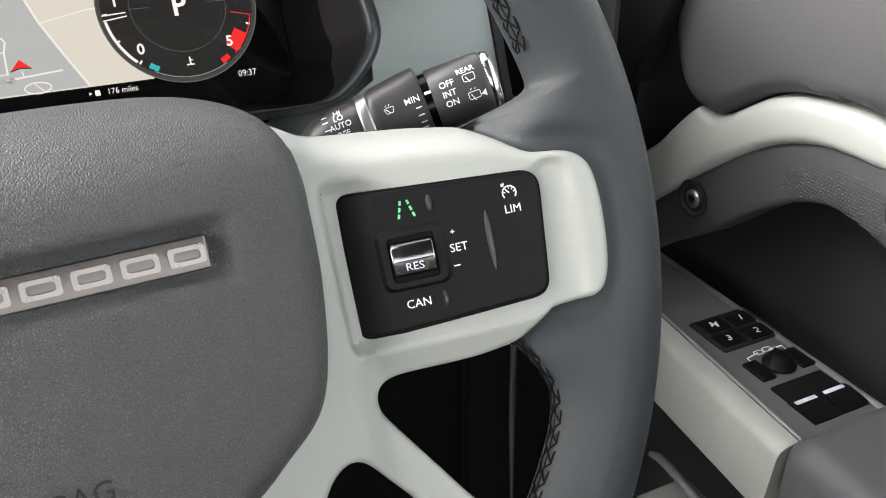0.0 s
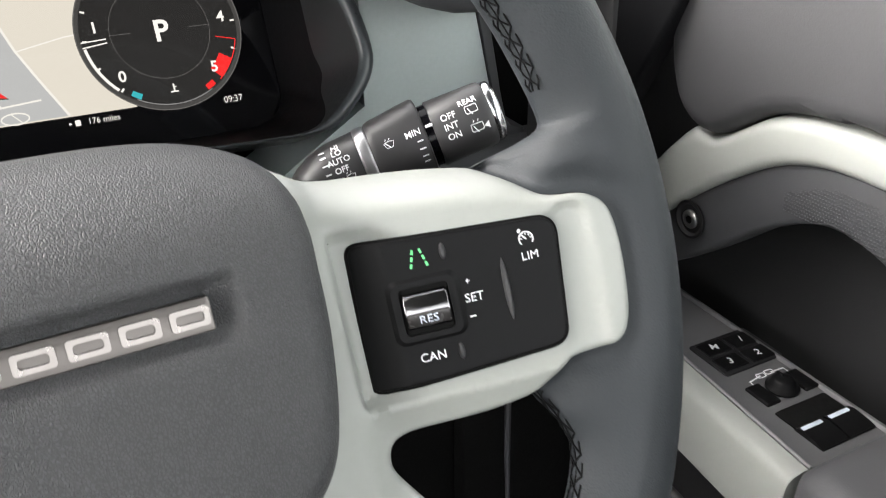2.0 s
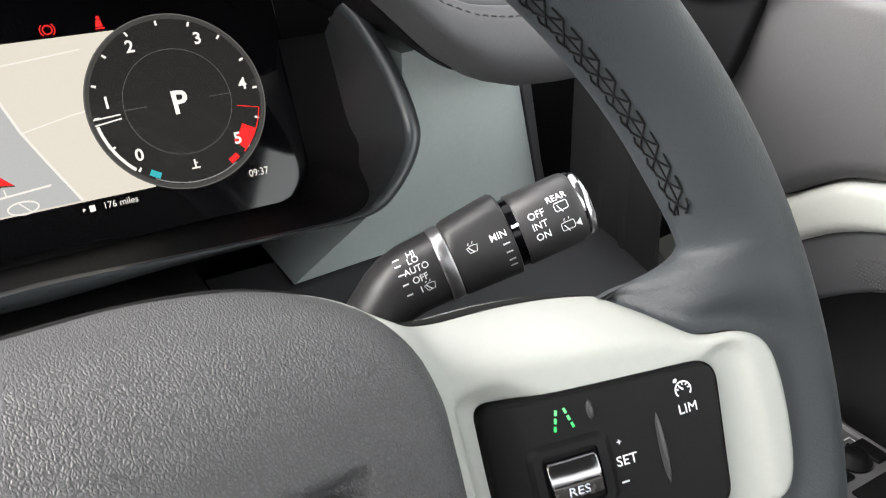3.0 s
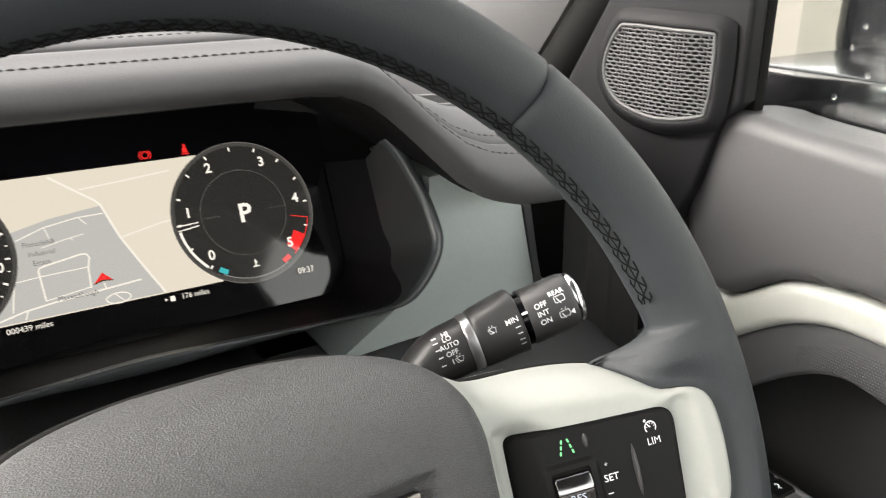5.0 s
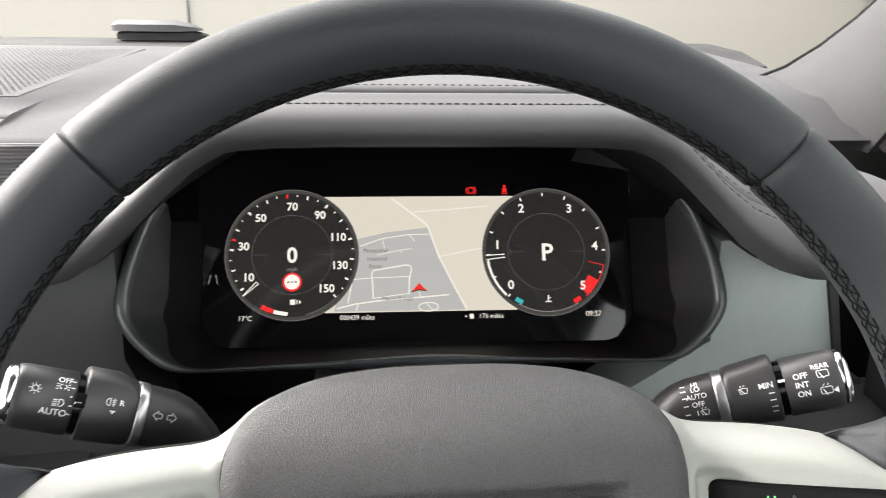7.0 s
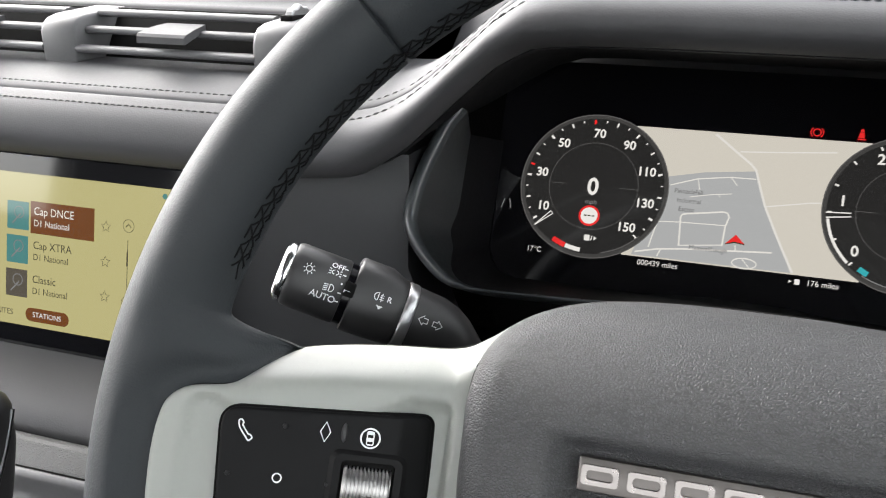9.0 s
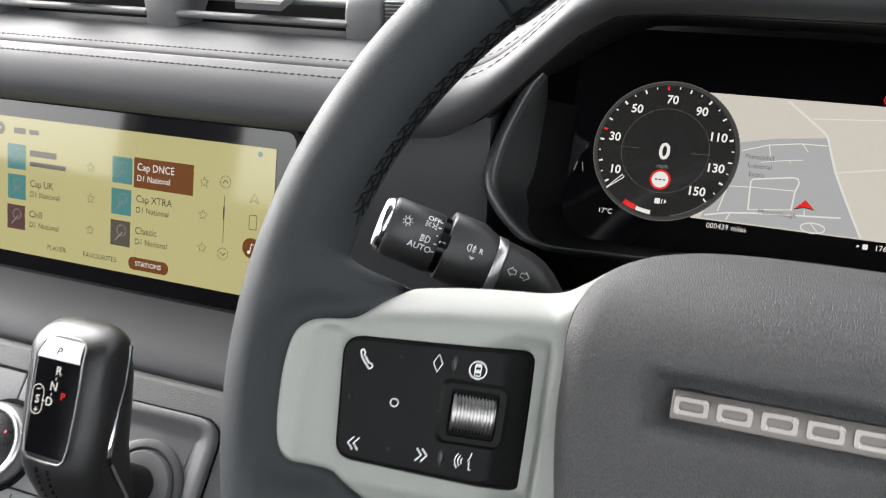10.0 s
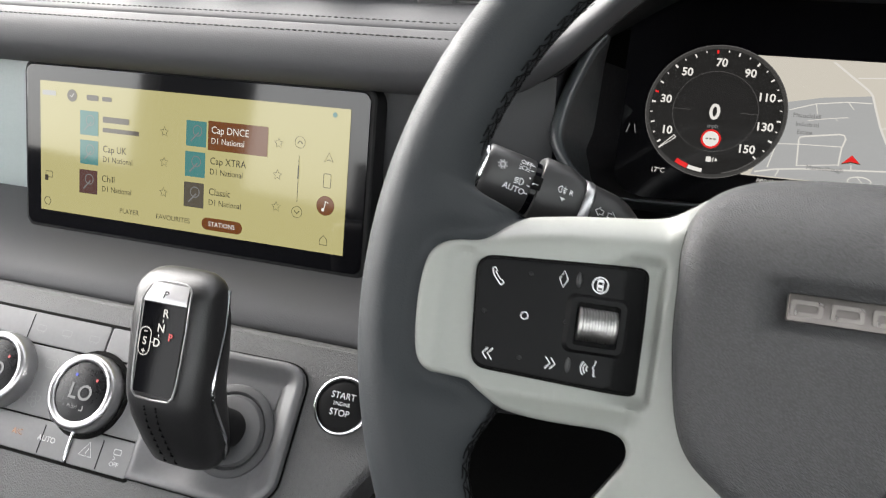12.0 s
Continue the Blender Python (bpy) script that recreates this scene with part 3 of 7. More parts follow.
def switch_pack(side):
    loop = [(side * x * MM, y * MM) for x, y in round_corners(PACK)]
    gap = part("pack_gap", plate([(x * 1.0, y) for x, y in offset_loop(loop if area2(loop) > 0 else loop[::-1], -0.0007)], 0.004, lambda x, y: pack_z(x, y) - 0.0004, 0.0002, cut=0.006), deep_black, wheel)
    return part("switch_pack", plate(loop, 0.004, lambda x, y: pack_z(x, y) + 0.0004, 0.0009, cut=0.0012), black_soft, wheel, "matt black multifunction switch pack", smooth=50)


pack_right = switch_pack(1)
pack_left = switch_pack(-1)


def on_pack(side, x, y, lift=0.0006):
    """Pose on the face of a switch pack."""
    e = 0.004
    z0, z1 = pack_z(side * x - e, y), pack_z(side * x + e, y)
    return frame_at((side * x, y, pack_z(side * x, y) + lift), (2 * e, 0, z1 - z0), (0, 1, 0))


def roller(side, name, x, w, h, chromed):
    well = part("roller_well", plate(rounded(w + 0.0020, h + 0.0034, 0.0014), 0.003, None, 0.0004), deep_black, pack_left if side < 0 else pack_right, m=on_pack(side, x, -0.0090, 0.0007))
    a, b, c = rounded(w + 0.0090, h + 0.0090, 0.0034), rounded(w + 0.0062, h + 0.0066, 0.0026), rounded(w + 0.0018, h + 0.0032, 0.0014)
    part("roller_frame", loft([[(*p, -0.0004) for p in a], [(*p, 0.0009) for p in b], [(*p, 0.0009) for p in c], [(*p, -0.0006) for p in c]], True, False), black_soft, well, "raised bevelled frame", smooth=20)
    profile = []
    n = 32
    for k in range(n + 1):
        a = math.pi * k / n
        rr = 0.5 * h
        profile.append((rr * math.cos(a), 0.55 * rr * math.sin(a)))
    rings = [[(xx, y, z) for y, z in profile] + [(xx, -h / 2, -0.002), (xx, h / 2, -0.002)][::1] for xx in (-w / 2, -w / 2 + 0.0004, w / 2 - 0.0004, w / 2)]
    if not chromed:
        ribs, pitch = 12, (w - 0.0010) / 12
        for i in range(ribs):
            for share, k in ((0.05, 1.0), (0.45, 1.0), (0.60, 0.84), (0.90, 0.84)):
                xx = -w / 2 + 0.0005 + (i + share) * pitch
                rings.insert(len(rings) - 2, [(xx, y * k, z * k) for y, z in profile] + [(xx, -h / 2, -0.002), (xx, h / 2, -0.002)])
    for ring_, k in ((rings[0], 0.94), (rings[-1], 0.94)):
        for i, p in enumerate(ring_):
            ring_[i] = (p[0], p[1] * k, p[2] * k)
    return part(name, loft(rings), roller_chrome if chromed else roller_steel, well, "polished chrome roller" if chromed else "ribbed metal roller", smooth=30 if chromed else 15)


roller(1, "roller", 0.1092, 0.0130, 0.0108, True)
roller(-1, "roller", 0.1074, 0.0140, 0.0120, False)


def mark(side, x, y, bm, mat, name, label=""):
    """A printed or moulded mark on the face of a switch pack; x and y in millimetres."""
    return part(name, bm, mat, pack_right if side > 0 else pack_left, label, smooth=0, m=on_pack(side, abs(x) * MM, y * MM))


def word(side, x, y, text, size):
    letters(text, size * MM, 0, 0, white_print, pack_right if side > 0 else pack_left, "lettering", 1.0, m=on_pack(side, abs(x) * MM, y * MM), bold=0.0)


def slit(side, x, y, h):
    """Raised slim ridge between two keys."""
    rings = []
    for k in range(9):
        t = -1 + k / 4
        w = 0.0011 * math.sqrt(max(0.02, 1 - t * t))
        rings.append([(-w, t * h * MM / 2, 0), (-w * 0.4, t * h * MM / 2, w * 0.95), (w * 0.4, t * h * MM / 2, w * 0.95), (w, t * h * MM / 2, 0)])
    part("ridge", loft(rings, True, True), stalk_black, pack_right if side > 0 else pack_left, "raised tactile ridge", m=on_pack(side, abs(x) * MM, y * MM, 0.0003))


lane = []
for x0, x1 in ((-0.0024, -0.0010), (0.0026, 0.0010)):
    for t0, t1 in ((0.0, 0.26), (0.37, 0.63), (0.74, 1.0)):
        lane.append(stroke([(x0 + (x1 - x0) * t0, -0.0027 + 0.0054 * t0), (x0 + (x1 - x0) * t1, -0.0027 + 0.0054 * t1)], 0.00075))
mark(1, 109.6, 6.0, merge(lane), g_green, "lane_icon", "lit green lane symbol")
word(1, 121.7, -3.9, "+", 2.0)
word(1, 122.7, -8.9, "SET", 2.7)
mark(1, 121.2, -14.3, stroke([(-0.0010, 0), (0.0010, 0)], 0.0004), white_print, "minus_sign")
word(1, 108.2, -23.4, "CAN", 2.7)
word(1, 140.6, -0.7, "LIM", 2.6)
mark(1, 140.4, 4.4, merge([stroke(arc(0.0021, -40, 220, 18), 0.0004), stroke([(0, 0), (-0.0010, 0.0010)], 0.00045), stroke([(-0.0022, 0.0024), (-0.0012, 0.0030)], 0.0005), stroke([(-0.0019, 0.0031), (-0.0015, 0.0022)], 0.0005)] + [stroke([polar2(0.0012, a), polar2(0.0018, a)], 0.0003) for a in (10, 50, 90, 130, 170)]), white_print, "limiter_icon", "white speed limiter symbol")
slit(1, 116.8, 6.4, 5.2)
slit(1, 132.4, -8.8, 19)
slit(1, 116.2, -23.6, 5.2)
slit(-1, 115.2, 6.1, 5.6)
slit(-1, 115.1, -24.1, 5.6)
for x, y in ((131.5, 5.9), (145.3, -9.4), (117.9, -9.1), (131.5, -23.9)):
    mark(-1, x, y, disc_lathe([(0.0008, 0), (0.0007, 0.0003), (0.0003, 0.0005)], 10), black_plastic, "tactile_dot", "small raised dot")
mark(-1, 131.7, -9.1, stroke(circle(0.00125, 20), 0.0004, 0, True), white_print, "ring_icon", "white ring symbol")
mark(-1, 142.3, 3.4, stroke(smooth_loop([(-0.0021, 0.0024), (-0.0013, 0.0028), (-0.0006, 0.0018), (-0.0009, 0.0013), (0.0010, -0.0011), (0.0016, -0.0012), (0.0023, -0.0022), (0.0013, -0.0030), (0.0004, -0.0020), (-0.0016, 0.0004)], 2), 0.00045, 0, True), white_print, "phone_icon", "white telephone symbol")
mark(-1, 120.3, 5.7, stroke([(0, 0.0029), (0.0015, 0), (0, -0.0029), (-0.0015, 0)], 0.0004, 0, True), white_print, "diamond_icon", "white diamond symbol")
mark(-1, 107.9, 5.4, merge([stroke(circle(0.0028, 28), 0.0005, 0, True), flat(rounded(0.0023, 0.0042, 0.0006, 3)), ]), white_print, "car_icon", "white car symbol in a ring")
mark(-1, 107.9, 5.4, bars([rounded(0.0016, 0.0009, 0.0002, 2, 0, 0.0006), rounded(0.0016, 0.0007, 0.0002, 2, 0, -0.0013)], 0.0001), black_soft, "car_icon_glass")
mark(-1, 142.3, -24.0, merge([stroke([(0.0001, 0.0020), (-0.0016, 0), (0.0001, -0.0020)], 0.0005), stroke([(0.0019, 0.0020), (0.0002, 0), (0.0019, -0.0020)], 0.0005)]), white_print, "previous_icon", "white double arrow symbol")
mark(-1, 120.8, -24.3, merge([stroke([(-0.0001, 0.0020), (0.0016, 0), (-0.0001, -0.0020)], 0.0005), stroke([(-0.0019, 0.0020), (-0.0002, 0), (-0.0019, -0.0020)], 0.0005)]), white_print, "next_icon", "white double arrow symbol")
mark(-1, 107.5, -24.3, merge([stroke(arc(0.0012, 130, 230, 6, -0.0002), 0.0004), stroke(arc(0.0022, 132, 228, 8, -0.0002), 0.0004), stroke(arc(0.0032, 134, 226, 8, -0.0002), 0.0004), stroke([(0.0018, 0.0030), (0.0014, 0.0014), (0.0008, 0.0003), (0.0014, 0.0001), (0.0012, -0.0007), (0.0015, -0.0012), (0.0013, -0.0022), (0.0022, -0.0024)], 0.0004)]), white_print, "voice_icon", "white voice control symbol")
# dark plate added for the roller's dark lower reflection; it carries RES
BAND = on_pack(1, 0.1092, -0.0090, 0.0007) @ pose(0, -0.0023, 0.0030, 14, 0, 0)
part("roller_dark_half", box(0.0126, 0.0040, 0.0008, 0.0003, 2), roller_dark, pack_right, "dark plate imitating the dark lower reflection on the roller", m=BAND)
letters("RES", 0.0026, 0, 0, pale_switch, pack_right, "lettering", 1.05, m=BAND @ pose(0, 0, 0.0005))


# ---------------------------------------------------------------- instrument display
DISP = tilted(0, 0.2, 1.0, 25)
display = thing("instrument_display", "wide black glass instrument display with two round dials and a map", "instrument display", DISP)
S25, C25 = math.sin(radians(25)), math.cos(radians(25))


def on_face(z):
    """Height up the tilted face of a point at the height z."""
    return (z - 1.0) / C25


GLASS_W, GLASS_LOW, GLASS_R = 0.1480, -0.0615, 0.020
part("glass", plate(round_corners([(-GLASS_W - 0.003, GLASS_LOW - 0.003, 0.018), (GLASS_W + 0.003, GLASS_LOW - 0.003, 0.018), (GLASS_W + 0.003, 0.080, 0.008), (-GLASS_W - 0.003, 0.080, 0.008)]), 0.004, lambda x, y: -0.0012, 0.0005), screen_glass, display, "black glass front", smooth=0)


def lit(bm, mat, name, parent=display, label=""):
    return part(name, bm, mat, parent, label, smooth=0)


MAP_TOP, MAP_BOT = on_face(1.0373), on_face(0.9644)
lit(flat([(-0.066, MAP_BOT), (0.066, MAP_BOT), (0.066, MAP_TOP), (-0.066, MAP_TOP)], 0.0), g_map, "map", label="pale cream navigation map")
lit(flat([(-0.060, -0.0385), (0.0300, -0.0385), (0.0130, -0.0015), (0.0052, 0.0190), (-0.0227, 0.0159), (-0.045, 0.0110)], 0.0002), g_land, "map_block", label="grey built-up block on the map")
MM_ROADS = [([(-19.5, 39.5), (-18.4, 38.9), (-4.3, 28.0), (2.5, 22.8), (5.4, 19.5), (8.5, 10), (12.3, -1), (19, -15), (24.5, -26), (31, -38.5)], 1.3),
            ([(-42, 6.2), (-26.8, 11.4), (-8.5, 14.1), (5.8, 14.3)], 0.7), ([(-26.5, 11.4), (-25, 4.8)], 0.6), ([(-7.8, 13.9), (-4.2, 9.5)], 0.6),
            ([(-30, 0.1), (-18, 2.6), (-6.6, 4.2)], 0.5), ([(-14, 3.3), (-13, 1.4)], 0.5),
            ([(-33.1, -30), (-33.9, -12.6), (-33.0, -10.9), (-30, -10.2), (-10.2, -7.1), (-7.6, -7.6), (-6.5, -9.9), (-8.2, -16), (-8.8, -27.5)], 1.0),
            ([(-47, -16.7), (-34, -15.8), (-8.2, -15.1)], 0.6), ([(-47, -16.7), (-50.5, -33)], 0.8), ([(-33.1, -29.8), (-8.8, -26.8)], 0.6),
            ([(-58, -36.5), (-45, -33.4), (-30, -31.6), (19, -28.1)], 1.0), ([(-43, -33), (-45, -38)], 0.8), ([(-1.5, -26), (-1, -30)], 0.7),
            ([(-4.5, 30.0), (22, 31.8), (48, 34)], 0.7), ([(12.7, -1.5), (37, 3.2), (55, 5)], 0.7)]
for r, wide in MM_ROADS:
    lit(stroke([(x * MM, y * MM) for x, y in r], wide * MM, 0.0004), g_road, "road", label="white road on the map")
lit(merge([stroke([(0.0045 + 0.0068 * math.cos(a * 0.35), -0.0362 + 0.0030 * math.sin(a * 0.35)) for a in range(18)], 0.0008, 0.0005, True), stroke([(0.0030, -0.0335), (0.0075, -0.0385)], 0.0006, 0.0005)]), g_road, "roundabout")
lit(flat([(-0.0070, -0.0256), (-0.0020, -0.0240), (0.0035, -0.0249), (-0.0016, -0.0198)], 0.0006), g_red, "position_arrow", label="red arrow marking the car on the map")
lit(flat([(-0.0072, -0.0262), (-0.0019, -0.0248), (0.0037, -0.0255), (0.0037, -0.0249), (-0.0020, -0.0240), (-0.0072, -0.0256)], 0.0005), g_ink, "arrow_shade")
for text, x, y in (("Pinnaclehill", -31.0, 3.0), ("Industrial", -30.2, -2.6), ("Estate", -31.2, -7.9), ("Maxwellheugh", -16.4, -30.2)):
    letters(text, 0.0030, x * MM, y * MM, g_text, display, "map_words", 0.92, z=0.0006)


def dial(cx, name, label):
    cy = 0.0009
    d = new(name)
    d.parent = display
    d.matrix_basis = pose(cx, cy, 0.0010)
    d["label"] = label
    d.empty_display_size = 0.01
    part("face", flat(circle(0.0452, 64), 0.0), g_face, d, smooth=0)
    part("bezel_ring", stroke(circle(0.0439, 72), 0.0026, 0.0002, True), g_bezel, d, smooth=0)
    part("bezel_edge", stroke(circle(0.0450, 72), 0.0006, 0.0003, True), g_ring, d, smooth=0)
    part("inner_ring", stroke(circle(0.0272, 48), 0.0003, 0.0002, True), g_ring, d, smooth=0)
    for sx in (-1, 1):
        part("cross_hair", stroke([(sx * 0.0275, 0), (sx * 0.016, 0)], 0.0003, 0.0003), g_ring, d, smooth=0)
    return d


def polar(r, a):
    return r * math.cos(radians(a)), r * math.sin(radians(a))


speedo = dial(-0.0878, "speedometer_dial", "round black speedometer dial with white digits")
for text, a in (("10", 208), ("30", 170), ("50", 130), ("70", 90), ("90", 55), ("110", 20.5), ("130", -14), ("150", -46)):
    x, y = polar(0.0330, a)
    letters(text, 0.0056, x, y, g_white, speedo, "numeral", 0.98, z=0.0004, bold=0.00018)
for k in range(27):
    a = 215 - k * 10
    big = k % 2 == 0 or k == 5
    p0, p1 = polar(0.0392 if big else 0.0404, a), polar(0.0418, a)
    lit(stroke([p0, p1], 0.0013 if k % 4 == 0 or k == 5 else 0.0010 if big else 0.0007, 0.0004), g_red if k in (5, 12) else g_white, "tick", speedo)
letters("0", 0.0108, 0, -0.0009, g_white, speedo, "numeral", 0.95, z=0.0004, bold=0.00035)
letters("mph", 0.0030, 0, -0.0101, g_grey, speedo, "lettering", z=0.0004)
lit(flat(circle(0.0062, 28, 0, -0.0188), 0.0004), g_white, "speed_sign", speedo, "round red and white speed sign")
lit(stroke(circle(0.0058, 28, 0, -0.0188), 0.0013, 0.0006, True), g_red, "sign_ring", speedo)
lit(merge([stroke([(x, -0.0188), (x + 0.0016, -0.0188)], 0.0008, 0.0007) for x in (-0.0032, -0.0008, 0.0016)]), g_ink, "sign_dashes", speedo)
lit(merge([stroke([polar(0.0300, 217.5), polar(0.0430, 220.3)], 0.0006, 0.0006), stroke([polar(0.0300, 221.5), polar(0.0430, 220.7)], 0.0006, 0.0006), stroke([polar(0.0300, 217.5), polar(0.0300, 221.5)], 0.0005, 0.0006)]), g_white, "needle", speedo, "white speed needle")
lit(merge([stroke(arc(0.0420, 283, 318, 10), 0.0007, 0.0004)]), g_ring, "fuel_arc", speedo)
lit(stroke(arc(0.0405, 240, 252, 5), 0.0032, 0.0005), g_red, "fuel_low", speedo)
lit(stroke(arc(0.0405, 252.5, 266, 5), 0.0026, 0.0005), g_white, "fuel_level", speedo)
lit(merge([flat(rounded(0.0034, 0.0036, 0.0004, 2, 0.0004, -0.0325), 0.0005), stroke([(0.003, -0.034), (0.0034, -0.031)], 0.0006, 0.0005), flat([(0.0046, -0.0340), (0.0062, -0.0325), (0.0046, -0.0310)], 0.0005)]), g_white, "fuel_icon", speedo)

tacho = dial(0.0878, "rev_counter_dial", "round black rev counter dial with white digits")
for text, a, g in (("0", 222, g_white), ("1", 172, g_white), ("2", 118.7, g_white), ("3", 60, g_white), ("4", 5.6, g_white), ("5", -44.5, g_white)):
    x, y = polar(0.0348, a)
    letters(text, 0.0062, x, y, g, tacho, "numeral", z=0.0009, bold=0.00020)
for k in range(13):
    a = 228 - k * 22.7
    p0, p1 = polar(0.0396, a), polar(0.0420, a)
    lit(stroke([p0, p1], 0.0011, 0.0004), g_white, "tick", tacho)
letters("P", 0.0122, 0.0004, -0.0010, g_white, tacho, "gear_letter", z=0.0004, bold=0.00035)
lit(stroke(arc(0.0375, -30, -48, 8), 0.0075, 0.0005), g_red, "red_zone", tacho, "red rev limit zone")
lit(merge([stroke(arc(0.0415, -14, -50, 8), 0.0006, 0.0005), stroke([polar(0.030, -14), polar(0.0415, -14)], 0.0005, 0.0005)]), g_red, "red_line", tacho)
lit(merge([stroke([polar(0.0295, 183), polar(0.0428, 183)], 0.0007, 0.0005), stroke([polar(0.0295, 187), polar(0.0428, 187)], 0.0007, 0.0005)]), g_white, "needle", tacho, "white rev needle")
lit(stroke(arc(0.0418, 188, 226, 12), 0.0016, 0.0005), g_white, "needle_trail", tacho)
lit(stroke(arc(0.0420, 240, 300, 12), 0.0006, 0.0004), g_grey, "coolant_arc", tacho)
lit(stroke(arc(0.0398, 235, 243, 3), 0.0032, 0.0005), g_teal, "coolant_cold", tacho, "teal cold mark")
lit(stroke(arc(0.0398, 297, 305, 3), 0.0032, 0.0005), g_red, "coolant_hot", tacho, "red hot mark")
lit(merge([stroke([(0, -0.0350), (0, -0.0305)], 0.0009, 0.0005), stroke([(-0.0022, -0.0350), (0.0022, -0.0350)], 0.0008, 0.0005), stroke([(0, -0.0325), (0.0016, -0.0325)], 0.0006, 0.0005)]), g_white, "coolant_icon", tacho)

letters("17°C", 0.0034, -0.1190, on_face(0.9617), g_white, display, "temperature", 0.95, z=0.0008)
letters("000439 miles", 0.0034, -0.0440, on_face(0.9612), g_white, display, "odometer", 0.95, z=0.0012)
letters("176 miles", 0.0034, 0.0475, on_face(0.9608), g_white, display, "range", 0.95, z=0.0008)
letters("09:37", 0.0040, 0.1194, on_face(0.9609), g_white, display, "clock", 0.9, z=0.0008)
lit(merge([flat(rounded(0.0028, 0.0032, 0.0004, 2, 0.0340, on_face(0.9608)), 0.0008), flat([(0.0295, on_face(0.9600)), (0.0312, on_face(0.9608)), (0.0295, on_face(0.9616))], 0.0008)]), g_white, "range_icon")
lit(merge([stroke([(-0.1435, on_face(0.9835)), (-0.1420, on_face(0.9890))], 0.0006, 0.0006), stroke([(-0.1375, on_face(0.9835)), (-0.1388, on_face(0.9890))], 0.0006, 0.0006)]), g_grey, "lane_icon")
lit(merge([stroke(circle(0.0021, 16, 0.0361, on_face(1.0409)), 0.0007, 0.0006, True), stroke(arc(0.0034, 130, 230, 6, 0.0361, on_face(1.0409)), 0.0006, 0.0006), stroke(arc(0.0034, -50, 50, 6, 0.0361, on_face(1.0409)), 0.0006, 0.0006)]), g_red, "brake_warning", label="red parking brake warning light")
lit(merge([flat(circle(0.0010, 10, 0.0600, on_face(1.0435)), 0.0006), flat([(0.0580, on_face(1.0395)), (0.0615, on_face(1.0395)), (0.0610, on_face(1.0425)), (0.0588, on_face(1.0425))], 0.0006), stroke([(0.0578, on_face(1.0388)), (0.0622, on_face(1.0388))], 0.0007, 0.0006)]), g_red, "belt_warning", label="red seat belt warning light")

# surround of the display: deep dark funnel with a rolled lip
LIP = [(0.1540, 1.0555), (0.1565, 1.0520), (0.1615, 1.044), (0.1700, 1.022), (0.1733, 1.003), (0.1715, 0.9935), (0.1660, 0.9855), (0.1585, 0.9785), (0.1510, 0.9732), (0.1437, 0.9698), (0.132, 0.9682), (0.10, 0.9688), (0.05, 0.9700), (0, 0.9705)]
LIP = LIP + [(-x, z) for x, z in LIP[-2::-1]]


def lip_point(x, z):
    return Vector((x, 0.10 + (z - 0.997) * math.tan(radians(25)), z))


FRONT = [lip_point(x, z) for x, z in smooth_loop(LIP, 3, False)]
OUT = Vector((0, -C25, S25))


def around(p):
    return Vector((p.x, 0, p.z - 1.005)).normalized()


def cheek(p):
    """Inner edge of the band behind the lip: deep at the sides, shallow along the bottom."""
    k = ease((p.z - 0.9690) / 0.024)
    q = p - around(p) * (0.0042 + 0.0076 * k) - OUT * (0.010 + 0.034 * k)
    q.x += (math.copysign(0.1585, p.x) - q.x) * ease((p.z - 0.998) / 0.016)
    return q


def glass_edge(c):
    """Point of the glass's rounded outline that lies behind a point of the band."""
    v = Vector((c.x, on_face(c.z) - 0.012))
    w_ = GLASS_W - GLASS_R
    if c.z > 0.995:
        q = Vector((math.copysign(GLASS_W, v.x), v.y))
    elif abs(v.x) < w_:
        q = Vector((v.x, GLASS_LOW))
    elif v.y > GLASS_LOW + GLASS_R:
        q = Vector((math.copysign(GLASS_W, v.x), v.y))
    else:
        mid = Vector((math.copysign(w_, v.x), GLASS_LOW + GLASS_R))
        q = mid + (v - mid).normalized() * GLASS_R
    return DISP @ Vector((q.x, q.y, 0.0004))


def lip_mesh():
    prof = [(0.0040, -0.036)]
    for k in range(9):
        a = radians(-30 + 150 * k / 8)
        prof.append((0.0052 * math.cos(a), -0.0062 + 0.0062 * math.sin(a)))
    rings = [[] for _ in range(len(prof) + 1)]
    for p in FRONT:
        rad = around(p)
        for k, (a, o) in enumerate(prof):
            rings[k].append(p + rad * a + OUT * o)
        rings[-1].append(p - rad * 0.0036 - OUT * 0.0040)
    return loft(rings, False, False)


def surround_bands():
    """The cheek behind the lip and the deep wall from it back to the glass."""
    cheek_rings, wall_rings = [[], [], []], [[], [], []]
    for p in FRONT:
        start_, c = p - around(p) * 0.0035 - OUT * 0.0042, cheek(p)
        g = glass_edge(c)
        for ring, q in zip(cheek_rings, (start_, start_.lerp(c, 0.5), c)):
            ring.append(q)
        for ring, q in zip(wall_rings, (c, c.lerp(g, 0.06), g)):
            ring.append(q)
    return loft(cheek_rings, False, False), loft(wall_rings, False, False)


surround = thing("display_surround", "dark grey moulded surround of the instrument display", "display surround")
cheek_band, deep_wall = surround_bands()
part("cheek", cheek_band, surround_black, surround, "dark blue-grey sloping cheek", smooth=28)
# same moulding as the cheek; black colour stands for the wall's shade
part("inner_wall", deep_wall, corner_black, surround, "inner wall beside the glass, coloured black for its shade", smooth=28)
# lip's highlight put into a paler colour than the cheek's
part("lip", lip_mesh(), surround_satin_lit, surround, "satin dark grey rolled lip, coloured paler for its highlight", smooth=60)

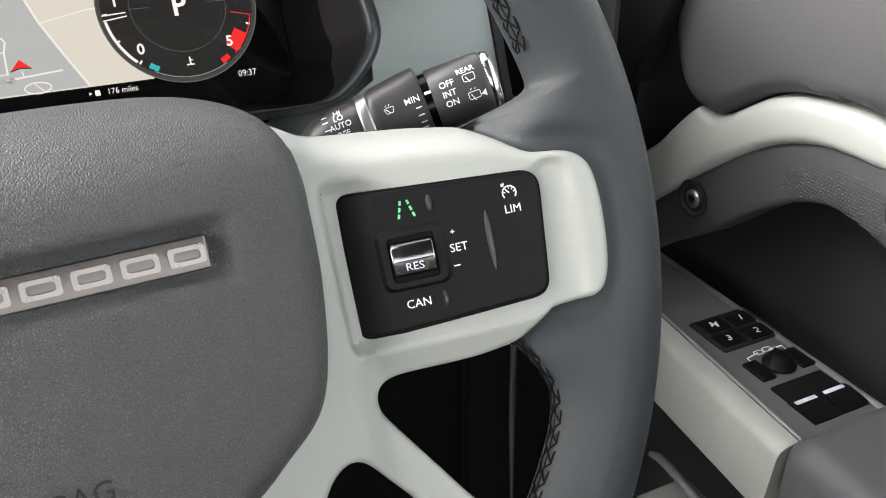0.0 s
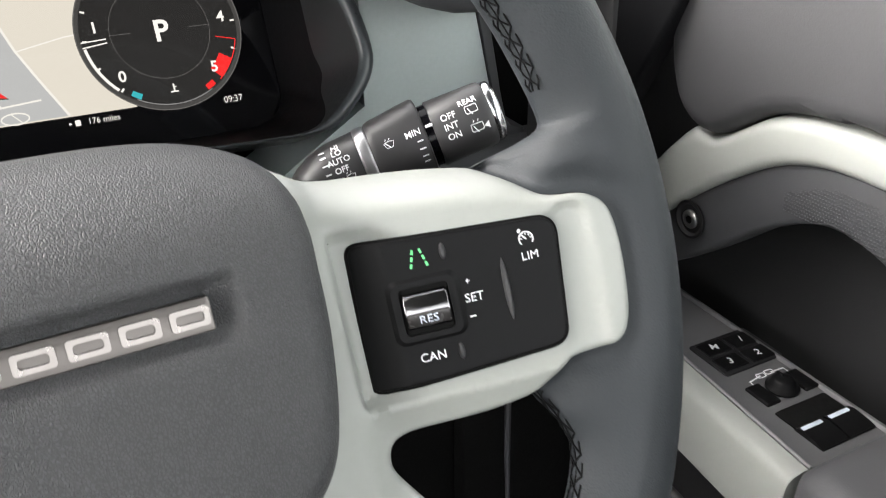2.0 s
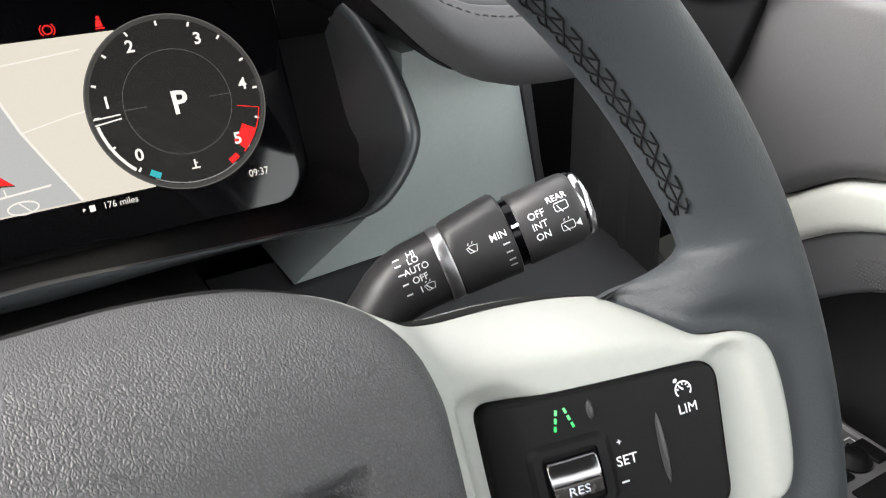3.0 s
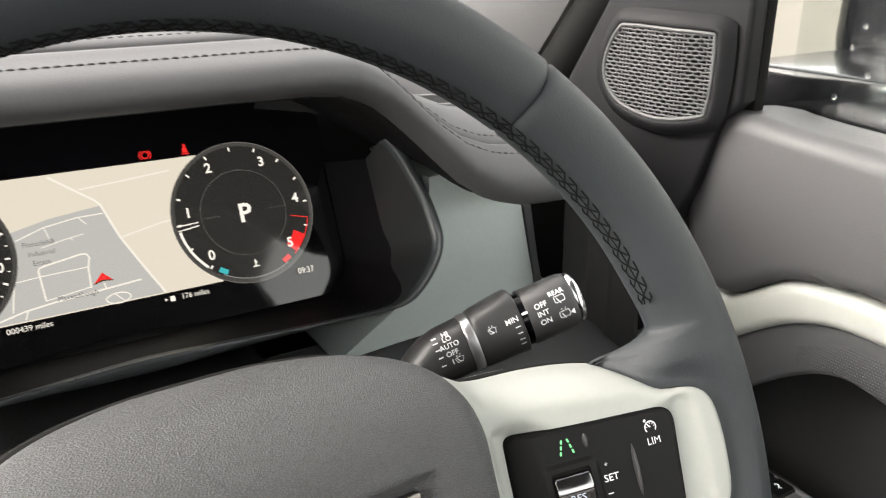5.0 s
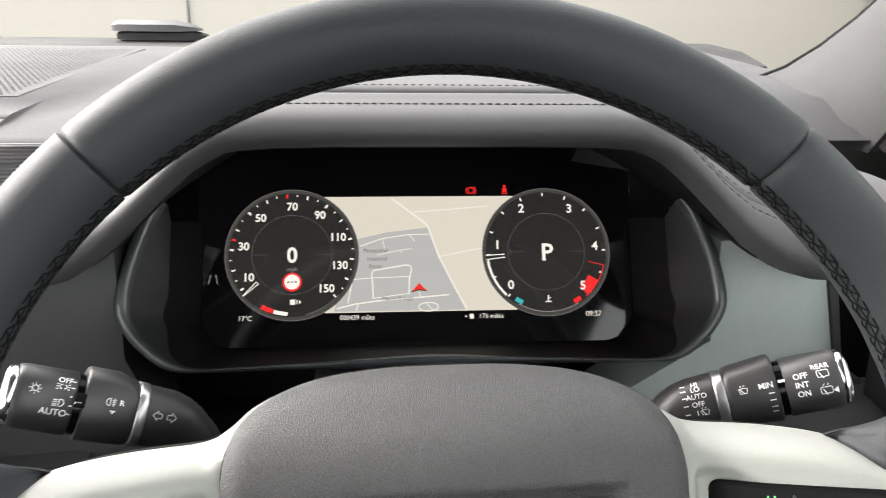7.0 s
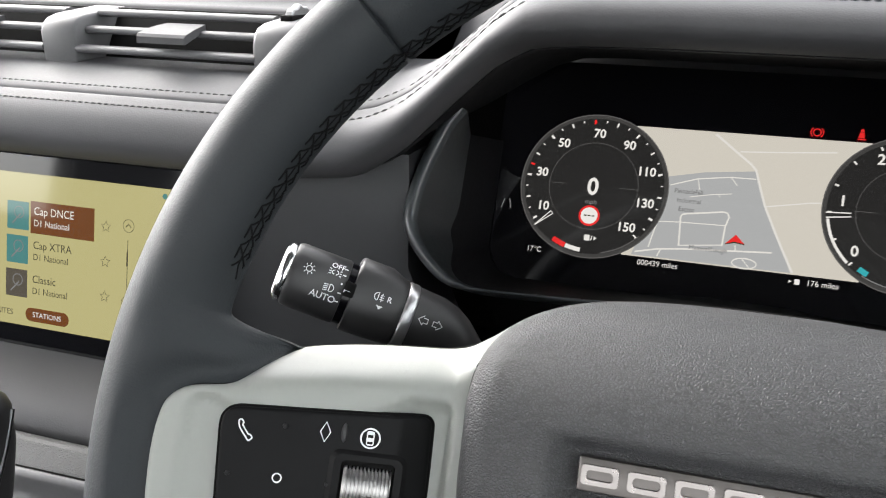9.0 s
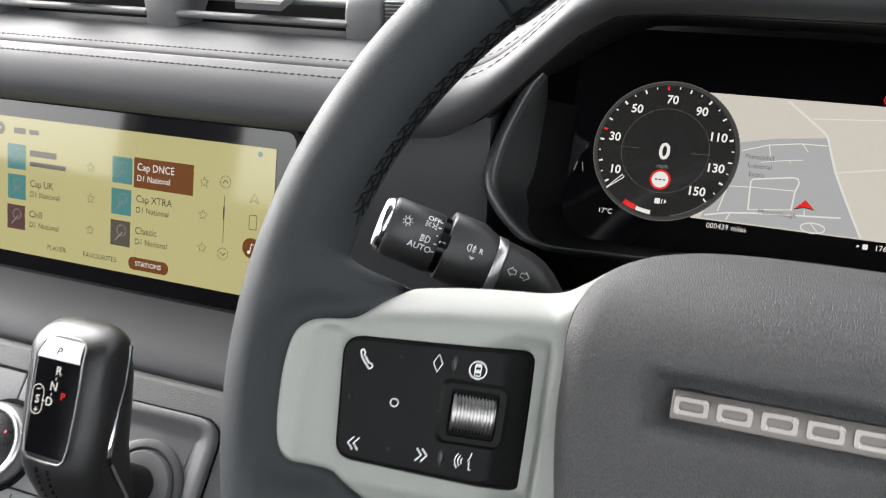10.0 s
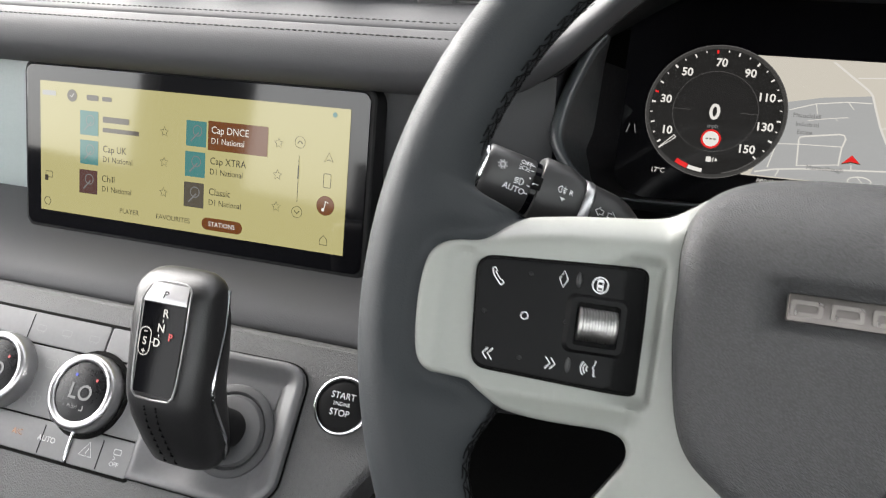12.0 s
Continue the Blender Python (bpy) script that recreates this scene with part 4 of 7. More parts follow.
# ---------------------------------------------------------------- dashboard roll and cowl
# stations along the car's width: x, lower edge z, stitch z, how far the cowl arches (0 to 1)
ARCH = [(-1.25, 0), (-0.40, 0), (-0.225, 0), (-0.205, 0.02), (-0.185, 0.10), (-0.165, 0.28), (-0.150, 0.48), (-0.135, 0.68), (-0.120, 0.86), (-0.105, 0.965), (-0.085, 0.99), (-0.05, 1.0), (0, 1.0), (0.05, 1.0), (0.085, 0.99), (0.105, 0.965), (0.120, 0.86), (0.135, 0.68), (0.150, 0.48), (0.165, 0.28), (0.185, 0.10), (0.205, 0.02), (0.225, 0), (0.30, 0), (0.335, 0)]
FLAT_SEC = [(0.200, 1.030), (0.110, 1.026), (0.080, 1.0215), (0.066, 1.0215), (0.056, 1.0265), (0.050, 1.0345), (0.0505, 1.0435), (0.055, 1.0510), (0.0620, 1.0565), (0.0655, 1.0582), (0.0672, 1.0562), (0.0692, 1.0600), (0.080, 1.0645), (0.095, 1.0690), (0.115, 1.0710), (0.20, 1.0715)]
COWL_SEC = [(0.232, 1.078), (0.130, 1.0960), (0.082, 1.0950), (0.068, 1.0960), (0.058, 1.0995), (0.052, 1.1045), (0.0525, 1.1100), (0.058, 1.1150), (0.072, 1.1195), (0.0800, 1.1220), (0.0826, 1.1196), (0.0850, 1.1240), (0.100, 1.1268), (0.130, 1.1300), (0.20, 1.1320), (0.36, 1.1300)]


SEAM_ARCH = [(0.085, 0.99), (0.105, 0.95), (0.120, 0.80), (0.135, 0.565), (0.150, 0.33), (0.165, 0.15), (0.180, 0.05), (0.195, 0.01), (0.210, 0.0)]


def dash_section(k, top=None):
    """Outline of the roll at one station: k for its lower part, top for the part from the seam upwards."""
    out = []
    for i, (a, b) in enumerate(zip(FLAT_SEC, COWL_SEC)):
        f = k if top is None else k + (top - k) * min(1.0, max(0.0, (i - 4) / 4))
        out.append((a[0] + (b[0] - a[0]) * f, a[1] + (b[1] - a[1]) * f))
    return out


def arch_at(x):
    return lerp_table(ARCH, x)


def seam_at(x):
    return lerp_table(SEAM_ARCH, abs(x))


def roll_mesh(x0, x1, step):
    xs = []
    x = x0
    while x < x1 - 1e-6:
        xs.append(x)
        x += step if abs(x) < 0.24 else step * 6
    xs.append(x1)
    rings = []
    for x in xs:
        sec = smooth_loop(dash_section(arch_at(x), seam_at(x)), 3, False)
        rings.append([(x, y, z) for y, z in sec])
    return loft(rings, False, False)


roll = tagged(part("dashboard_roll", roll_mesh(-1.25, 0.264, 0.008), leather_dash, None, smooth=60), "dark grey stitched leather dashboard roll rising over the instruments", "dashboard")


def hood_lining():
    """Black lining under the arch, from the rolled edge back to the glass."""
    rings = []
    for i in range(45):
        x = -0.176 + 0.008 * i
        sec = dash_section(arch_at(x), seam_at(x))
        (y0, z0), (y1, z1), (y2, z2), (y3, z3) = sec[0], sec[1], sec[2], sec[3]
        rings.append([(x, y0, z0 - 0.0015), (x, y1, z1 - 0.0015), (x, y2, z2 - 0.0015), (x, y3 + 0.004, z3 - 0.0013), (x, y3 + 0.004, z3 + 0.0010)])
    return loft(rings, False, False)


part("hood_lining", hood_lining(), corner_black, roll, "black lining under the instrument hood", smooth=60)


def roll_stitches(row, x0, x1):
    """One row of short threads beside the seam."""
    out = []
    x = x0
    idx = 8 if row == 0 else 12
    while x < x1:
        pts = []
        for t in (0.0, 0.35, 0.65, 1.0):
            xx = x + 0.0036 * t
            sec = dash_section(arch_at(xx), seam_at(xx))
            a, b = sec[idx], sec[idx - 1 if row == 0 else idx - 0]
            y, z = a
            if row == 0:
                y, z = a[0] * 0.6 + b[0] * 0.4, a[1] * 0.6 + b[1] * 0.4
            else:
                c = sec[11]
                y, z = c[0] * 0.7 + a[0] * 0.3, c[1] * 0.7 + a[1] * 0.3
            lift = -0.0003 if t in (0.0, 1.0) else 0.0003
            pts.append((xx, y - lift * 0.5, z + lift))
        out.append(tube(pts, 0.00048, 5))
        x += 0.0041
    return merge(out)


for row in (0, 1):
    part("stitching", roll_stitches(row, -0.62, 0.258), dash_thread, roll, "dark stitching beside the seam")

# dash top behind the roll, up to the windscreen
top_rings = []
for x in (-1.25, -0.7, -0.2385):
    top_rings.append([(x, 0.157, 1.055), (x, 0.1450, 1.0985), (x, 0.1465, 1.1008), (x, 0.151, 1.1020), (x, 0.20, 1.1050), (x, 0.40, 1.1135), (x, 0.62, 1.1200), (x, 0.70, 1.118), (x, 0.70, 1.0)])
for x in (-0.2380, -0.200):
    top_rings.append([(x, 0.108, 1.055), (x, 0.1015, 1.0900), (x, 0.1035, 1.0925), (x, 0.110, 1.0945), (x, 0.20, 1.1045), (x, 0.40, 1.1135), (x, 0.62, 1.1200), (x, 0.70, 1.118), (x, 0.70, 1.0)])
upper = thing("dashboard_upper", "grey soft dashboard top below the windscreen", "dashboard")
part("main_panel", loft(top_rings, False, False), dash_top_dimmed, upper, smooth=60)
side_rings = []
for x in (-0.200, -0.15, 0.10, 0.20, 0.262):
    lift = 0.020 * (1 - ease((abs(x) - 0.10) / 0.12))
    side_rings.append([(x, y, z + lift * k) for y, z, k in ((0.24 if x < 0.2 else 0.12, 1.06, 0), (0.30 if x < 0.2 else 0.14, 1.098 if x < 0.2 else 1.072, 0.6), (0.36, 1.107, 1), (0.45, 1.1120, 0.5), (0.62, 1.1205, 0), (0.70, 1.1215, 0), (0.70, 1.0, 0))])
part("side_panel", loft(side_rings, False, False), dash_top_dimmed, upper, smooth=60)

part("corner_panel", loft([[(x, y, z) for y, z in ((0.26, 1.070), (0.30, 1.098), (0.36, 1.107), (0.62, 1.1205), (0.70, 1.1215), (0.70, 1.0))] for x in (0.258, 0.30, 0.36)], False, False), dash_top_dimmed, upper, smooth=60)

demist = thing("side_demister_vent", "small black side window vent in the dashboard shoulder", "air vent", pose(0.1930, 0.130, 1.0730, 0, 0, -18))
part("frame", loft([[(x, y, z) for x, y in rounded(w_, h_, h_ / 2 - 0.0002, 6)] for w_, h_, z in ((0.058, 0.032, -0.003), (0.058, 0.032, 0.0006), (0.056, 0.030, 0.0012), (0.053, 0.027, 0.0008), (0.052, 0.026, -0.003))], True, False), grey_plastic, demist, "grey vent frame", smooth=50)
part("opening", flat(rounded(0.0525, 0.0265, 0.0130, 6), 0.0002), deep_black, demist, "black vent opening", smooth=0)
for k in range(3):
    part("fin", box(0.040, 0.0012, 0.003, 0.0003, 1, at=(0, -0.0045 + 0.0045 * k, -0.0012)), black_plastic, demist)

# central vents: a raked face of slats between grey bridges
vents = thing("centre_air_vents", "long slatted centre air vent with silver thumb tabs", "air vent")
RAKE = [(0.1005, 1.0772), (0.1100, 1.0874), (0.1225, 1.0964)]


def slat(x0, x1, y, z):
    sec = [(-0.0012, -0.0017), (-0.0026, -0.0008), (-0.0028, 0.0009), (-0.0014, 0.0020), (0.003, 0.0025), (0.009, 0.0016), (0.009, -0.0004), (0.003, -0.0018)]
    return loft([[(x, y + a, z + b) for a, b in sec] for x in (x0, x1)])


part("duct", loft([[(x, 0.118, 1.064), (x, 0.140, 1.0990), (x, 0.144, 1.0990), (x, 0.144, 1.060)] for x in (-0.95, -0.262)]), deep_black, vents, "black duct behind the slats")
for x0, x1 in ((-0.377, -0.2610), (-0.520, -0.400), (-0.690, -0.545)):
    for y, z in RAKE:
        part("slat", slat(x0, x1, y, z), grey_plastic, vents, "grey vent slat", smooth=60)
    xm = (x0 + x1) / 2 + 0.005
    part("thumb_tab", loft([[(xm - w_, y, z), (xm + w_, y, z), (xm + w_ * 1.02, y, z - t_), (xm - w_ * 1.02, y, z - t_)] for w_, y, z, t_ in ((0.0125, 0.116, 1.0930, 0.003), (0.0145, 0.104, 1.0913, 0.004), (0.0155, 0.0925, 1.0886, 0.0045), (0.0150, 0.0910, 1.0870, 0.0035))]), dash_soft, vents, "grey thumb tab", smooth=30)


def bridge(x0, x1, top_in):
    """Grey bridge over the vent: upright front, rounded brow, top running back along the dash."""
    sec = [(0.104, 1.060), (0.0985, 1.0675), (0.0975, 1.0860), (0.0990, 1.0905), (0.1030, 1.0940), (0.1100, 1.0960), (0.145, 1.0996), (0.190, 1.1025), (0.190, 1.06)]
    rings = []
    for x, k in ((x0, 0.0025), (x0 + 0.0012, 0.0007), (x0 + 0.003, 0), (x1 - 0.0020, 0), (x1 - 0.0006, 0.0006), (x1, 0.0016)):
        rings.append([(x + (top_in * ease((y - 0.1) / 0.05) if x == x0 else 0), y + k, z - k) for y, z in sec])
    return loft(rings)


part("bridge", bridge(-0.4010, -0.3765, 0.0), grey_plastic, vents, "grey bridge between two vents", smooth=50)
part("bridge", bridge(-0.5450, -0.5205, 0.0), grey_plastic, vents, "grey bridge between two vents", smooth=50)
part("end_cap", bridge(-0.2625, -0.2392, 0.0), grey_plastic, vents, "grey vent end cap", smooth=50)
part("wheel_slot", box(0.0075, 0.030, 0.004, 0.001, at=(-0.2515, 0.132, 1.0978)), deep_black, vents, "dark slot of the vent wheel")
knurl = []
for k in range(48):
    r_ = 0.0165 + (0.0005 if k % 4 < 2 else -0.0005)
    knurl.append((r_ * math.cos(2 * math.pi * k / 48), r_ * math.sin(2 * math.pi * k / 48)))
part("vent_wheel", loft([[(x, 0.132 + a * s, 1.0884 + b * s) for a, b in knurl] for x, s in ((-0.2540, 0.94), (-0.2532, 1.0), (-0.2498, 1.0), (-0.2490, 0.94))]), grille_metal, vents, "knurled silver vent wheel", smooth=20)
ribs = thing("ribbed_dash_panel", "grey dash panel with fine horizontal ribs", "dash panel")
part("panel", box(0.0355, 0.006, 0.0245, 0.0006, at=(-0.2205, 0.1040, 1.0800)), grey_plastic, ribs)
for k in range(12):
    part("rib", box(0.0350, 0.0024, 0.0011, 0.0004, 1, at=(-0.2205, 0.1005, 1.0690 + k * 0.0020)), grey_plastic, ribs)
grille = thing("dash_speaker_grille", "perforated grey speaker grille in the dashboard top", "speaker grille", pose(-0.480, 0.40, 1.1133, 2.1, 0, 0))
part("panel", plate([(-0.22, -0.19), (0.222, -0.19), (0.205, 0.19), (-0.22, 0.19)], 0.003, None, 0.001), dash_soft, grille)
# flat dark diamonds on a solid panel stand in for shaded holes
dots = []
for i in range(92):
    for j in range(78):
        cx = -0.213 + i * 0.0047 + (0.00235 if j % 2 else 0)
        cy = -0.184 + j * 0.0047
        if cx < 0.214 - (cy + 0.19) * 0.045:
            dots.append([(cx + 0.0014, cy), (cx, cy + 0.0015), (cx - 0.0014, cy), (cx, cy - 0.0015)])
bm = bmesh.new()
for q in dots:
    bm.faces.new([bm.verts.new((x, y, 0.0003)) for x, y in q])
tagged(part("perforation", bm, hole_shade, grille, "rows of small flat marks coloured like shaded holes", smooth=0), kind="stuff")

# panels below the roll, beside the instruments
right_panel = thing("dash_side_panel", "blue-grey powder-coated dash panel beside the instruments", "dash panel")


def panel_ring(x0, z):
    """Level cut through the panel: nearly flat, then turning away to the joint."""
    end = 0.2597 + (1.0008 - z) * 0.222
    run = [(x0, 0.120), (x0 + 0.3 * (end - x0), 0.1245), (end - 0.034, 0.1285), (end - 0.026, 0.1296), (end - 0.019, 0.1312), (end - 0.012, 0.1335), (end - 0.006, 0.1362), (end - 0.001, 0.1390), (end, 0.1410), (end, 0.165), (x0, 0.17)]
    return [(x, y, z) for x, y in run]


def strip_ring(z, w):
    x = 0.2597 + (1.0008 - z) * 0.222 + 0.0009
    return [(x, 0.1405, z), (x + 0.0006, 0.1396, z), (x + w - 0.0008, 0.1396, z), (x + w, 0.1410, z), (x + w, 0.165, z), (x, 0.165, z)]


part("panel", loft([panel_ring(x0, z) for x0, z in ((0.1775, 1.03), (0.1775, 0.965), (0.112, 0.9235))]), powder_panel, right_panel, smooth=45)
part("edge_strip", loft([strip_ring(z, w_) for z, w_ in ((1.03, 0.0080), (1.0, 0.0074), (0.95, 0.0060), (0.934, 0.0064), (0.929, 0.0090), (0.926, 0.018), (0.905, 0.022))]), dark_plastic, right_panel, smooth=30)
left_panel = thing("dash_knee_panel", "dark grey panel beside the instruments", "dash panel")
part("face", loft([[(a, b, z) for a, b in ((-0.285, 0.085), (-0.23, 0.096), (-0.1775 + k, 0.112), (-0.1775 + k, 0.16), (-0.285, 0.16))] for z, k in ((1.03, 0), (0.965, 0), (0.80, 0.07))]), dark_plastic, left_panel, smooth=30)
part("joint", box(0.0012, 0.004, 0.10, 0.0004, 1, at=(-0.2800, 0.0855, 0.965)), deep_black, left_panel, "dark joint beside the touchscreen")
part("trim_rod", tube([(0.2815, 0.127, 0.745), (0.2830, 0.127, 0.66), (0.2860, 0.127, 0.575)], [0.0026, 0.0024, 0.0012], 12), dark_plastic, right_panel, "slim dark trim rod", smooth=60)
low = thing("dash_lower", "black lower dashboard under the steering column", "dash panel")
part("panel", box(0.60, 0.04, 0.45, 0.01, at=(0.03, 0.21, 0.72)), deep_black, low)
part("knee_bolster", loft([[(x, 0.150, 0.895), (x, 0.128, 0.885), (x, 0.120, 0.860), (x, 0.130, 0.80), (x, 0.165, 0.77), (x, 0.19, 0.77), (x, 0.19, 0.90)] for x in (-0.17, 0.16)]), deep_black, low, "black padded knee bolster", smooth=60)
part("lower_ledge", loft([[(x, y, z) for y, z in smooth_loop([(0.150, 0.9225), (0.122, 0.9215), (0.095, 0.9125), (0.062, 0.8950), (0.045, 0.8850), (0.040, 0.8740), (0.052, 0.845), (0.12, 0.82), (0.16, 0.82)], 3, False)] for x in (0.075, 0.20, 0.318)], False, False), dark_plastic, right_panel, "dark grey ledge under the panel", smooth=60)
rib_plan = [(0.2880, 0.126), (0.2910, 0.1060), (0.2893, 0.1045), (0.2896, 0.1020), (0.2918, 0.1005), (0.2950, 0.0890), (0.2934, 0.0875), (0.2938, 0.0850), (0.2955, 0.0835), (0.2985, 0.0690), (0.3010, 0.0655), (0.3045, 0.0660), (0.3100, 0.1050)]
part("ribbed_cover", loft([[(x + k, y, z) for x, y in rib_plan] for z, k in ((0.845, 0.008), (0.880, 0.005), (0.905, 0.0025), (0.925, 0.0010), (1.020, 0.0))], False, False), door_dark, right_panel, "black cover with upright ribs beside the door", smooth=30)
# black box fills the gap, its colour standing for the shade in there
part("end_filler", box(0.14, 0.02, 0.59, 0.002, at=(0.335, 0.175, 0.740)), deep_black, right_panel, "black filler box for the shaded gap at the end of the dashboard")

# steering column shroud: two halves with a joint, and a raised collar at each stalk
shroud = thing("column_shroud", "black two-part steering column shroud with collars for the stalks", "steering column")


def shroud_half(up):
    rings = []
    for y, w_, zt, zb in ((0.19, 0.075, 0.945, 0.86), (0.10, 0.074, 0.950, 0.87), (0.05, 0.072, 0.955, 0.876), (0.015, 0.066, 0.959, 0.885), (-0.02, 0.056, 0.962, 0.894), (-0.04, 0.046, 0.962, 0.902)):
        mid, ring = (zt + zb) / 2, []
        for k in range(15):
            a = math.pi * k / 14 * (1 if up else -1)
            c, d = math.cos(a), math.sin(a)
            ring.append((w_ * math.copysign(abs(c) ** 0.55, c), y, mid + (0.0008 if up else -0.0008) + (zt - zb) / 2 * math.copysign(abs(d) ** 0.6, d)))
        rings.append(ring)
    return loft(rings)


part("upper_half", shroud_half(True), black_plastic, shroud, "black upper shroud", smooth=60)
part("lower_half", shroud_half(False), black_plastic, shroud, "black lower shroud", smooth=60)
for sx in (-1, 1):
    part("stalk_collar", tube(smooth_loop([(sx * 0.050, 0.070, 0.930), (sx * 0.074, 0.045, 0.944), (sx * 0.088, 0.022, 0.946), (sx * 0.094, 0.010, 0.944)], 4, False), [0.022] * 4 + [0.021] * 4 + [0.019] * 4 + [0.016], 18), stalk_black, shroud, "black collar round the stalk", smooth=60)


# ---------------------------------------------------------------- stalks
def stalk(name, label, root, tip, side):
    root, tip = Vector(root), Vector(tip)
    length = (tip - root).length
    # local x runs from the column outwards along the stalk, local z towards the driver
    view = (Vector((-0.02 * side, -0.30, 1.10)) - (root + tip) / 2).normalized()
    ax = (tip - root).normalized() * (1 if side > 0 else -1)
    y = view.cross(ax)
    m = frame_at(root if side > 0 else root, ax, y)
    t = thing(name, label, "stalk", m)

    def body(stations, mat, pname, plabel=""):
        """Rings of (place along the stalk, half height, half depth, shift back, shift up, flat ridge above)."""
        rings = []
        for s, ry, rz, dz, *more in stations:
            dy, ridge = (more + [0, 0])[:2]
            ring = []
            for k in range(48):
                c, d = math.cos(2 * math.pi * k / 48), math.sin(2 * math.pi * k / 48)
                y = ry * math.copysign(abs(c) ** 0.8, c)
                if ridge and c > 0.3:
                    y = min(y + (ridge - ry) * min(1.0, (c - 0.3) / 0.35), ridge)
                ring.append((s * length * side, dy + y, dz + rz * math.copysign(abs(d) ** 0.8, d)))
            rings.append(ring)
        return part(pname, loft(rings), mat, t, plabel, smooth=50)
    body([(-0.30, 0.0100, 0.0100, -0.030, -0.056), (-0.15, 0.0108, 0.0106, -0.020, -0.039), (0.0, 0.0116, 0.0112, -0.0115, -0.0225), (0.10, 0.0124, 0.0118, -0.0066, -0.0125), (0.20, 0.0130, 0.0123, -0.0028, -0.0052), (0.26, 0.0132, 0.0125, -0.0012, -0.0022), (0.33, 0.0134, 0.0126, -0.0003, -0.0005), (0.443, 0.0136, 0.0127, 0)], stalk_black, "arm", "black curved stalk arm")
    body([(0.443, 0.0134, 0.0126, 0), (0.446, 0.0139, 0.0130, 0), (0.450, 0.0141, 0.0132, 0), (0.482, 0.0141, 0.0132, 0), (0.486, 0.0139, 0.0130, 0), (0.489, 0.0134, 0.0126, 0)], satin_band, "metal_band", "satin silver band")
    top = ((0.0150, 0.0166, 0.0170) if side > 0 else (0.0148, 0.0170, 0.0170))
    body([(0.489, 0.0134, 0.0126, 0), (0.496, 0.0142, 0.0130, 0, 0, 0.0144), (0.515, 0.0144, 0.0132, 0, 0, top[0]), (0.570 if side < 0 else 0.640, 0.0147, 0.0134, 0, 0, top[1]), (0.690, 0.0150, 0.0135, 0, 0, top[2]), (0.700, 0.0149, 0.0134, 0, 0, top[2] - 0.0006), (0.704, 0.0138, 0.0127, 0, 0, 0.0150)], stalk_black, "barrel", "black twist barrel with a raised ridge")
    body([(0.70, 0.0130, 0.0121, 0), (0.738, 0.0130, 0.0121, 0)], piano, "scale_ring", "glossy black scale ring")
    body([(0.734, 0.0131, 0.0122, 0), (0.740, 0.0137, 0.0127, 0), (0.935, 0.0136, 0.0126, 0), (0.952, 0.0133, 0.0124, 0), (0.960, 0.0126, 0.0118, 0)], stalk_black, "end_cap", "black stalk end cap")
    body([(0.956, 0.0122, 0.0114, 0), (0.962, 0.0127, 0.0119, 0), (0.978, 0.0127, 0.0119, 0), (0.990, 0.0121, 0.0113, 0), (0.994, 0.0112, 0.0105, 0)], chrome, "tip_ring", "polished chrome tip ring")
    body([(0.985, 0.0111, 0.0104, 0), (0.994, 0.0111, 0.0104, 0), (1.0, 0.0092, 0.0086, 0), (1.002, 0.0050, 0.0046, 0)], matt_tip, "tip", "satin silver tip")
    return t, length


st_r, len_r = stalk("wiper_stalk", "black wiper stalk with white symbols and a chrome tip", (0.0881, 0.0200, 0.9666), (0.1869, -0.0072, 1.0002), 1)
st_l, len_l = stalk("light_stalk", "black lighting stalk with white symbols and a chrome tip", (-0.0973, 0.0165, 0.9688), (-0.1884, -0.0142, 1.0062), -1)


# ---------------------------------------------------------------- centre touchscreen
INFO = tilted(-0.4120, 0.0622, 0.9640, 11)
info = thing("touchscreen", "wide centre touchscreen showing a yellow radio station list", "touchscreen", INFO)
part("housing", plate(rounded(0.271, 0.1195, 0.009), 0.016, None, 0.003), black_plastic, info, "black rounded screen housing", smooth=20)
part("glass", plate(rounded(0.264, 0.1125, 0.006), 0.002, lambda x, y: 0.0008, 0.0006), screen_glass, info, "black glass front", smooth=0)
SX, SY = 0.1195, 0.0452
lit(flat([(-SX, -SY), (SX, -SY), (SX, SY), (-SX, SY)], 0.0011), g_yellow, "screen_page", info, "pale yellow screen page")

# lower dash band and centre console
band = []
for x in (-1.25, -0.60, -0.24, -0.205, -0.198):
    k = 0 if x < -0.21 else (0.006 if x < -0.2 else 0.02)
    band.append([(x, y + k, z) for y, z in smooth_loop([(0.10, 0.915), (0.075, 0.912), (0.052, 0.907), (0.030, 0.903), (0.012, 0.897), (0.004, 0.889), (0.004, 0.882), (0.010, 0.876), (0.05, 0.87)], 3, False)])
lower_roll = thing("dashboard_lower_roll", "smooth grey dashboard band below the touchscreen", "dashboard")
part("pad", loft(band, False, False), leather_dash, lower_roll, smooth=60)
part("joint", tube([(-1.25, 0.0085, 0.8762), (-0.24, 0.0085, 0.8762), (-0.205, 0.014, 0.8762)], 0.0014, 8), deep_black, lower_roll, "dark joint under the band")
back = solid("dash_shelf_back", box(1.05, 0.02, 0.13, 0.002, at=(-0.73, 0.115, 0.965)), powder_panel, "blue-grey dashboard panel behind the touchscreen", "dash panel")

CON = tilted(-0.36, -0.0425, 0.853, 40)
console = thing("centre_console", "grey sloping centre console with climate controls", "centre console", CON)
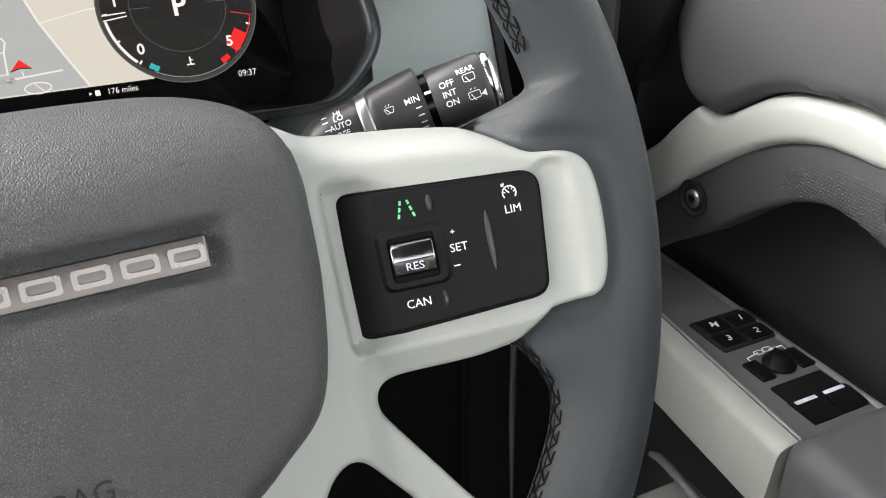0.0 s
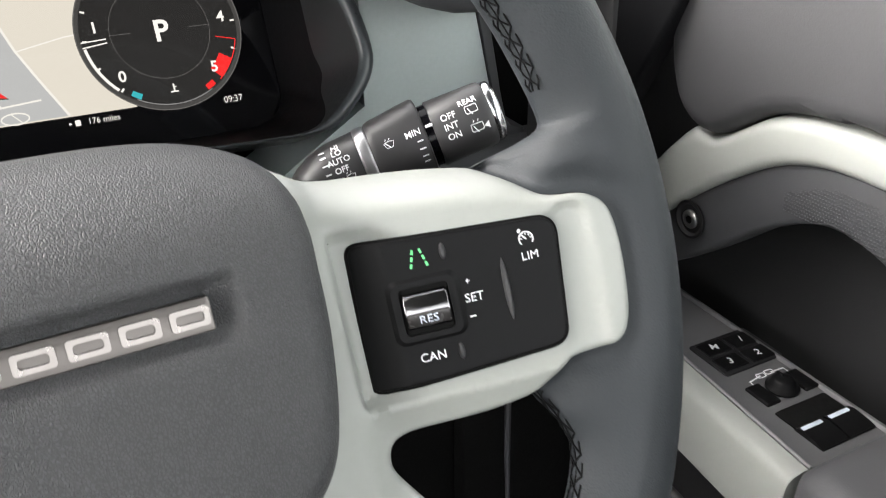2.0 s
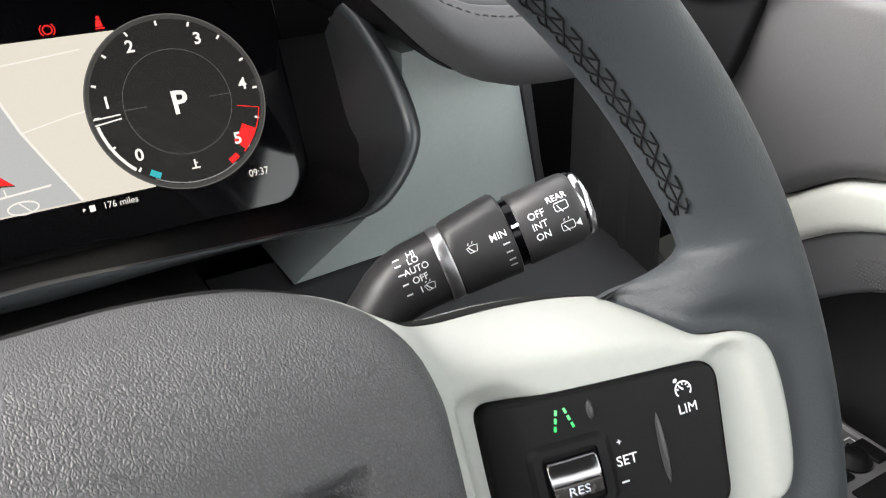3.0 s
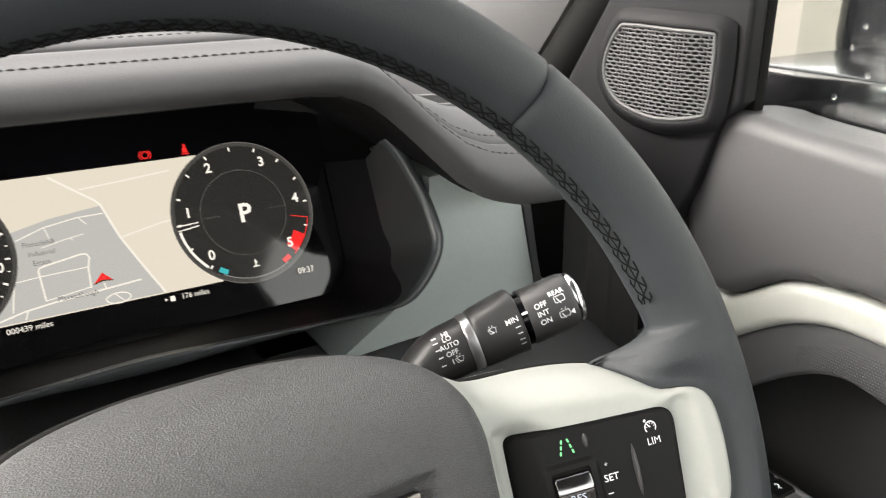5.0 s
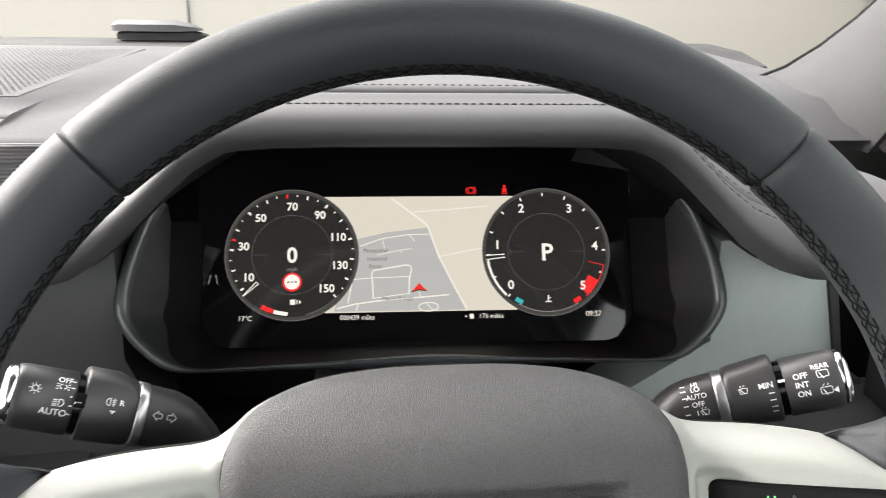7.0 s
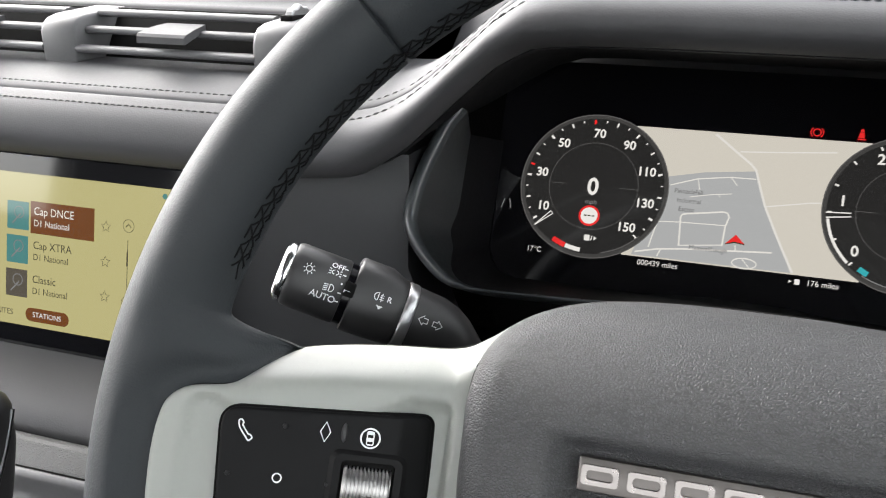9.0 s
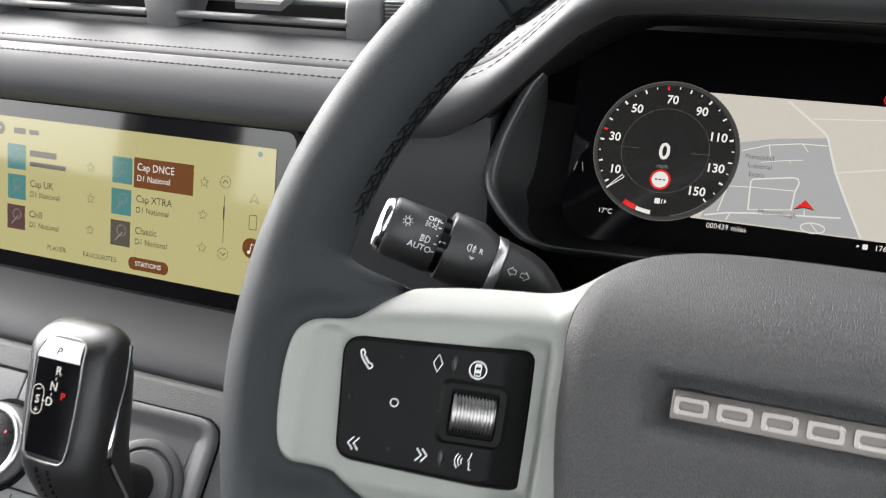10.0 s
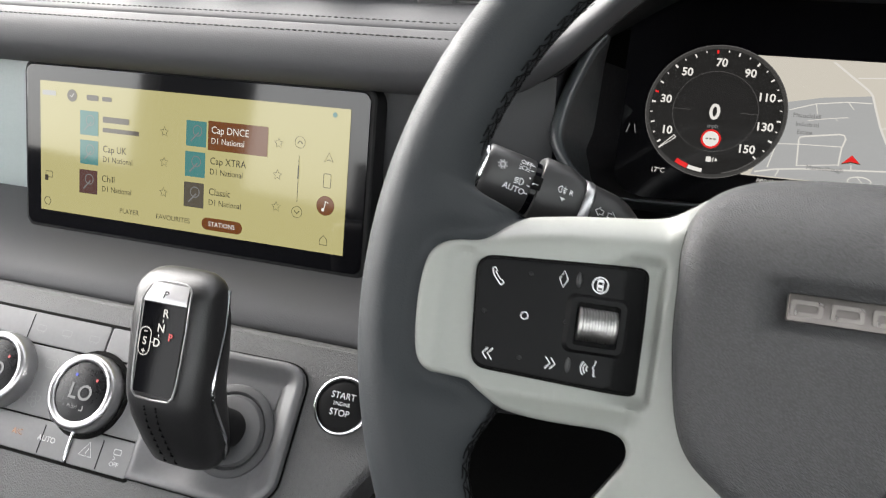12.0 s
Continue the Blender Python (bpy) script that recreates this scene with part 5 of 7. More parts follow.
PANEL = [(-0.42, 0.053), (0.150, 0.053), (0.146, 0.030), (0.138, 0.0), (0.120, -0.030), (0.098, -0.055), (0.080, -0.070), (0.060, -0.077), (-0.42, -0.077)]
part("panel", plate(PANEL, 0.03, None, 0.006, steps=4), console_grain, console, "dark grey console panel", smooth=20)


# ---------------------------------------------------------------- driver's door
DOOR = frame_at((0.36, 0, 0), (0, -1, 0), (0, 0, 1))   # local x to the rear, local y up, local z into the cabin
door = thing("driver_door", "open-plan dark driver's door trim with pale grey inserts and exposed screws", "car door", DOOR)
part("back_panel", box(1.30, 0.75, 0.03, 0.004, at=(0.45, 0.62, -0.075)), door_dark, door, "black inner door skin")
part("upper_pad", plate(smooth_loop([(-0.088, 1.02), (-0.075, 1.052), (-0.045, 1.0605), (0.05, 1.054), (0.60, 1.032), (0.60, 0.90), (0.10, 0.966), (0.0385, 0.9705), (0.0, 0.9645), (-0.0215, 0.9525), (-0.042, 0.9395), (-0.062, 0.941), (-0.078, 0.955), (-0.088, 0.985)], 4), 0.045, None, 0.012, steps=5), leather_dash_dimmed, door, "dark grey padded upper door trim", smooth=60)
part("arch_trim", plate(smooth_loop([(-0.14, 0.86), (-0.0954, 0.902), (-0.0833, 0.916), (-0.0627, 0.9375), (-0.0531, 0.9375), (-0.0459, 0.937), (-0.036, 0.941), (-0.0215, 0.951), (0.0, 0.963), (0.0385, 0.969), (0.0725, 0.967), (0.12, 0.9615), (0.2, 0.951), (0.35, 0.931), (0.5, 0.91), (0.5, 0.882), (0.35, 0.906), (0.2, 0.9285), (0.12, 0.9405), (0.079, 0.945), (0.0395, 0.9455), (0.0157, 0.9405), (-0.0008, 0.9335), (-0.0161, 0.924), (-0.0366, 0.909), (-0.0589, 0.8905), (-0.0834, 0.868), (-0.14, 0.82)], 3), 0.05, lambda x, y: -0.004, 0.007, steps=5), trim_paint, door, "pale grey painted arch trim", smooth=60)
part("arch_panel", plate(smooth_loop([(-0.14, 0.822), (-0.0834, 0.870), (-0.0589, 0.8925), (-0.0366, 0.911), (-0.0161, 0.9257), (-0.0008, 0.9355), (0.0157, 0.9425), (0.0395, 0.9475), (0.079, 0.947), (0.12, 0.9425), (0.2, 0.9305), (0.35, 0.908), (0.5, 0.884), (0.5, 0.80), (0.12, 0.895), (0.06, 0.912), (0.03, 0.911), (-0.004, 0.891), (-0.05, 0.852), (-0.09, 0.825), (-0.14, 0.785)], 3), 0.03, lambda x, y: -0.010, 0.004, steps=3), dark_plastic, door, "dark textured panel below the arch", smooth=60)

# armrest with switches
ARM = pose(0.345, -0.02, 0.81)
arm = new("armrest")
arm.empty_display_size = 0.02
arm.parent = door
arm.matrix_basis = DOOR.inverted() @ ARM
arm["label"] = "dark armrest with window and mirror switches, pale grey side"
def arm_edge(y):
    """Edge between the switch panel and the pale side."""
    return -0.0088 - 0.081 * (0.0506 - y)


part("top", loft([[(arm_edge(y) + 0.0016, y, -0.030), (arm_edge(y) + 0.0016, y, -0.0016), (arm_edge(y) + 0.0026, y, -0.0005), (0.0395, y, -0.0005), (0.0412, y, 0.0012), (0.0430, y, 0.0012), (0.0440, y, -0.0010), (0.0440, y, -0.030)] for y in (0.12, 0.06, 0.0, -0.075, -0.28)]), arm_plastic, arm, "dark grey switch panel", smooth=30)
part("edge_strip", loft([[(arm_edge(y) - 0.0006, y, -0.006), (arm_edge(y) - 0.0006, y, 0.0006), (arm_edge(y) + 0.0006, y, 0.0012), (arm_edge(y) + 0.0016, y, 0.0008), (arm_edge(y) + 0.0016, y, -0.006)] for y in (0.064, -0.073)]), dark_grey_key, arm, "slim grey strip beside the switch panel", smooth=40)
part("side_trim", loft([[(arm_edge(y) + dx, y, z) for dx, z in ((-0.0008, -0.001), (-0.0014, 0.0002), (-0.004, 0.0002), (-0.0110, -0.0012), (-0.0138, -0.0030), (-0.0154, -0.0062), (-0.0185, -0.0400), (-0.0150, -0.0480), (-0.002, -0.048))] for y in (0.062, 0.0, -0.073)]), trim_paint, arm, "pale grey painted armrest side", smooth=50)

# speaker in the corner of the door; local x runs to the rear, local y up, local z into the cabin
SPK = frame_at((0.338, 0.095, 1.085), (0.30, -0.95, 0.0), (0, 0, 1))
corner = thing("door_speaker", "silver mesh tweeter grille in a dark corner panel", "speaker", SPK)
SPK_LOOP = [(-0.0278, 0.0251), (0.0045, 0.0246), (0.0300, 0.0236), (0.0338, 0.0205), (0.0342, -0.0020), (0.0325, -0.0225), (0.0275, -0.0275), (0.0, -0.0319), (-0.0262, -0.0276), (-0.0390, -0.0187), (-0.0450, -0.0056), (-0.0420, 0.0100), (-0.0345, 0.0225)]
part("panel", plate([(-0.078, -0.020), (-0.036, 0.060), (-0.020, 0.09), (0.052, 0.09), (0.052, -0.018), (0.040, -0.03), (0.028, -0.075), (-0.0, -0.14), (-0.10, -0.14), (-0.10, -0.06)], 0.02, lambda x, y: -0.004, 0.004), corner_black, corner, "dark grey corner panel")
bowl = smooth_loop(SPK_LOOP, 3)


def spk_z(x, y):
    d = math.sqrt((x - 0.0095) ** 2 + 0.004 ** 2)
    return 0.0075 - 0.14 * d + 0.03 * (x - 0.0095)


ring_ccw = bowl if area2(bowl) > 0 else bowl[::-1]
bezel = [[(x, y, spk_z(x, y) + dz) for x, y in offset_loop(ring_ccw, -o)] for o, dz in ((0.0005, -0.004), (0.0010, 0.0004), (0.0024, 0.0012), (0.0050, 0.0006), (0.0085, -0.0024), (0.0110, -0.0050))]
part("bezel", loft(bezel, True, False), corner_black, corner, "black moulded bezel round the tweeter", smooth=60)
part("grille_back", plate(offset_loop(bowl[::-1] if area2(bowl) < 0 else bowl, 0.001), 0.004, lambda x, y: spk_z(x, y) - 0.0012, 0.0004), deep_black, corner, "black backing of the tweeter")
part("grille_frame", merge([tube([(x, y, spk_z(x, y)) for x, y in bowl + bowl[:1]], 0.0013, 8, False)]), mesh_grey, corner, "silver grille frame", smooth=60)
ccw = bowl if area2(bowl) > 0 else bowl[::-1]


def inside(x, y, loop):
    hit = False
    for (x0, y0), (x1, y1) in zip(loop, loop[1:] + loop[:1]):
        if (y0 > y) != (y1 > y) and x < (x1 - x0) * (y - y0) / (y1 - y0) + x0:
            hit = not hit
    return hit


web = []
for j in range(24):
    y = -0.0315 + j * 0.00245
    run = []
    x = -0.046
    while x < 0.036:
        if inside(x, y, ccw):
            run.append((x, y + 0.00025 * math.sin(x * 900 + j * math.pi), spk_z(x, y)))
        x += 0.0011
    if len(run) > 3:
        web.append(tube(run, 0.00066, 4))
    for i in range(16):
        x = -0.045 + i * 0.0052 + (0.0026 if j % 2 else 0)
        if inside(x, y, ccw) and inside(x, y + 0.00245, ccw):
            web.append(tube([(x, y, spk_z(x, y)), (x, y + 0.00245, spk_z(x, y))], 0.00066, 4))
part("mesh", merge(web), mesh_grey, corner, "silver woven speaker mesh", smooth=60)

# windscreen pillar: grey cloth face beside the glass, black seal, dark return
pillar = thing("windscreen_pillar", "grey cloth-covered windscreen pillar with a black seal", "pillar", kind="structure")
edge_a = [(0.300, 0.42, 1.085), (0.322, 0.41, 1.1035), (0.348, 0.40, 1.116), (0.371, 0.385, 1.136), (0.392, 0.37, 1.160), (0.425, 0.32, 1.22), (0.455, 0.20, 1.38), (0.470, 0.05, 1.60)]
edge_b = [(0.352, 0.26, 1.060), (0.360, 0.255, 1.076), (0.374, 0.25, 1.100), (0.388, 0.245, 1.125), (0.404, 0.24, 1.152), (0.432, 0.20, 1.215), (0.470, 0.08, 1.38), (0.485, -0.05, 1.60)]
strip = []
for a, b in zip(edge_a, edge_b):
    a, b = Vector(a), Vector(b)
    out = Vector((-0.75, -0.6, 0.2)).normalized()
    strip.append([a + Vector((0.03, 0.04, 0)), a, a.lerp(b, 0.06) + out * 0.008, a.lerp(b, 0.25) + out * 0.020, a.lerp(b, 0.5) + out * 0.026, a.lerp(b, 0.8) + out * 0.016, b, b + Vector((0.04, 0.03, 0))])
part("cloth_face", loft(strip, False, False), pillar_cloth, pillar, "grey woven pillar cloth", smooth=60)
part("glass_seal", tube([Vector(a) + Vector((-0.001, -0.004, 0)) for a in edge_a], 0.003, 8), deep_black, pillar, "black windscreen seal")
# seal drawn extra thick so its black also covers the pillar's shaded side
part("door_seal", tube([Vector(b) + Vector((0.020, -0.012, -0.004)) for b in edge_b], 0.019, 12), rubber, pillar, "black rubber door seal, widened over the shaded band", smooth=60)

# ---------------------------------------------------------------- cabin shell and outside
# roof out of view, sized to block the sky and bounce light
solid("roof_panel", box(1.60, 1.60, 0.04, at=(-0.30, -0.80, 1.62)), roof_grey, "unseen grey roof panel, set for the light in the cabin", "ceiling", "structure")
# added wall out of view; its height sets how much rear light enters
solid("rear_light_block", box(1.7, 0.05, 0.88, at=(-0.37, -1.95, 0.72)), dark_plastic, "unseen dark wall that cuts the light from behind", "wall", "structure")
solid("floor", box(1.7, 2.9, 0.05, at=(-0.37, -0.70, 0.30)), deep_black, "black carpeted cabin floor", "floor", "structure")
PIL, SILL = -0.88, 1.0
side = thing("passenger_side_shell", "dark passenger side of the cabin with a window opening", "wall", kind="structure")
part("door_pillar", box(0.05, 0.36, 0.62, at=(-1.22, PIL - 0.18, 1.31)), dark_plastic, side, "dark door pillar")
part("sill", box(0.05, 2.6, SILL - 0.3, at=(-1.22, -0.85, 0.3 + (SILL - 0.3) / 2)), dark_plastic, side, "dark door sill")
solid("driver_side", box(0.04, 2.75, 0.78, at=(0.46, -0.68, 0.66)), deep_black, "dark driver's side of the cabin", "wall", "structure")
solid("window_frame", merge([box(0.010, 0.012, 0.50, 0.003, at=(0.381, 0.0575, 1.28)), moved(box(0.008, 1.2, 0.010, 0.002), pose(0.409, -0.50, 1.042, -2.3, 0, 0))]), deep_black, "black door window frame", "window frame", "structure")
pane_mat = bpy.data.materials.new("wet_window_glass")
pane_mat.use_nodes = True
pn = pane_mat.node_tree
pn.nodes.remove(pn.nodes["Principled BSDF"])
clear, shine, both_ = pn.nodes.new("ShaderNodeBsdfTransparent"), pn.nodes.new("ShaderNodeBsdfGlossy"), pn.nodes.new("ShaderNodeMixShader")
clear.inputs["Color"].default_value = (0.93, 0.95, 0.94, 1)
shine.inputs["Roughness"].default_value = 0.03
both_.inputs[0].default_value = 0.07
pn.links.new(clear.outputs[0], both_.inputs[1])
pn.links.new(shine.outputs[0], both_.inputs[2])
pn.links.new(both_.outputs[0], pn.nodes["Material Output"].inputs["Surface"])
drop_mat = bpy.data.materials.new("rain_drop")
drop_mat.use_nodes = True
db = drop_mat.node_tree.nodes["Principled BSDF"]
db.inputs["Base Color"].default_value = (0.95, 0.97, 0.97, 1)
db.inputs["Roughness"].default_value = 0.03
db.inputs["IOR"].default_value = 1.33
db.inputs["Transmission Weight"].default_value = 1.0
side_window = thing("window_1", "wet driver's door window with scattered rain drops", "window", kind="structure")
pane = part("pane", box(0.004, 1.10, 0.56, at=(0.411, -0.498, 1.325)), pane_mat, side_window, "clear side glass", smooth=0)
pane.visible_shadow = False
rng = random.Random(11)
beads = []
for _ in range(110):
    y, z = rng.uniform(-0.24, 0.045), 1.056 + 0.20 * rng.random() ** 1.3
    r = rng.uniform(0.0008, 0.0021)
    bead = bmesh.new()
    bmesh.ops.create_icosphere(bead, subdivisions=2, radius=1, matrix=pose(0.4136, y, z) @ Matrix.Diagonal((r * 0.45, r, r * rng.uniform(1.0, 1.6), 1)))
    beads.append(bead)
tagged(part("rain_drops", merge(beads), drop_mat, side_window, "clear rain drops on the glass", smooth=60), kind="stuff")
mirror = new("door_mirror")
mirror.empty_display_size = 0.02
mirror.parent = door
mirror.matrix_basis = DOOR.inverted() @ pose(0.56, 0.095, 1.02)
mirror["label"] = "glossy black door mirror outside the window"
part("housing", moved(box(0.24, 0.11, 0.20, 0.035, 5), pose(0.13, 0.0, 0.128)), body_paint, mirror, "glossy black mirror housing", smooth=60)
part("mirror_glass", plate(rounded(0.20, 0.155, 0.025), 0.003, None, 0.001), mirror_glass, mirror, "mirror glass", m=pose(0.13, -0.0565, 0.128, 90, 0, 0))
part("mirror_foot", box(0.16, 0.150, 0.12, 0.006, 3, at=(-0.040, -0.046, -0.001)), body_paint, mirror, "glossy black mirror foot on the door", smooth=60)
hull = thing("car_body", "dark glossy car body ahead of the windscreen", "car body", kind="structure")
part("bonnet", box(1.7, 1.05, 0.04, 0.02, 3, at=(-0.37, 1.26, 1.02)), body_paint, hull, "dark painted bonnet")
part("front_wing", box(1.66, 1.0, 1.25, 0.05, 3, at=(-0.37, 1.27, 0.38)), body_paint, hull, "dark painted front end")
part("scuttle", loft([[(x, 0.70, 1.10), (x, 0.78, 1.1150), (x, 0.90, 1.1215), (x, 0.95, 1.03), (x, 0.70, 1.0)] for x in (-1.22, 0.48)]), black_plastic, hull, "black scuttle under the windscreen")
wiper = new("wiper")
wiper.parent = hull
wiper.matrix_basis = pose(-0.325, 0.86, 1.124)
wiper["label"] = "black windscreen wiper under a grey cover, resting on the scuttle"
part("blade", loft([[(x, y * k, z * k) for y, z in ((-0.012, -0.004), (-0.012, 0.006), (0.0, 0.011), (0.012, 0.006), (0.012, -0.004))] for x, k in ((-0.055, 0.6), (-0.04, 1.0), (0.045, 1.0), (0.068, 0.4))]), black_plastic, wiper, "black wiper arm", smooth=40)
part("cover", loft([[(x, y * k, 0.010 + z * k) for y, z in ((-0.016, -0.002), (-0.015, 0.007), (0.0, 0.013), (0.015, 0.007), (0.016, -0.002))] for x, k in ((-0.060, 0.75), (-0.052, 1.0), (0.025, 1.0), (0.050, 0.55), (0.060, 0.2))]), wiper_grey, wiper, "dark grey wiper cover", smooth=40)
solid("downpipe", tube([(-1.53, 6.84, 0.0), (-1.53, 6.84, 3.6)], 0.010, 10), grey_plastic, "dark vertical joint on the building wall", "pipe", smooth=60)
solid("front_bulkhead", box(1.7, 0.05, 0.85, at=(-0.37, 0.73, 0.66)), deep_black, "black front bulkhead under the windscreen", "wall", "structure")
ground = bmesh.new()
bmesh.ops.create_grid(ground, x_segments=4, y_segments=4, size=400)
solid("ground", ground, tarmac, "grey tarmac ground", "ground", "structure", m=pose(0, 0, -0.45), smooth=0)
solid("building_wall", box(40, 0.3, 4.6, at=(0, 7.0, 1.85)), cream_wall, "cream clad building wall ahead of the car", "building", "structure")
solid("side_building_wall", box(0.3, 11, 2.7, at=(4.5, 1.3, 0.9)), cream_wall_dimmed, "cream clad building wall beside the car, colour darkened against the sun", "building", "structure")


# ---------------------------------------------------------------- print on the stalks
def on_stalk(s, y, r=0.0142, length=0.1, side=1):
    """Pose on the driver's side of a stalk: s along it, y across it in metres (wrapped round the barrel)."""
    def height(v):
        s_ = min(0.995, abs(v) / r) ** 1.25
        return 0.925 * r * math.sqrt(1 - s_ * s_) ** 0.8
    v = r * math.sin(y / r)
    slope = (height(v + 0.0003) - height(v - 0.0003)) / 0.0006
    return frame_at((s * length * side, v, height(v) + 0.00025), (1, 0, 0), (0, 1, slope))


def stalk_word(st, side, length, s, y, text, size, r):
    letters(text, size, 0, 0, white_print, st, "lettering", 1.0, m=on_stalk(s, y, r, length, side), bold=0.00004)


def stalk_mark(st, side, length, s, y, bm, name, r, mat=None, label="white symbol"):
    part(name, bm, mat or white_print, st, label, smooth=0, m=on_stalk(s, y, r, length, side))


def wiper_icon(k=1.0):
    return merge([stroke([(-0.0020 * k, 0.0008 * k), (-0.0012 * k, -0.0012 * k), (0.0014 * k, -0.0012 * k), (0.0022 * k, 0.0010 * k), (0.0, 0.0014 * k)], 0.0003, 0, True), stroke([(-0.0014 * k, 0.0010 * k), (0.0004 * k, -0.0012 * k)], 0.0004), stroke([(-0.0012 * k, 0.0018 * k), (-0.0006 * k, 0.0024 * k)], 0.0003), stroke([(0.0004 * k, 0.0019 * k), (0.0009 * k, 0.0025 * k)], 0.0003)])


def rear_icon():
    return merge([stroke(rounded(0.0050, 0.0030, 0.0006, 3), 0.0003, 0, True), stroke([(0.0, -0.0022), (-0.0014, 0.0006)], 0.0004)])


R_ARM, R_BAR, R_CAP = 0.0134, 0.0150, 0.0137
for text, y in (("OFF", 0.0046), ("INT", 0.0005), ("ON", -0.0036)):
    stalk_word(st_r, 1, len_r, 0.800, y, text, 0.0027, R_CAP)
stalk_word(st_r, 1, len_r, 0.885, 0.0078, "REAR", 0.0024, R_CAP)
stalk_mark(st_r, 1, len_r, 0.890, 0.0042, rear_icon(), "rear_wiper_icon", R_CAP)
stalk_mark(st_r, 1, len_r, 0.890, -0.0036, merge([rear_icon(), stroke([(-0.0012, 0.0022), (-0.0006, 0.0030)], 0.0003), stroke([(0.0006, 0.0022), (0.0012, 0.0030)], 0.0003)]), "rear_washer_icon", R_CAP)
stalk_mark(st_r, 1, len_r, 0.926, -0.0042, flat([(-0.0011, 0), (0.0011, 0.0015), (0.0011, -0.0015)]), "pointer", R_CAP)
stalk_word(st_r, 1, len_r, 0.655, 0.0035, "MIN", 0.0027, R_BAR)
stalk_mark(st_r, 1, len_r, 0.722, 0.0042, box(0.0030, 0.0012, 0.0008, 0.0002), "index_bar", R_CAP)
for y in (-0.0002, -0.0034, -0.0066, -0.0092):
    stalk_mark(st_r, 1, len_r, 0.672, y, stroke([(-0.0013, 0), (0.0013, 0)], 0.0005), "scale_line", R_BAR)
stalk_mark(st_r, 1, len_r, 0.560, 0.0030, wiper_icon(1.0), "wiper_icon", R_BAR)
for text, y in (("HI", 0.0108), ("LO", 0.0080), ("AUTO", 0.0044), ("OFF", 0.0006)):
    stalk_word(st_r, 1, len_r, 0.365, y, text, 0.0025, R_ARM)
stalk_mark(st_r, 1, len_r, 0.385, -0.0034, wiper_icon(1.0), "wiper_icon", R_ARM)
stalk_word(st_r, 1, len_r, 0.355, -0.0034, "1", 0.0025, R_ARM)
for y in (0.0108, 0.0080, 0.0044, 0.0006, -0.0034):
    stalk_mark(st_r, 1, len_r, 0.312, y, stroke([(-0.0012, 0), (0.0012, 0)], 0.0005), "scale_line", R_ARM)

stalk_word(st_l, -1, len_l, 0.806, -0.0040, "AUTO", 0.0028, R_CAP)
stalk_word(st_l, -1, len_l, 0.785, 0.0104, "OFF", 0.0024, R_CAP)
for y in (0.0104, 0.0072, -0.0004, -0.0040):
    stalk_mark(st_l, -1, len_l, 0.748 if y < 0 else 0.752, y, stroke([(-0.0007, 0), (0.0007, 0)], 0.0005), "scale_line", R_CAP)
stalk_mark(st_l, -1, len_l, 0.890, 0.0048, merge([stroke(circle(0.0012, 14), 0.00035, 0, True)] + [stroke([polar2(0.0017, a), polar2(0.0024, a)], 0.00035) for a in range(0, 360, 45)]), "lamp_icon", R_CAP)
stalk_mark(st_l, -1, len_l, 0.790, 0.0072, merge([stroke(arc(0.0009, -90, 90, 6, 0.0004), 0.0003), stroke(arc(0.0009, 90, 270, 6, -0.0004), 0.0003)] + [stroke([(sx * 0.0017, y), (sx * 0.0027, y * 1.3)], 0.0003) for sx in (-1, 1) for y in (-0.0009, 0, 0.0009)]), "side_light_icon", R_CAP)
stalk_mark(st_l, -1, len_l, 0.795, 0.0003, merge([stroke([(0.0003, 0.0015)] + arc(0.0015, 90, -90, 8, 0.0006) + [(0.0003, -0.0015)], 0.00035, 0, True)] + [stroke([(-0.0004, y), (-0.0022, y - 0.0003)], 0.00035) for y in (-0.0012, -0.0004, 0.0004, 0.0012)]), "headlamp_icon", R_CAP)
stalk_mark(st_l, -1, len_l, 0.752, 0.0034, flat(circle(0.0004, 10)), "dot", R_CAP)
part("notch", box(0.0045, 0.0062, 0.0030, 0.0006), deep_black, st_l, "dark index notch", m=on_stalk(0.716, 0.0024, R_CAP - 0.0002, len_l, -1))
part("index_bar", box(0.0030, 0.0013, 0.0010, 0.0002), white_print, st_l, "white index bar", m=on_stalk(0.722, 0.0012, R_CAP + 0.0009, len_l, -1))
stalk_mark(st_l, -1, len_l, 0.590, 0.0040, merge([stroke(arc(0.0016, 90, 270, 8, -0.0012), 0.00035), stroke([(-0.0012, 0.0016), (-0.0012, -0.0016)], 0.00035)] + [stroke([(-0.0005, y), (0.0012, y)], 0.0003) for y in (-0.0009, 0, 0.0009)] + [stroke([(0.0004, -0.0018), (0.0001, 0), (0.0004, 0.0018)], 0.0003)]), "fog_icon", R_BAR)
stalk_word(st_l, -1, len_l, 0.555, 0.0040, "R", 0.0024, R_BAR)
stalk_mark(st_l, -1, len_l, 0.585, -0.0002, flat([(-0.0014, 0.0007), (0.0014, 0.0007), (0, -0.0008)]), "pointer", R_BAR)
for k, sx in ((0.395, -1), (0.345, 1)):
    stalk_mark(st_l, -1, len_l, k, 0.0012, stroke([(sx * 0.0026, 0), (sx * 0.0004, 0.0020), (sx * 0.0004, 0.0010), (sx * -0.0014, 0.0010), (sx * -0.0014, -0.0010), (sx * 0.0004, -0.0010), (sx * 0.0004, -0.0020)], 0.00042, 0, True), "turn_arrow", R_ARM, label="white turn arrow")

# ---------------------------------------------------------------- what the touchscreen shows
ZI = 0.0014


def on_screen(bm, mat, name, label=""):
    return part(name, bm, mat, info, label, smooth=0)


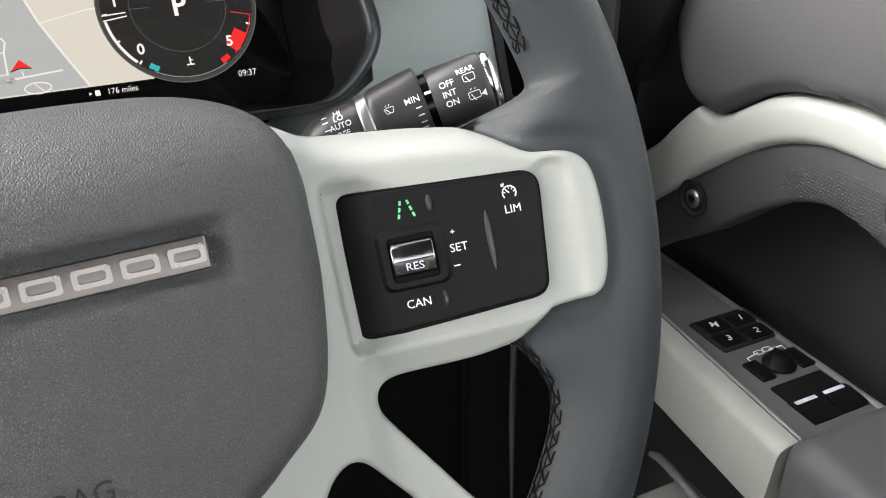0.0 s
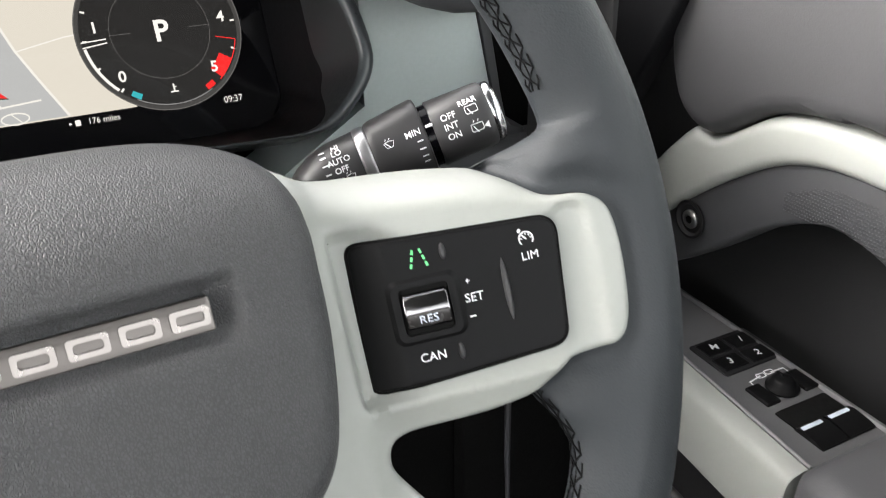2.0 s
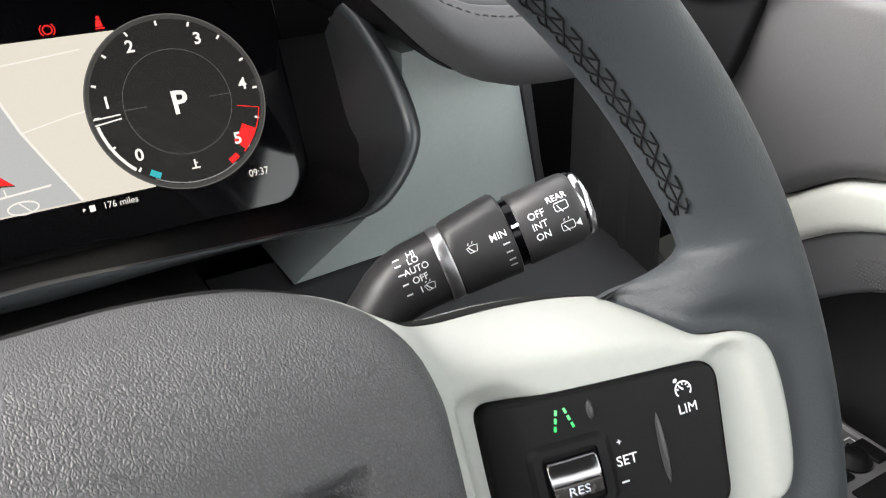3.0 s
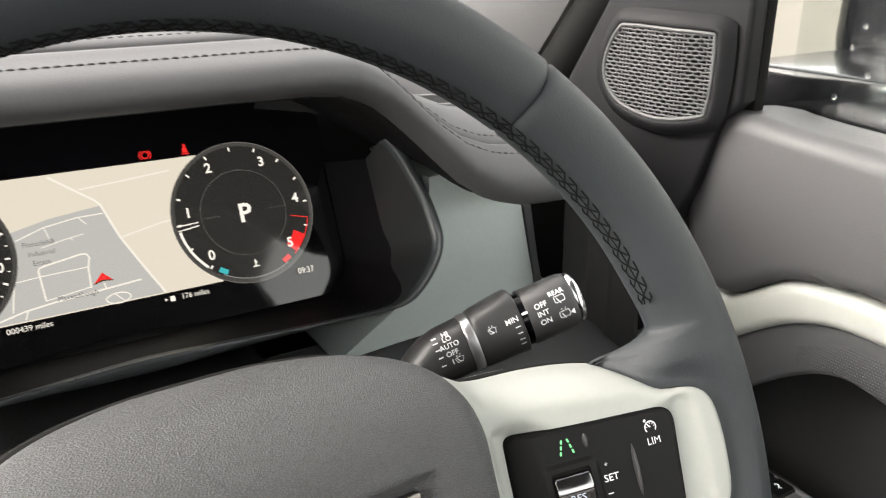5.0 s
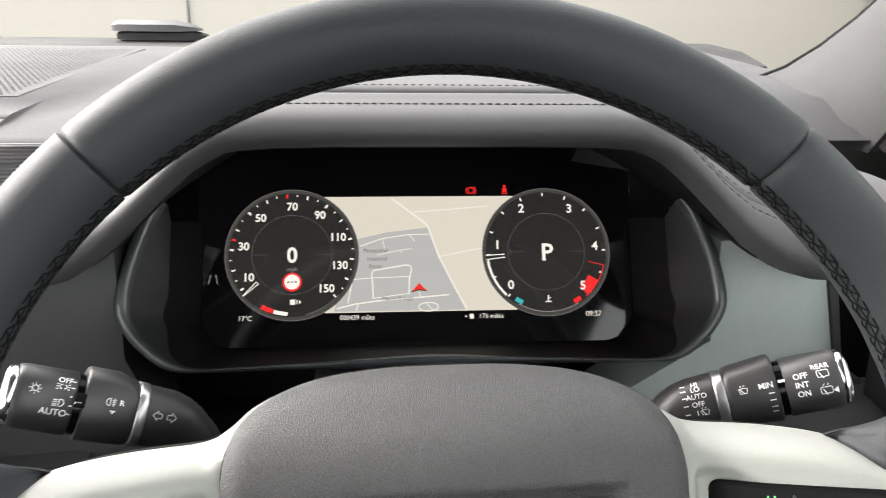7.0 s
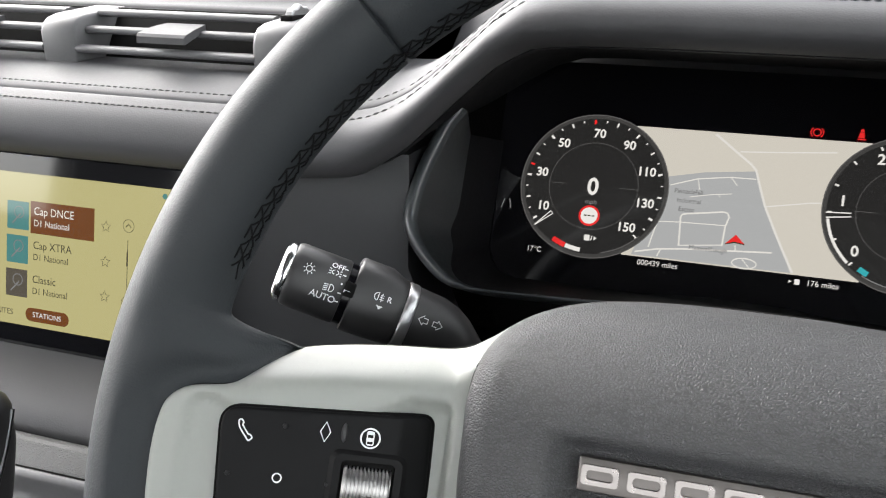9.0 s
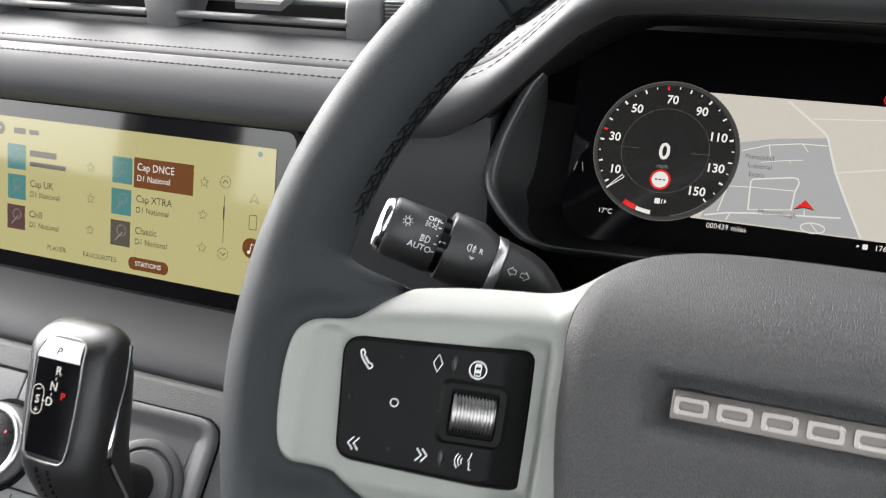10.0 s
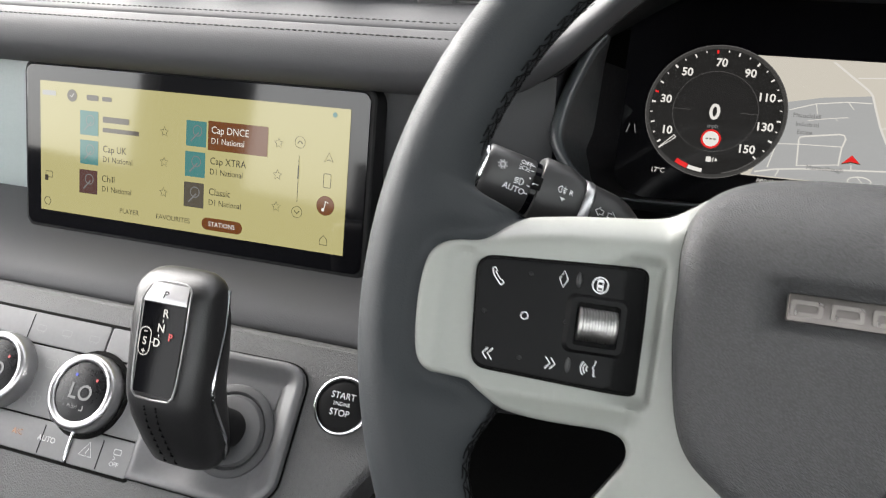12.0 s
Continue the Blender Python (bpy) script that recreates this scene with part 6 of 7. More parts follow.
def star(cx, cy, r):
    pts = []
    for k in range(10):
        a = radians(90 + 36 * k)
        rr = r if k % 2 == 0 else r * 0.45
        pts.append((cx + rr * math.cos(a), cy + rr * math.sin(a)))
    return stroke(pts, 0.0004, ZI, True)


on_screen(flat([(0.0188, 0.0107), (0.0632, 0.0107), (0.0632, 0.0295), (0.0188, 0.0295)], ZI), g_brown, "highlight", "brown selected row")
rows_ = ((-0.0768, 0.0192, g_tile_teal, "", "BARS"), (-0.0768, -0.0008, g_tile_teal, "Cap UK", "D1 National"), (-0.0775, -0.0212, g_tile_plum, "Chill", "D1 National"), (0.0098, 0.0202, g_tile_teal, "Cap DNCE", "D1 National"), (0.0094, 0.0002, g_tile_teal, "Cap XTRA", "D1 National"), (0.0090, -0.0200, g_tile_grey, "Classic", "D1 National"))
for k, (x, y, mat, first, second) in enumerate(rows_):
    on_screen(flat(rounded(0.0155, 0.0165, 0.0004, 2, x, y), ZI), mat, "station_tile", "small coloured station tile")
    on_screen(merge([stroke(circle(0.0034, 16, x + 0.001, y + 0.002), 0.0006, ZI + 0.0002, True), stroke([(x - 0.004, y - 0.005), (x + 0.002, y + 0.001)], 0.0009, ZI + 0.0002)]), g_grey, "tile_symbol")
    ink = g_white if k == 3 else g_ink
    tx = x + 0.0115
    if first:
        letters(first, 0.0048, tx, y + 0.0035, ink, info, "station_name", 0.92, "LEFT", ZI + 0.0002)
    else:
        on_screen(bars([rounded(0.022, 0.0040, 0.0006, 2, tx + 0.011, y + 0.0035)], ZI + 0.0002), g_tile_grey, "station_name_bar")
    if second == "BARS":
        on_screen(bars([rounded(0.030, 0.0030, 0.0005, 2, tx + 0.015, y - 0.0035)], ZI + 0.0002), g_tile_grey, "station_name_bar")
    else:
        letters(second, 0.0040, tx, y - 0.0035, ink, info, "station_name", 0.92, "LEFT", ZI + 0.0002)
    sx = -0.0150 if x < 0 else 0.0710
    on_screen(star(sx, y, 0.0034), g_ink, "favourite_star", "outlined star")
on_screen(flat(rounded(0.0310, 0.0082, 0.0040, 5, 0.0312, -0.0378), ZI), g_brown, "tab_pill", "brown selected tab")
letters("STATIONS", 0.0032, 0.0312, -0.0378, g_white, info, "tab_word", 1.0, z=ZI + 0.0002)
letters("FAVOURITES", 0.0035, -0.0071, -0.0381, g_ink, info, "tab_word", 1.0, z=ZI)
letters("PLAYER", 0.0035, -0.0428, -0.0381, g_ink, info, "tab_word", 1.0, z=ZI)
on_screen(stroke([(0.0858, -0.0150), (0.0858, 0.0140)], 0.0004, ZI), g_ink, "scroll_line")
on_screen(stroke([(0.0858, -0.0005), (0.0858, 0.0075)], 0.0010, ZI + 0.0002), g_ink, "scroll_thumb")
for y, d in ((0.0222, 1), (-0.0216, -1)):
    on_screen(merge([stroke(circle(0.0036, 20, 0.0860, y), 0.0003, ZI, True), stroke([(0.0842, y - d * 0.0008), (0.0860, y + d * 0.0010), (0.0878, y - d * 0.0008)], 0.0006, ZI)]), g_ink, "scroll_button")
on_screen(flat(circle(0.0062, 28, 0.1058, -0.0152), ZI), g_brown, "music_button", "round brown music button")
on_screen(merge([stroke([(0.1050, -0.0175), (0.1060, -0.0125), (0.1078, -0.0132)], 0.0006, ZI + 0.0002), flat(circle(0.0011, 12, 0.1043, -0.0178), ZI + 0.0002)]), g_white, "music_note")
on_screen(stroke([(0.1065, 0.0178), (0.1035, 0.0120), (0.1065, 0.0135), (0.1095, 0.0120)], 0.0004, ZI, True), g_ink, "navigation_icon")
on_screen(stroke(rounded(0.0050, 0.0086, 0.0008, 3, 0.1061, 0.0004), 0.0004, ZI, True), g_ink, "phone_icon")
on_screen(stroke([(0.1032, -0.0400), (0.1032, -0.0365), (0.1057, -0.0340), (0.1082, -0.0365), (0.1082, -0.0400)], 0.0004, ZI, True), g_ink, "home_icon")
on_screen(stroke(circle(0.0030, 6, -0.1134, -0.0386), 0.0005, ZI, True), g_ink, "settings_icon")
on_screen(merge([stroke(rounded(0.0060, 0.0042, 0.0006, 2, -0.1118, -0.0195), 0.0004, ZI, True), flat(rounded(0.0030, 0.0040, 0.0004, 2, -0.1140, -0.0220), ZI + 0.0001)]), g_ink, "car_park_icon")
on_screen(flat(circle(0.0042, 24, -0.0914, 0.0367), ZI), g_tile_grey, "check_button")
on_screen(stroke([(-0.0930, 0.0370), (-0.0918, 0.0356), (-0.0896, 0.0380)], 0.0006, ZI + 0.0002), g_white, "check_mark")
on_screen(bars([rounded(0.0100, 0.0038, 0.0008, 2, -0.0740, 0.0364), rounded(0.0080, 0.0030, 0.0006, 2, -0.0620, 0.0364)], ZI), g_tile_grey, "source_bar")
on_screen(bars([rounded(0.0120, 0.0034, 0.0006, 2, -0.1113, 0.0371)], ZI), g_land, "clock_bar")
on_screen(flat(circle(0.0016, 12, 0.1090, 0.0410), ZI), g_tile_teal, "status_dot")

# ---------------------------------------------------------------- centre console controls
for k, (cx, cy, w_, h_, name) in enumerate(((-0.118, 0.0268, 0.132, 0.0185, "key_strip"), (-0.118, -0.0040, 0.132, 0.0410, "control_field"), (-0.118, -0.0355, 0.132, 0.0200, "key_strip"), (-0.0300, -0.0355, 0.0420, 0.0200, "key_strip"), (-0.0300, -0.0040, 0.042, 0.0410, "control_field"), (-0.0300, 0.0268, 0.042, 0.0185, "key_strip"))):
    part(name, plate(rounded(w_, h_, 0.0015, 3, cx, cy), 0.003, lambda x, y: 0.0016, 0.0006), dark_grey_key, console, "dark grey key panel", smooth=20)
part("key_bed", plate(rounded(0.178, 0.0855, 0.002, 3, -0.0968, -0.0047), 0.003, lambda x, y: 0.0007, 0.0003), deep_black, console, "black bed between the keys")
for x in (-0.0725, -0.1105, -0.030):
    part("key_gap", box(0.0006, 0.0165, 0.0002, at=(x, -0.0362 if x > -0.1 else 0.0265, 0.0017)), deep_black, console)
part("chrome_divider", box(0.0022, 0.0165, 0.0016, 0.0005, at=(-0.0520, -0.0362, 0.002)), chrome, console, "chrome divider")


def climate_knob(cx, cy, text):
    k = new("climate_knob")
    k.parent = console
    k.matrix_basis = pose(cx, cy, 0.0016)
    k["label"] = "round climate knob with a silver ring and a black display"
    part("ring", disc_lathe([(0.0232, 0), (0.0230, 0.0070), (0.0224, 0.0094), (0.0212, 0.0108), (0.0196, 0.0112), (0.0178, 0.0104), (0.0172, 0.0094), (0.0172, 0.006)], 64), satin_band, k, "satin silver knob ring")
    part("face", disc_lathe([(0.0173, 0.004), (0.0173, 0.0094), (0.0168, 0.0096)], 48), knob_glass, k, "black glass knob face")
    letters(text, 0.0092, 0.0004, -0.0008, g_grey, k, "numeral", 1.0, z=0.0099, bold=0.0002)
    letters("PUSH", 0.0022, -0.002, -0.0092, g_grey, k, "lettering", z=0.0099)
    part("seat_icon", merge([stroke([(0.0052, -0.0076), (0.0056, -0.0102), (0.0032, -0.0104)], 0.0009, 0.0099)]), g_grey, k, smooth=0)
    part("cold_dot", flat(circle(0.0010, 10, -0.0062, 0.0090), 0.0099), g_blue, k, smooth=0)
    part("hot_dot", flat(circle(0.0010, 10, 0.0088, 0.0080), 0.0099), g_red, k, smooth=0)
    return k


climate_knob(-0.0500, -0.0050, "LO")
climate_knob(-0.1170, -0.0030, "LO")
letters("AUTO", 0.0034, -0.0687, -0.0356, grey_print, console, "lettering", z=0.0019)
letters("A/C", 0.0034, -0.0907, -0.0355, g_amber, console, "lettering", z=0.0019)
letters("OFF", 0.0026, -0.0188, -0.0395, grey_print, console, "lettering", z=0.0019)
part("slip_icon", merge([stroke(rounded(0.0050, 0.0030, 0.0008, 2, -0.0185, -0.0325), 0.0004, 0.0019, True), stroke([(-0.0205, -0.0350), (-0.0190, -0.0362), (-0.0205, -0.0372)], 0.0004, 0.0019)]), grey_print, console, smooth=0)
part("hill_icon", merge([stroke([(-0.0440, -0.0390), (-0.0385, -0.0310), (-0.0350, -0.0390)], 0.0005, 0.0019, True), stroke([(-0.0395, -0.0375), (-0.0380, -0.0345)], 0.0005, 0.0019)]), grey_print, console, smooth=0)
for cx in (-0.1019, -0.0822, -0.0612):
    part("demist_icon", merge([stroke(rounded(0.0070, 0.0036, 0.0008, 2, cx, 0.0268), 0.0003, 0.0019, True)] + [stroke([(cx + d, 0.0235), (cx + d + 0.0006, 0.0255)], 0.0003, 0.0019) for d in (-0.002, 0, 0.002)]), dim_print, console, smooth=0)
part("recirculate_icon", merge([stroke(rounded(0.0060, 0.0048, 0.0008, 2, -0.0858, 0.0068), 0.0004, 0.0019, True), stroke(arc(0.0045, -60, 60, 6, -0.0845, 0.0068), 0.0005, 0.0019)]), dim_print, console, smooth=0)
part("knob_collar", moved(disc_lathe([(0.0262, 0.0), (0.0262, 0.0006), (0.0236, 0.0010), (0.0236, 0.0)], 56), pose(-0.0500, -0.0050, 0.0016)), deep_black, console, "black gap round the knob")
part("fan_icon", merge([stroke(circle(0.0018, 10, -0.0880 + 0.003 * math.cos(a), -0.0154 + 0.003 * math.sin(a)), 0.0005, 0.0019, True) for a in (0.3, 1.87, 3.44, 5.01)]), dim_print, console, smooth=0)

TRAY = [(-0.0076, 0.0356), (0.0300, 0.0362), (0.0690, 0.0366), (0.0735, 0.0362), (0.0775, 0.0349), (0.0812, 0.0318), (0.0832, 0.0275), (0.0836, 0.0220), (0.0833, -0.0255), (0.0828, -0.0290), (0.0812, -0.0325), (0.0752, -0.0402), (0.0715, -0.0431), (0.0671, -0.0443), (0.0300, -0.0444), (-0.0076, -0.0444)]
tray_ccw = TRAY if area2(TRAY) > 0 else TRAY[::-1]
tray = loft([[(x, y, z) for x, y in offset_loop(tray_ccw, o)] for o, z in ((0.0, 0.0002), (0.0, 0.0042), (0.0006, 0.0049), (0.0030, 0.0052), (0.0045, 0.0048), (0.0060, 0.0038), (0.0105, 0.0014), (0.0120, 0.0008), (0.0140, 0.0006))])
part("shifter_tray", tray, tray_grey, console, "dark grey dished shifter tray", smooth=50)
part("tray_gap", loft([[(x, y, z) for x, y in offset_loop(tray_ccw, o)] for o, z in ((-0.0010, -0.003), (-0.0010, 0.0008), (0.0002, 0.0008))], True, False), deep_black, console, "dark joint round the tray")
part("socket_dish", moved(disc_lathe([(0.0258, -0.001), (0.0258, 0.0010), (0.0248, 0.0018), (0.0215, 0.0018), (0.0205, 0.0004), (0.0200, 0.0002)], 56), pose(0.0470, -0.0060, 0.0010)), dark_plastic, console, "dark dish round the lever's foot")
part("socket_ring", moved(disc_lathe([(0.0198, -0.001), (0.0198, 0.0014), (0.0185, 0.0030), (0.0130, 0.0036), (0.0110, 0.0030), (0.0060, 0.0030)], 56), pose(0.0470, -0.0060, 0.0012)), grey_plastic, console, "grey ring round the lever's foot")
start = new("start_button")
start.parent = console
start.matrix_basis = pose(0.1075, 0.0200, 0.0003)
start["label"] = "round black start stop button with a chrome ring"
part("ring", disc_lathe([(0.0160, 0), (0.0160, 0.0026), (0.0152, 0.0032), (0.0142, 0.0032), (0.0138, 0.0024), (0.0138, 0)], 48), chrome, start, "polished chrome ring")
part("cap", disc_lathe([(0.0137, 0.0), (0.0137, 0.0018), (0.0125, 0.0026), (0.006, 0.0024)], 40), black_soft, start, "black button cap")
letters("START", 0.0036, 0, 0.0052, white_print, start, "lettering", z=0.0027)
letters("ENGINE", 0.0020, 0, 0.0008, white_print, start, "lettering", z=0.0027)
letters("STOP", 0.0036, 0, -0.0040, white_print, start, "lettering", z=0.0027)
part("console_edge", tube([(-0.40, -0.0800, -0.004), (-0.10, -0.0760, -0.004), (0.02, -0.0790, -0.006), (0.12, -0.0900, -0.010)], 0.0035, 10), grille_metal, console, "satin silver strip under the console")

# gear selector
lever = thing("gear_selector", "stubby black leather gear selector with a lit gear display", "gear lever", pose(-0.3265, 0, 0))
# stations from the top down: front y, back y, z, half width
LEV = [(-0.0535, -0.0500, 0.9488, 0.006), (-0.0580, -0.0465, 0.9482, 0.0125), (-0.0625, -0.0435, 0.9466, 0.0172), (-0.0668, -0.0415, 0.9436, 0.0200), (-0.0705, -0.0404, 0.9395, 0.0214), (-0.0775, -0.0420, 0.9220, 0.0226), (-0.0850, -0.0470, 0.9030, 0.0226), (-0.0900, -0.0500, 0.8910, 0.0220), (-0.0912, -0.0515, 0.8850, 0.0216), (-0.0902, -0.0520, 0.8750, 0.0212), (-0.0842, -0.0520, 0.8560, 0.0205), (-0.0800, -0.0530, 0.8450, 0.0190), (-0.0765, -0.0550, 0.8415, 0.0165), (-0.0720, -0.0590, 0.8398, 0.0125)]
rings = []
for yf, yb, z, w_ in LEV:
    w_ *= 1.1
    z = z if z < 0.89 else 0.89 + (z - 0.89) * 0.93
    ring = []
    for k in range(32):
        a = 2 * math.pi * k / 32
        c, s = math.cos(a), math.sin(a)
        ring.append((w_ * math.copysign(abs(c) ** 0.72, c) - max(0.0, z - 0.885) * 0.05, (yf + yb) / 2 - (yb - yf) / 2 * -math.copysign(abs(s) ** 0.66, s), z + 0.35 * ((yf + yb) / 2 + (yb - yf) / 2 * math.copysign(abs(s) ** 0.6, s) - yf) * 0))
    rings.append(ring)
grip = part("grip", loft(rings), leather_black, lever, "black leather covered grip", smooth=60)


def lever_face(v):
    """Point on the lever's front at v metres below its top."""
    pts = [(-0.0640, 0.9423), (-0.0705, 0.9365), (-0.0775, 0.9198), (-0.0850, 0.9021), (-0.0910, 0.8890)]
    for a, b in zip(pts, pts[1:]):
        d = math.dist(a, b)
        if v <= d:
            return a[0] + (b[0] - a[0]) * v / d, a[1] + (b[1] - a[1]) * v / d, (b[0] - a[0]) / d, (b[1] - a[1]) / d
        v -= d
    return (*pts[-1], (b[0] - a[0]) / d, (b[1] - a[1]) / d)


def face_strip(v0, v1, w0, w1, lift, n=10):
    rows = []
    for k in range(n + 1):
        t = k / n
        y, z, dy, dz = lever_face(v0 + (v1 - v0) * t)
        hw = w0 + (w1 - w0) * t
        ny, nz = dz, -dy
        rows.append([(x, y + lift * ny * (1 - 0.25 * (x / 0.017) ** 2), z + lift * nz * (1 - 0.25 * (x / 0.017) ** 2)) for x in (-hw, -hw * 0.6, -hw * 0.2, hw * 0.2, hw * 0.6, hw)])
    return loft(rows, False, False)


part("insert", face_strip(0.011, 0.0560, 0.0126, 0.0116, 0.0014), piano, lever, "glossy black display insert", smooth=60)
part("park_button", face_strip(0.001, 0.0104, 0.0104, 0.0126, 0.0020), satin_band, lever, "silver park button", smooth=60)
for sx in (-1, 1):
    part("insert_rim", tube([(sx * w_, lever_face(v)[0] - 0.0010, lever_face(v)[1] + 0.0006) for v, w_ in ((-0.0008, 0.0), (-0.0006, 0.0070), (0.0005, 0.0100), (0.003, 0.0122), (0.010, 0.0139), (0.02, 0.0140), (0.035, 0.0137), (0.05, 0.0130), (0.056, 0.0120), (0.0585, 0.0095), (0.0590, 0.0))], 0.0006, 8), brushed_light, lever, "satin metal rim round the insert")
    seam = smooth_loop([(-0.0916, 0.8868), (-0.0915, 0.8830), (-0.0906, 0.8750), (-0.0876, 0.8655), (-0.0846, 0.8560), (-0.0806, 0.8452)], 4, False)
    for i in range(0, len(seam) - 1, 2):
        part("front_stitch", tube([(sx * 0.0034 - 0.001, seam[i][0] + 0.0003, seam[i][1]), (sx * 0.0034 - 0.001, (seam[i][0] + seam[i + 1][0]) / 2 - 0.0005, (seam[i][1] + seam[i + 1][1]) / 2), (sx * 0.0034 - 0.001, seam[i + 1][0] + 0.0003, seam[i + 1][1])], 0.0005, 6), thread, lever)
for sx in (1, -1):
    part("side_strip", tube(smooth_loop([(sx * 0.0220 - 0.0024, -0.0470, 0.9350), (sx * 0.0242 - 0.0016, -0.0570, 0.9190), (sx * 0.0248 - 0.0008, -0.0690, 0.9010), (sx * 0.0240, -0.0745, 0.8890), (sx * 0.0236, -0.0720, 0.8760), (sx * 0.0228, -0.0660, 0.8580), (sx * 0.0205, -0.0660, 0.8450)], 3, False), 0.0013, 8), chrome, lever, "slim chrome side strip")


def lever_word(text, v, x, size, mat, off=0.0019):
    y, z, dy, dz = lever_face(v)
    letters(text, size, 0, 0, mat, lever, "gear_letter", m=frame_at((x, y - off, z + off * 0.4), (1, 0, 0), (0, -dy, -dz)), bold=0.0001)


lever_word("P", 0.0062, 0.0, 0.0040, deep_black, 0.0030)
lever_word("R", 0.0155, 0.0015, 0.0042, g_white)
lever_word("N", 0.0230, 0.0000, 0.0042, g_white)
lever_word("D", 0.0305, -0.0015, 0.0042, g_white)
lever_word("S", 0.0305, -0.0085, 0.0040, g_white)
for bm, v, x in ((stroke(rounded(0.0066, 0.0140, 0.0033, 6), 0.0005, 0, True), 0.0305, -0.0085), (stroke([(-0.0012, 0), (0.0012, 0)], 0.0005), 0.0256, -0.0085), (merge([stroke([(-0.0012, 0), (0.0012, 0)], 0.0005), stroke([(0, -0.0012), (0, 0.0012)], 0.0005)]), 0.0354, -0.0085), (stroke([(-0.0011, 0), (0.0011, 0)], 0.0005), 0.0305, -0.0045), (stroke([(0, -0.0007), (0, 0.0007)], 0.0005), 0.0193, 0.0007), (stroke([(0, -0.0007), (0, 0.0007)], 0.0005), 0.0268, -0.0008)):
    y, z, dy, dz = lever_face(v)
    part("gate_mark", bm, g_white, lever, "lit white gate line", smooth=0, m=frame_at((x, y - 0.0019, z + 0.0008), (1, 0, 0), (0, -dy, -dz)))
lever_word("P", 0.0268, 0.0060, 0.0036, g_red)
part("neck", tube([(0.000, -0.072, 0.8680), (0.006, -0.062, 0.8620), (0.011, -0.0535, 0.8560), (0.0130, -0.0475, 0.8500)], [0.0112, 0.0108, 0.0105, 0.0108], 28), black_plastic, lever, "black lever neck", smooth=60)

# ---------------------------------------------------------------- door details
for y, z in ((0.0545, 0.8785), (-0.0885, 0.928)):
    sc = new("screw")
    sc.parent = door
    sc.matrix_basis = pose(-y, z, -0.0085)
    sc["label"] = "exposed silver screw in a dark round cup"
    part("cup", disc_lathe([(0.0120, 0.0), (0.0125, 0.0016), (0.0110, 0.0020), (0.0095, 0.0008), (0.0085, -0.002)], 32), black_plastic, sc)
    part("head", disc_lathe([(0.0062, -0.002), (0.0062, 0.0012), (0.0050, 0.0022), (0.0032, 0.0024), (0.0030, 0.0008)], 28), steel, sc, "silver screw head")
    part("drive", flat(circle(0.0028, 6), 0.0018), deep_black, sc, smooth=0)
texture_bumps = []
for i in range(70):
    for j in range(26):
        lx, ly = 0.010 + i * 0.0019 + (0.00095 if j % 2 else 0), 0.888 + j * 0.0019
        mid = lerp_table([(0.0, 0.914), (0.045, 0.927), (0.10, 0.918), (0.15, 0.908)], lx)
        if abs(ly - mid) < lerp_table([(0.0, 0.004), (0.03, 0.010), (0.15, 0.016)], lx):
            texture_bumps.append([(lx + 0.0006, ly, -0.0098), (lx, ly + 0.0006, -0.0098), (lx - 0.0006, ly, -0.0098), (lx, ly - 0.0006, -0.0098), (lx, ly, -0.0093)])
bm = bmesh.new()
for p in texture_bumps:
    v = [bm.verts.new(q) for q in p]
    for a in range(4):
        bm.faces.new((v[a], v[(a + 1) % 4], v[4]))
tagged(part("grip_texture", bm, dark_plastic, door, "fine diamond grip texture", smooth=0), kind="stuff")

for cx, cy, text in ((0.0130, 0.0290, "M"), (0.0340, 0.0280, "1"), (0.0115, 0.0135, "3"), (0.0330, 0.0125, "2")):
    k = part("memory_button", plate(rounded(0.0192, 0.0132, 0.001), 0.004, None, 0.0009), black_soft, arm, "black memory button", m=pose(cx, cy + 0.0, 0.0012))
    letters(text, 0.0055, 0, 0, white_print, k, "lettering", z=0.0003, turn=-20, bold=0.0001)
part("button_frame", plate(rounded(0.0465, 0.0335, 0.002, 3, 0.0228, 0.0208), 0.003, None, 0.0006), black_plastic, arm, m=pose(0, 0, 0.0006))
part("mirror_knob", merge([disc_lathe([(0.0098, 0.0), (0.0098, 0.0012), (0.0080, 0.0026), (0.0066, 0.0058), (0.0052, 0.0070), (0.002, 0.0074)], 32), box(0.0016, 0.0050, 0.0020, 0.0005, at=(0.0005, 0.0035, 0.0074))]), black_soft, arm, "black mirror adjuster knob", m=pose(0.0205, -0.0185, 0))
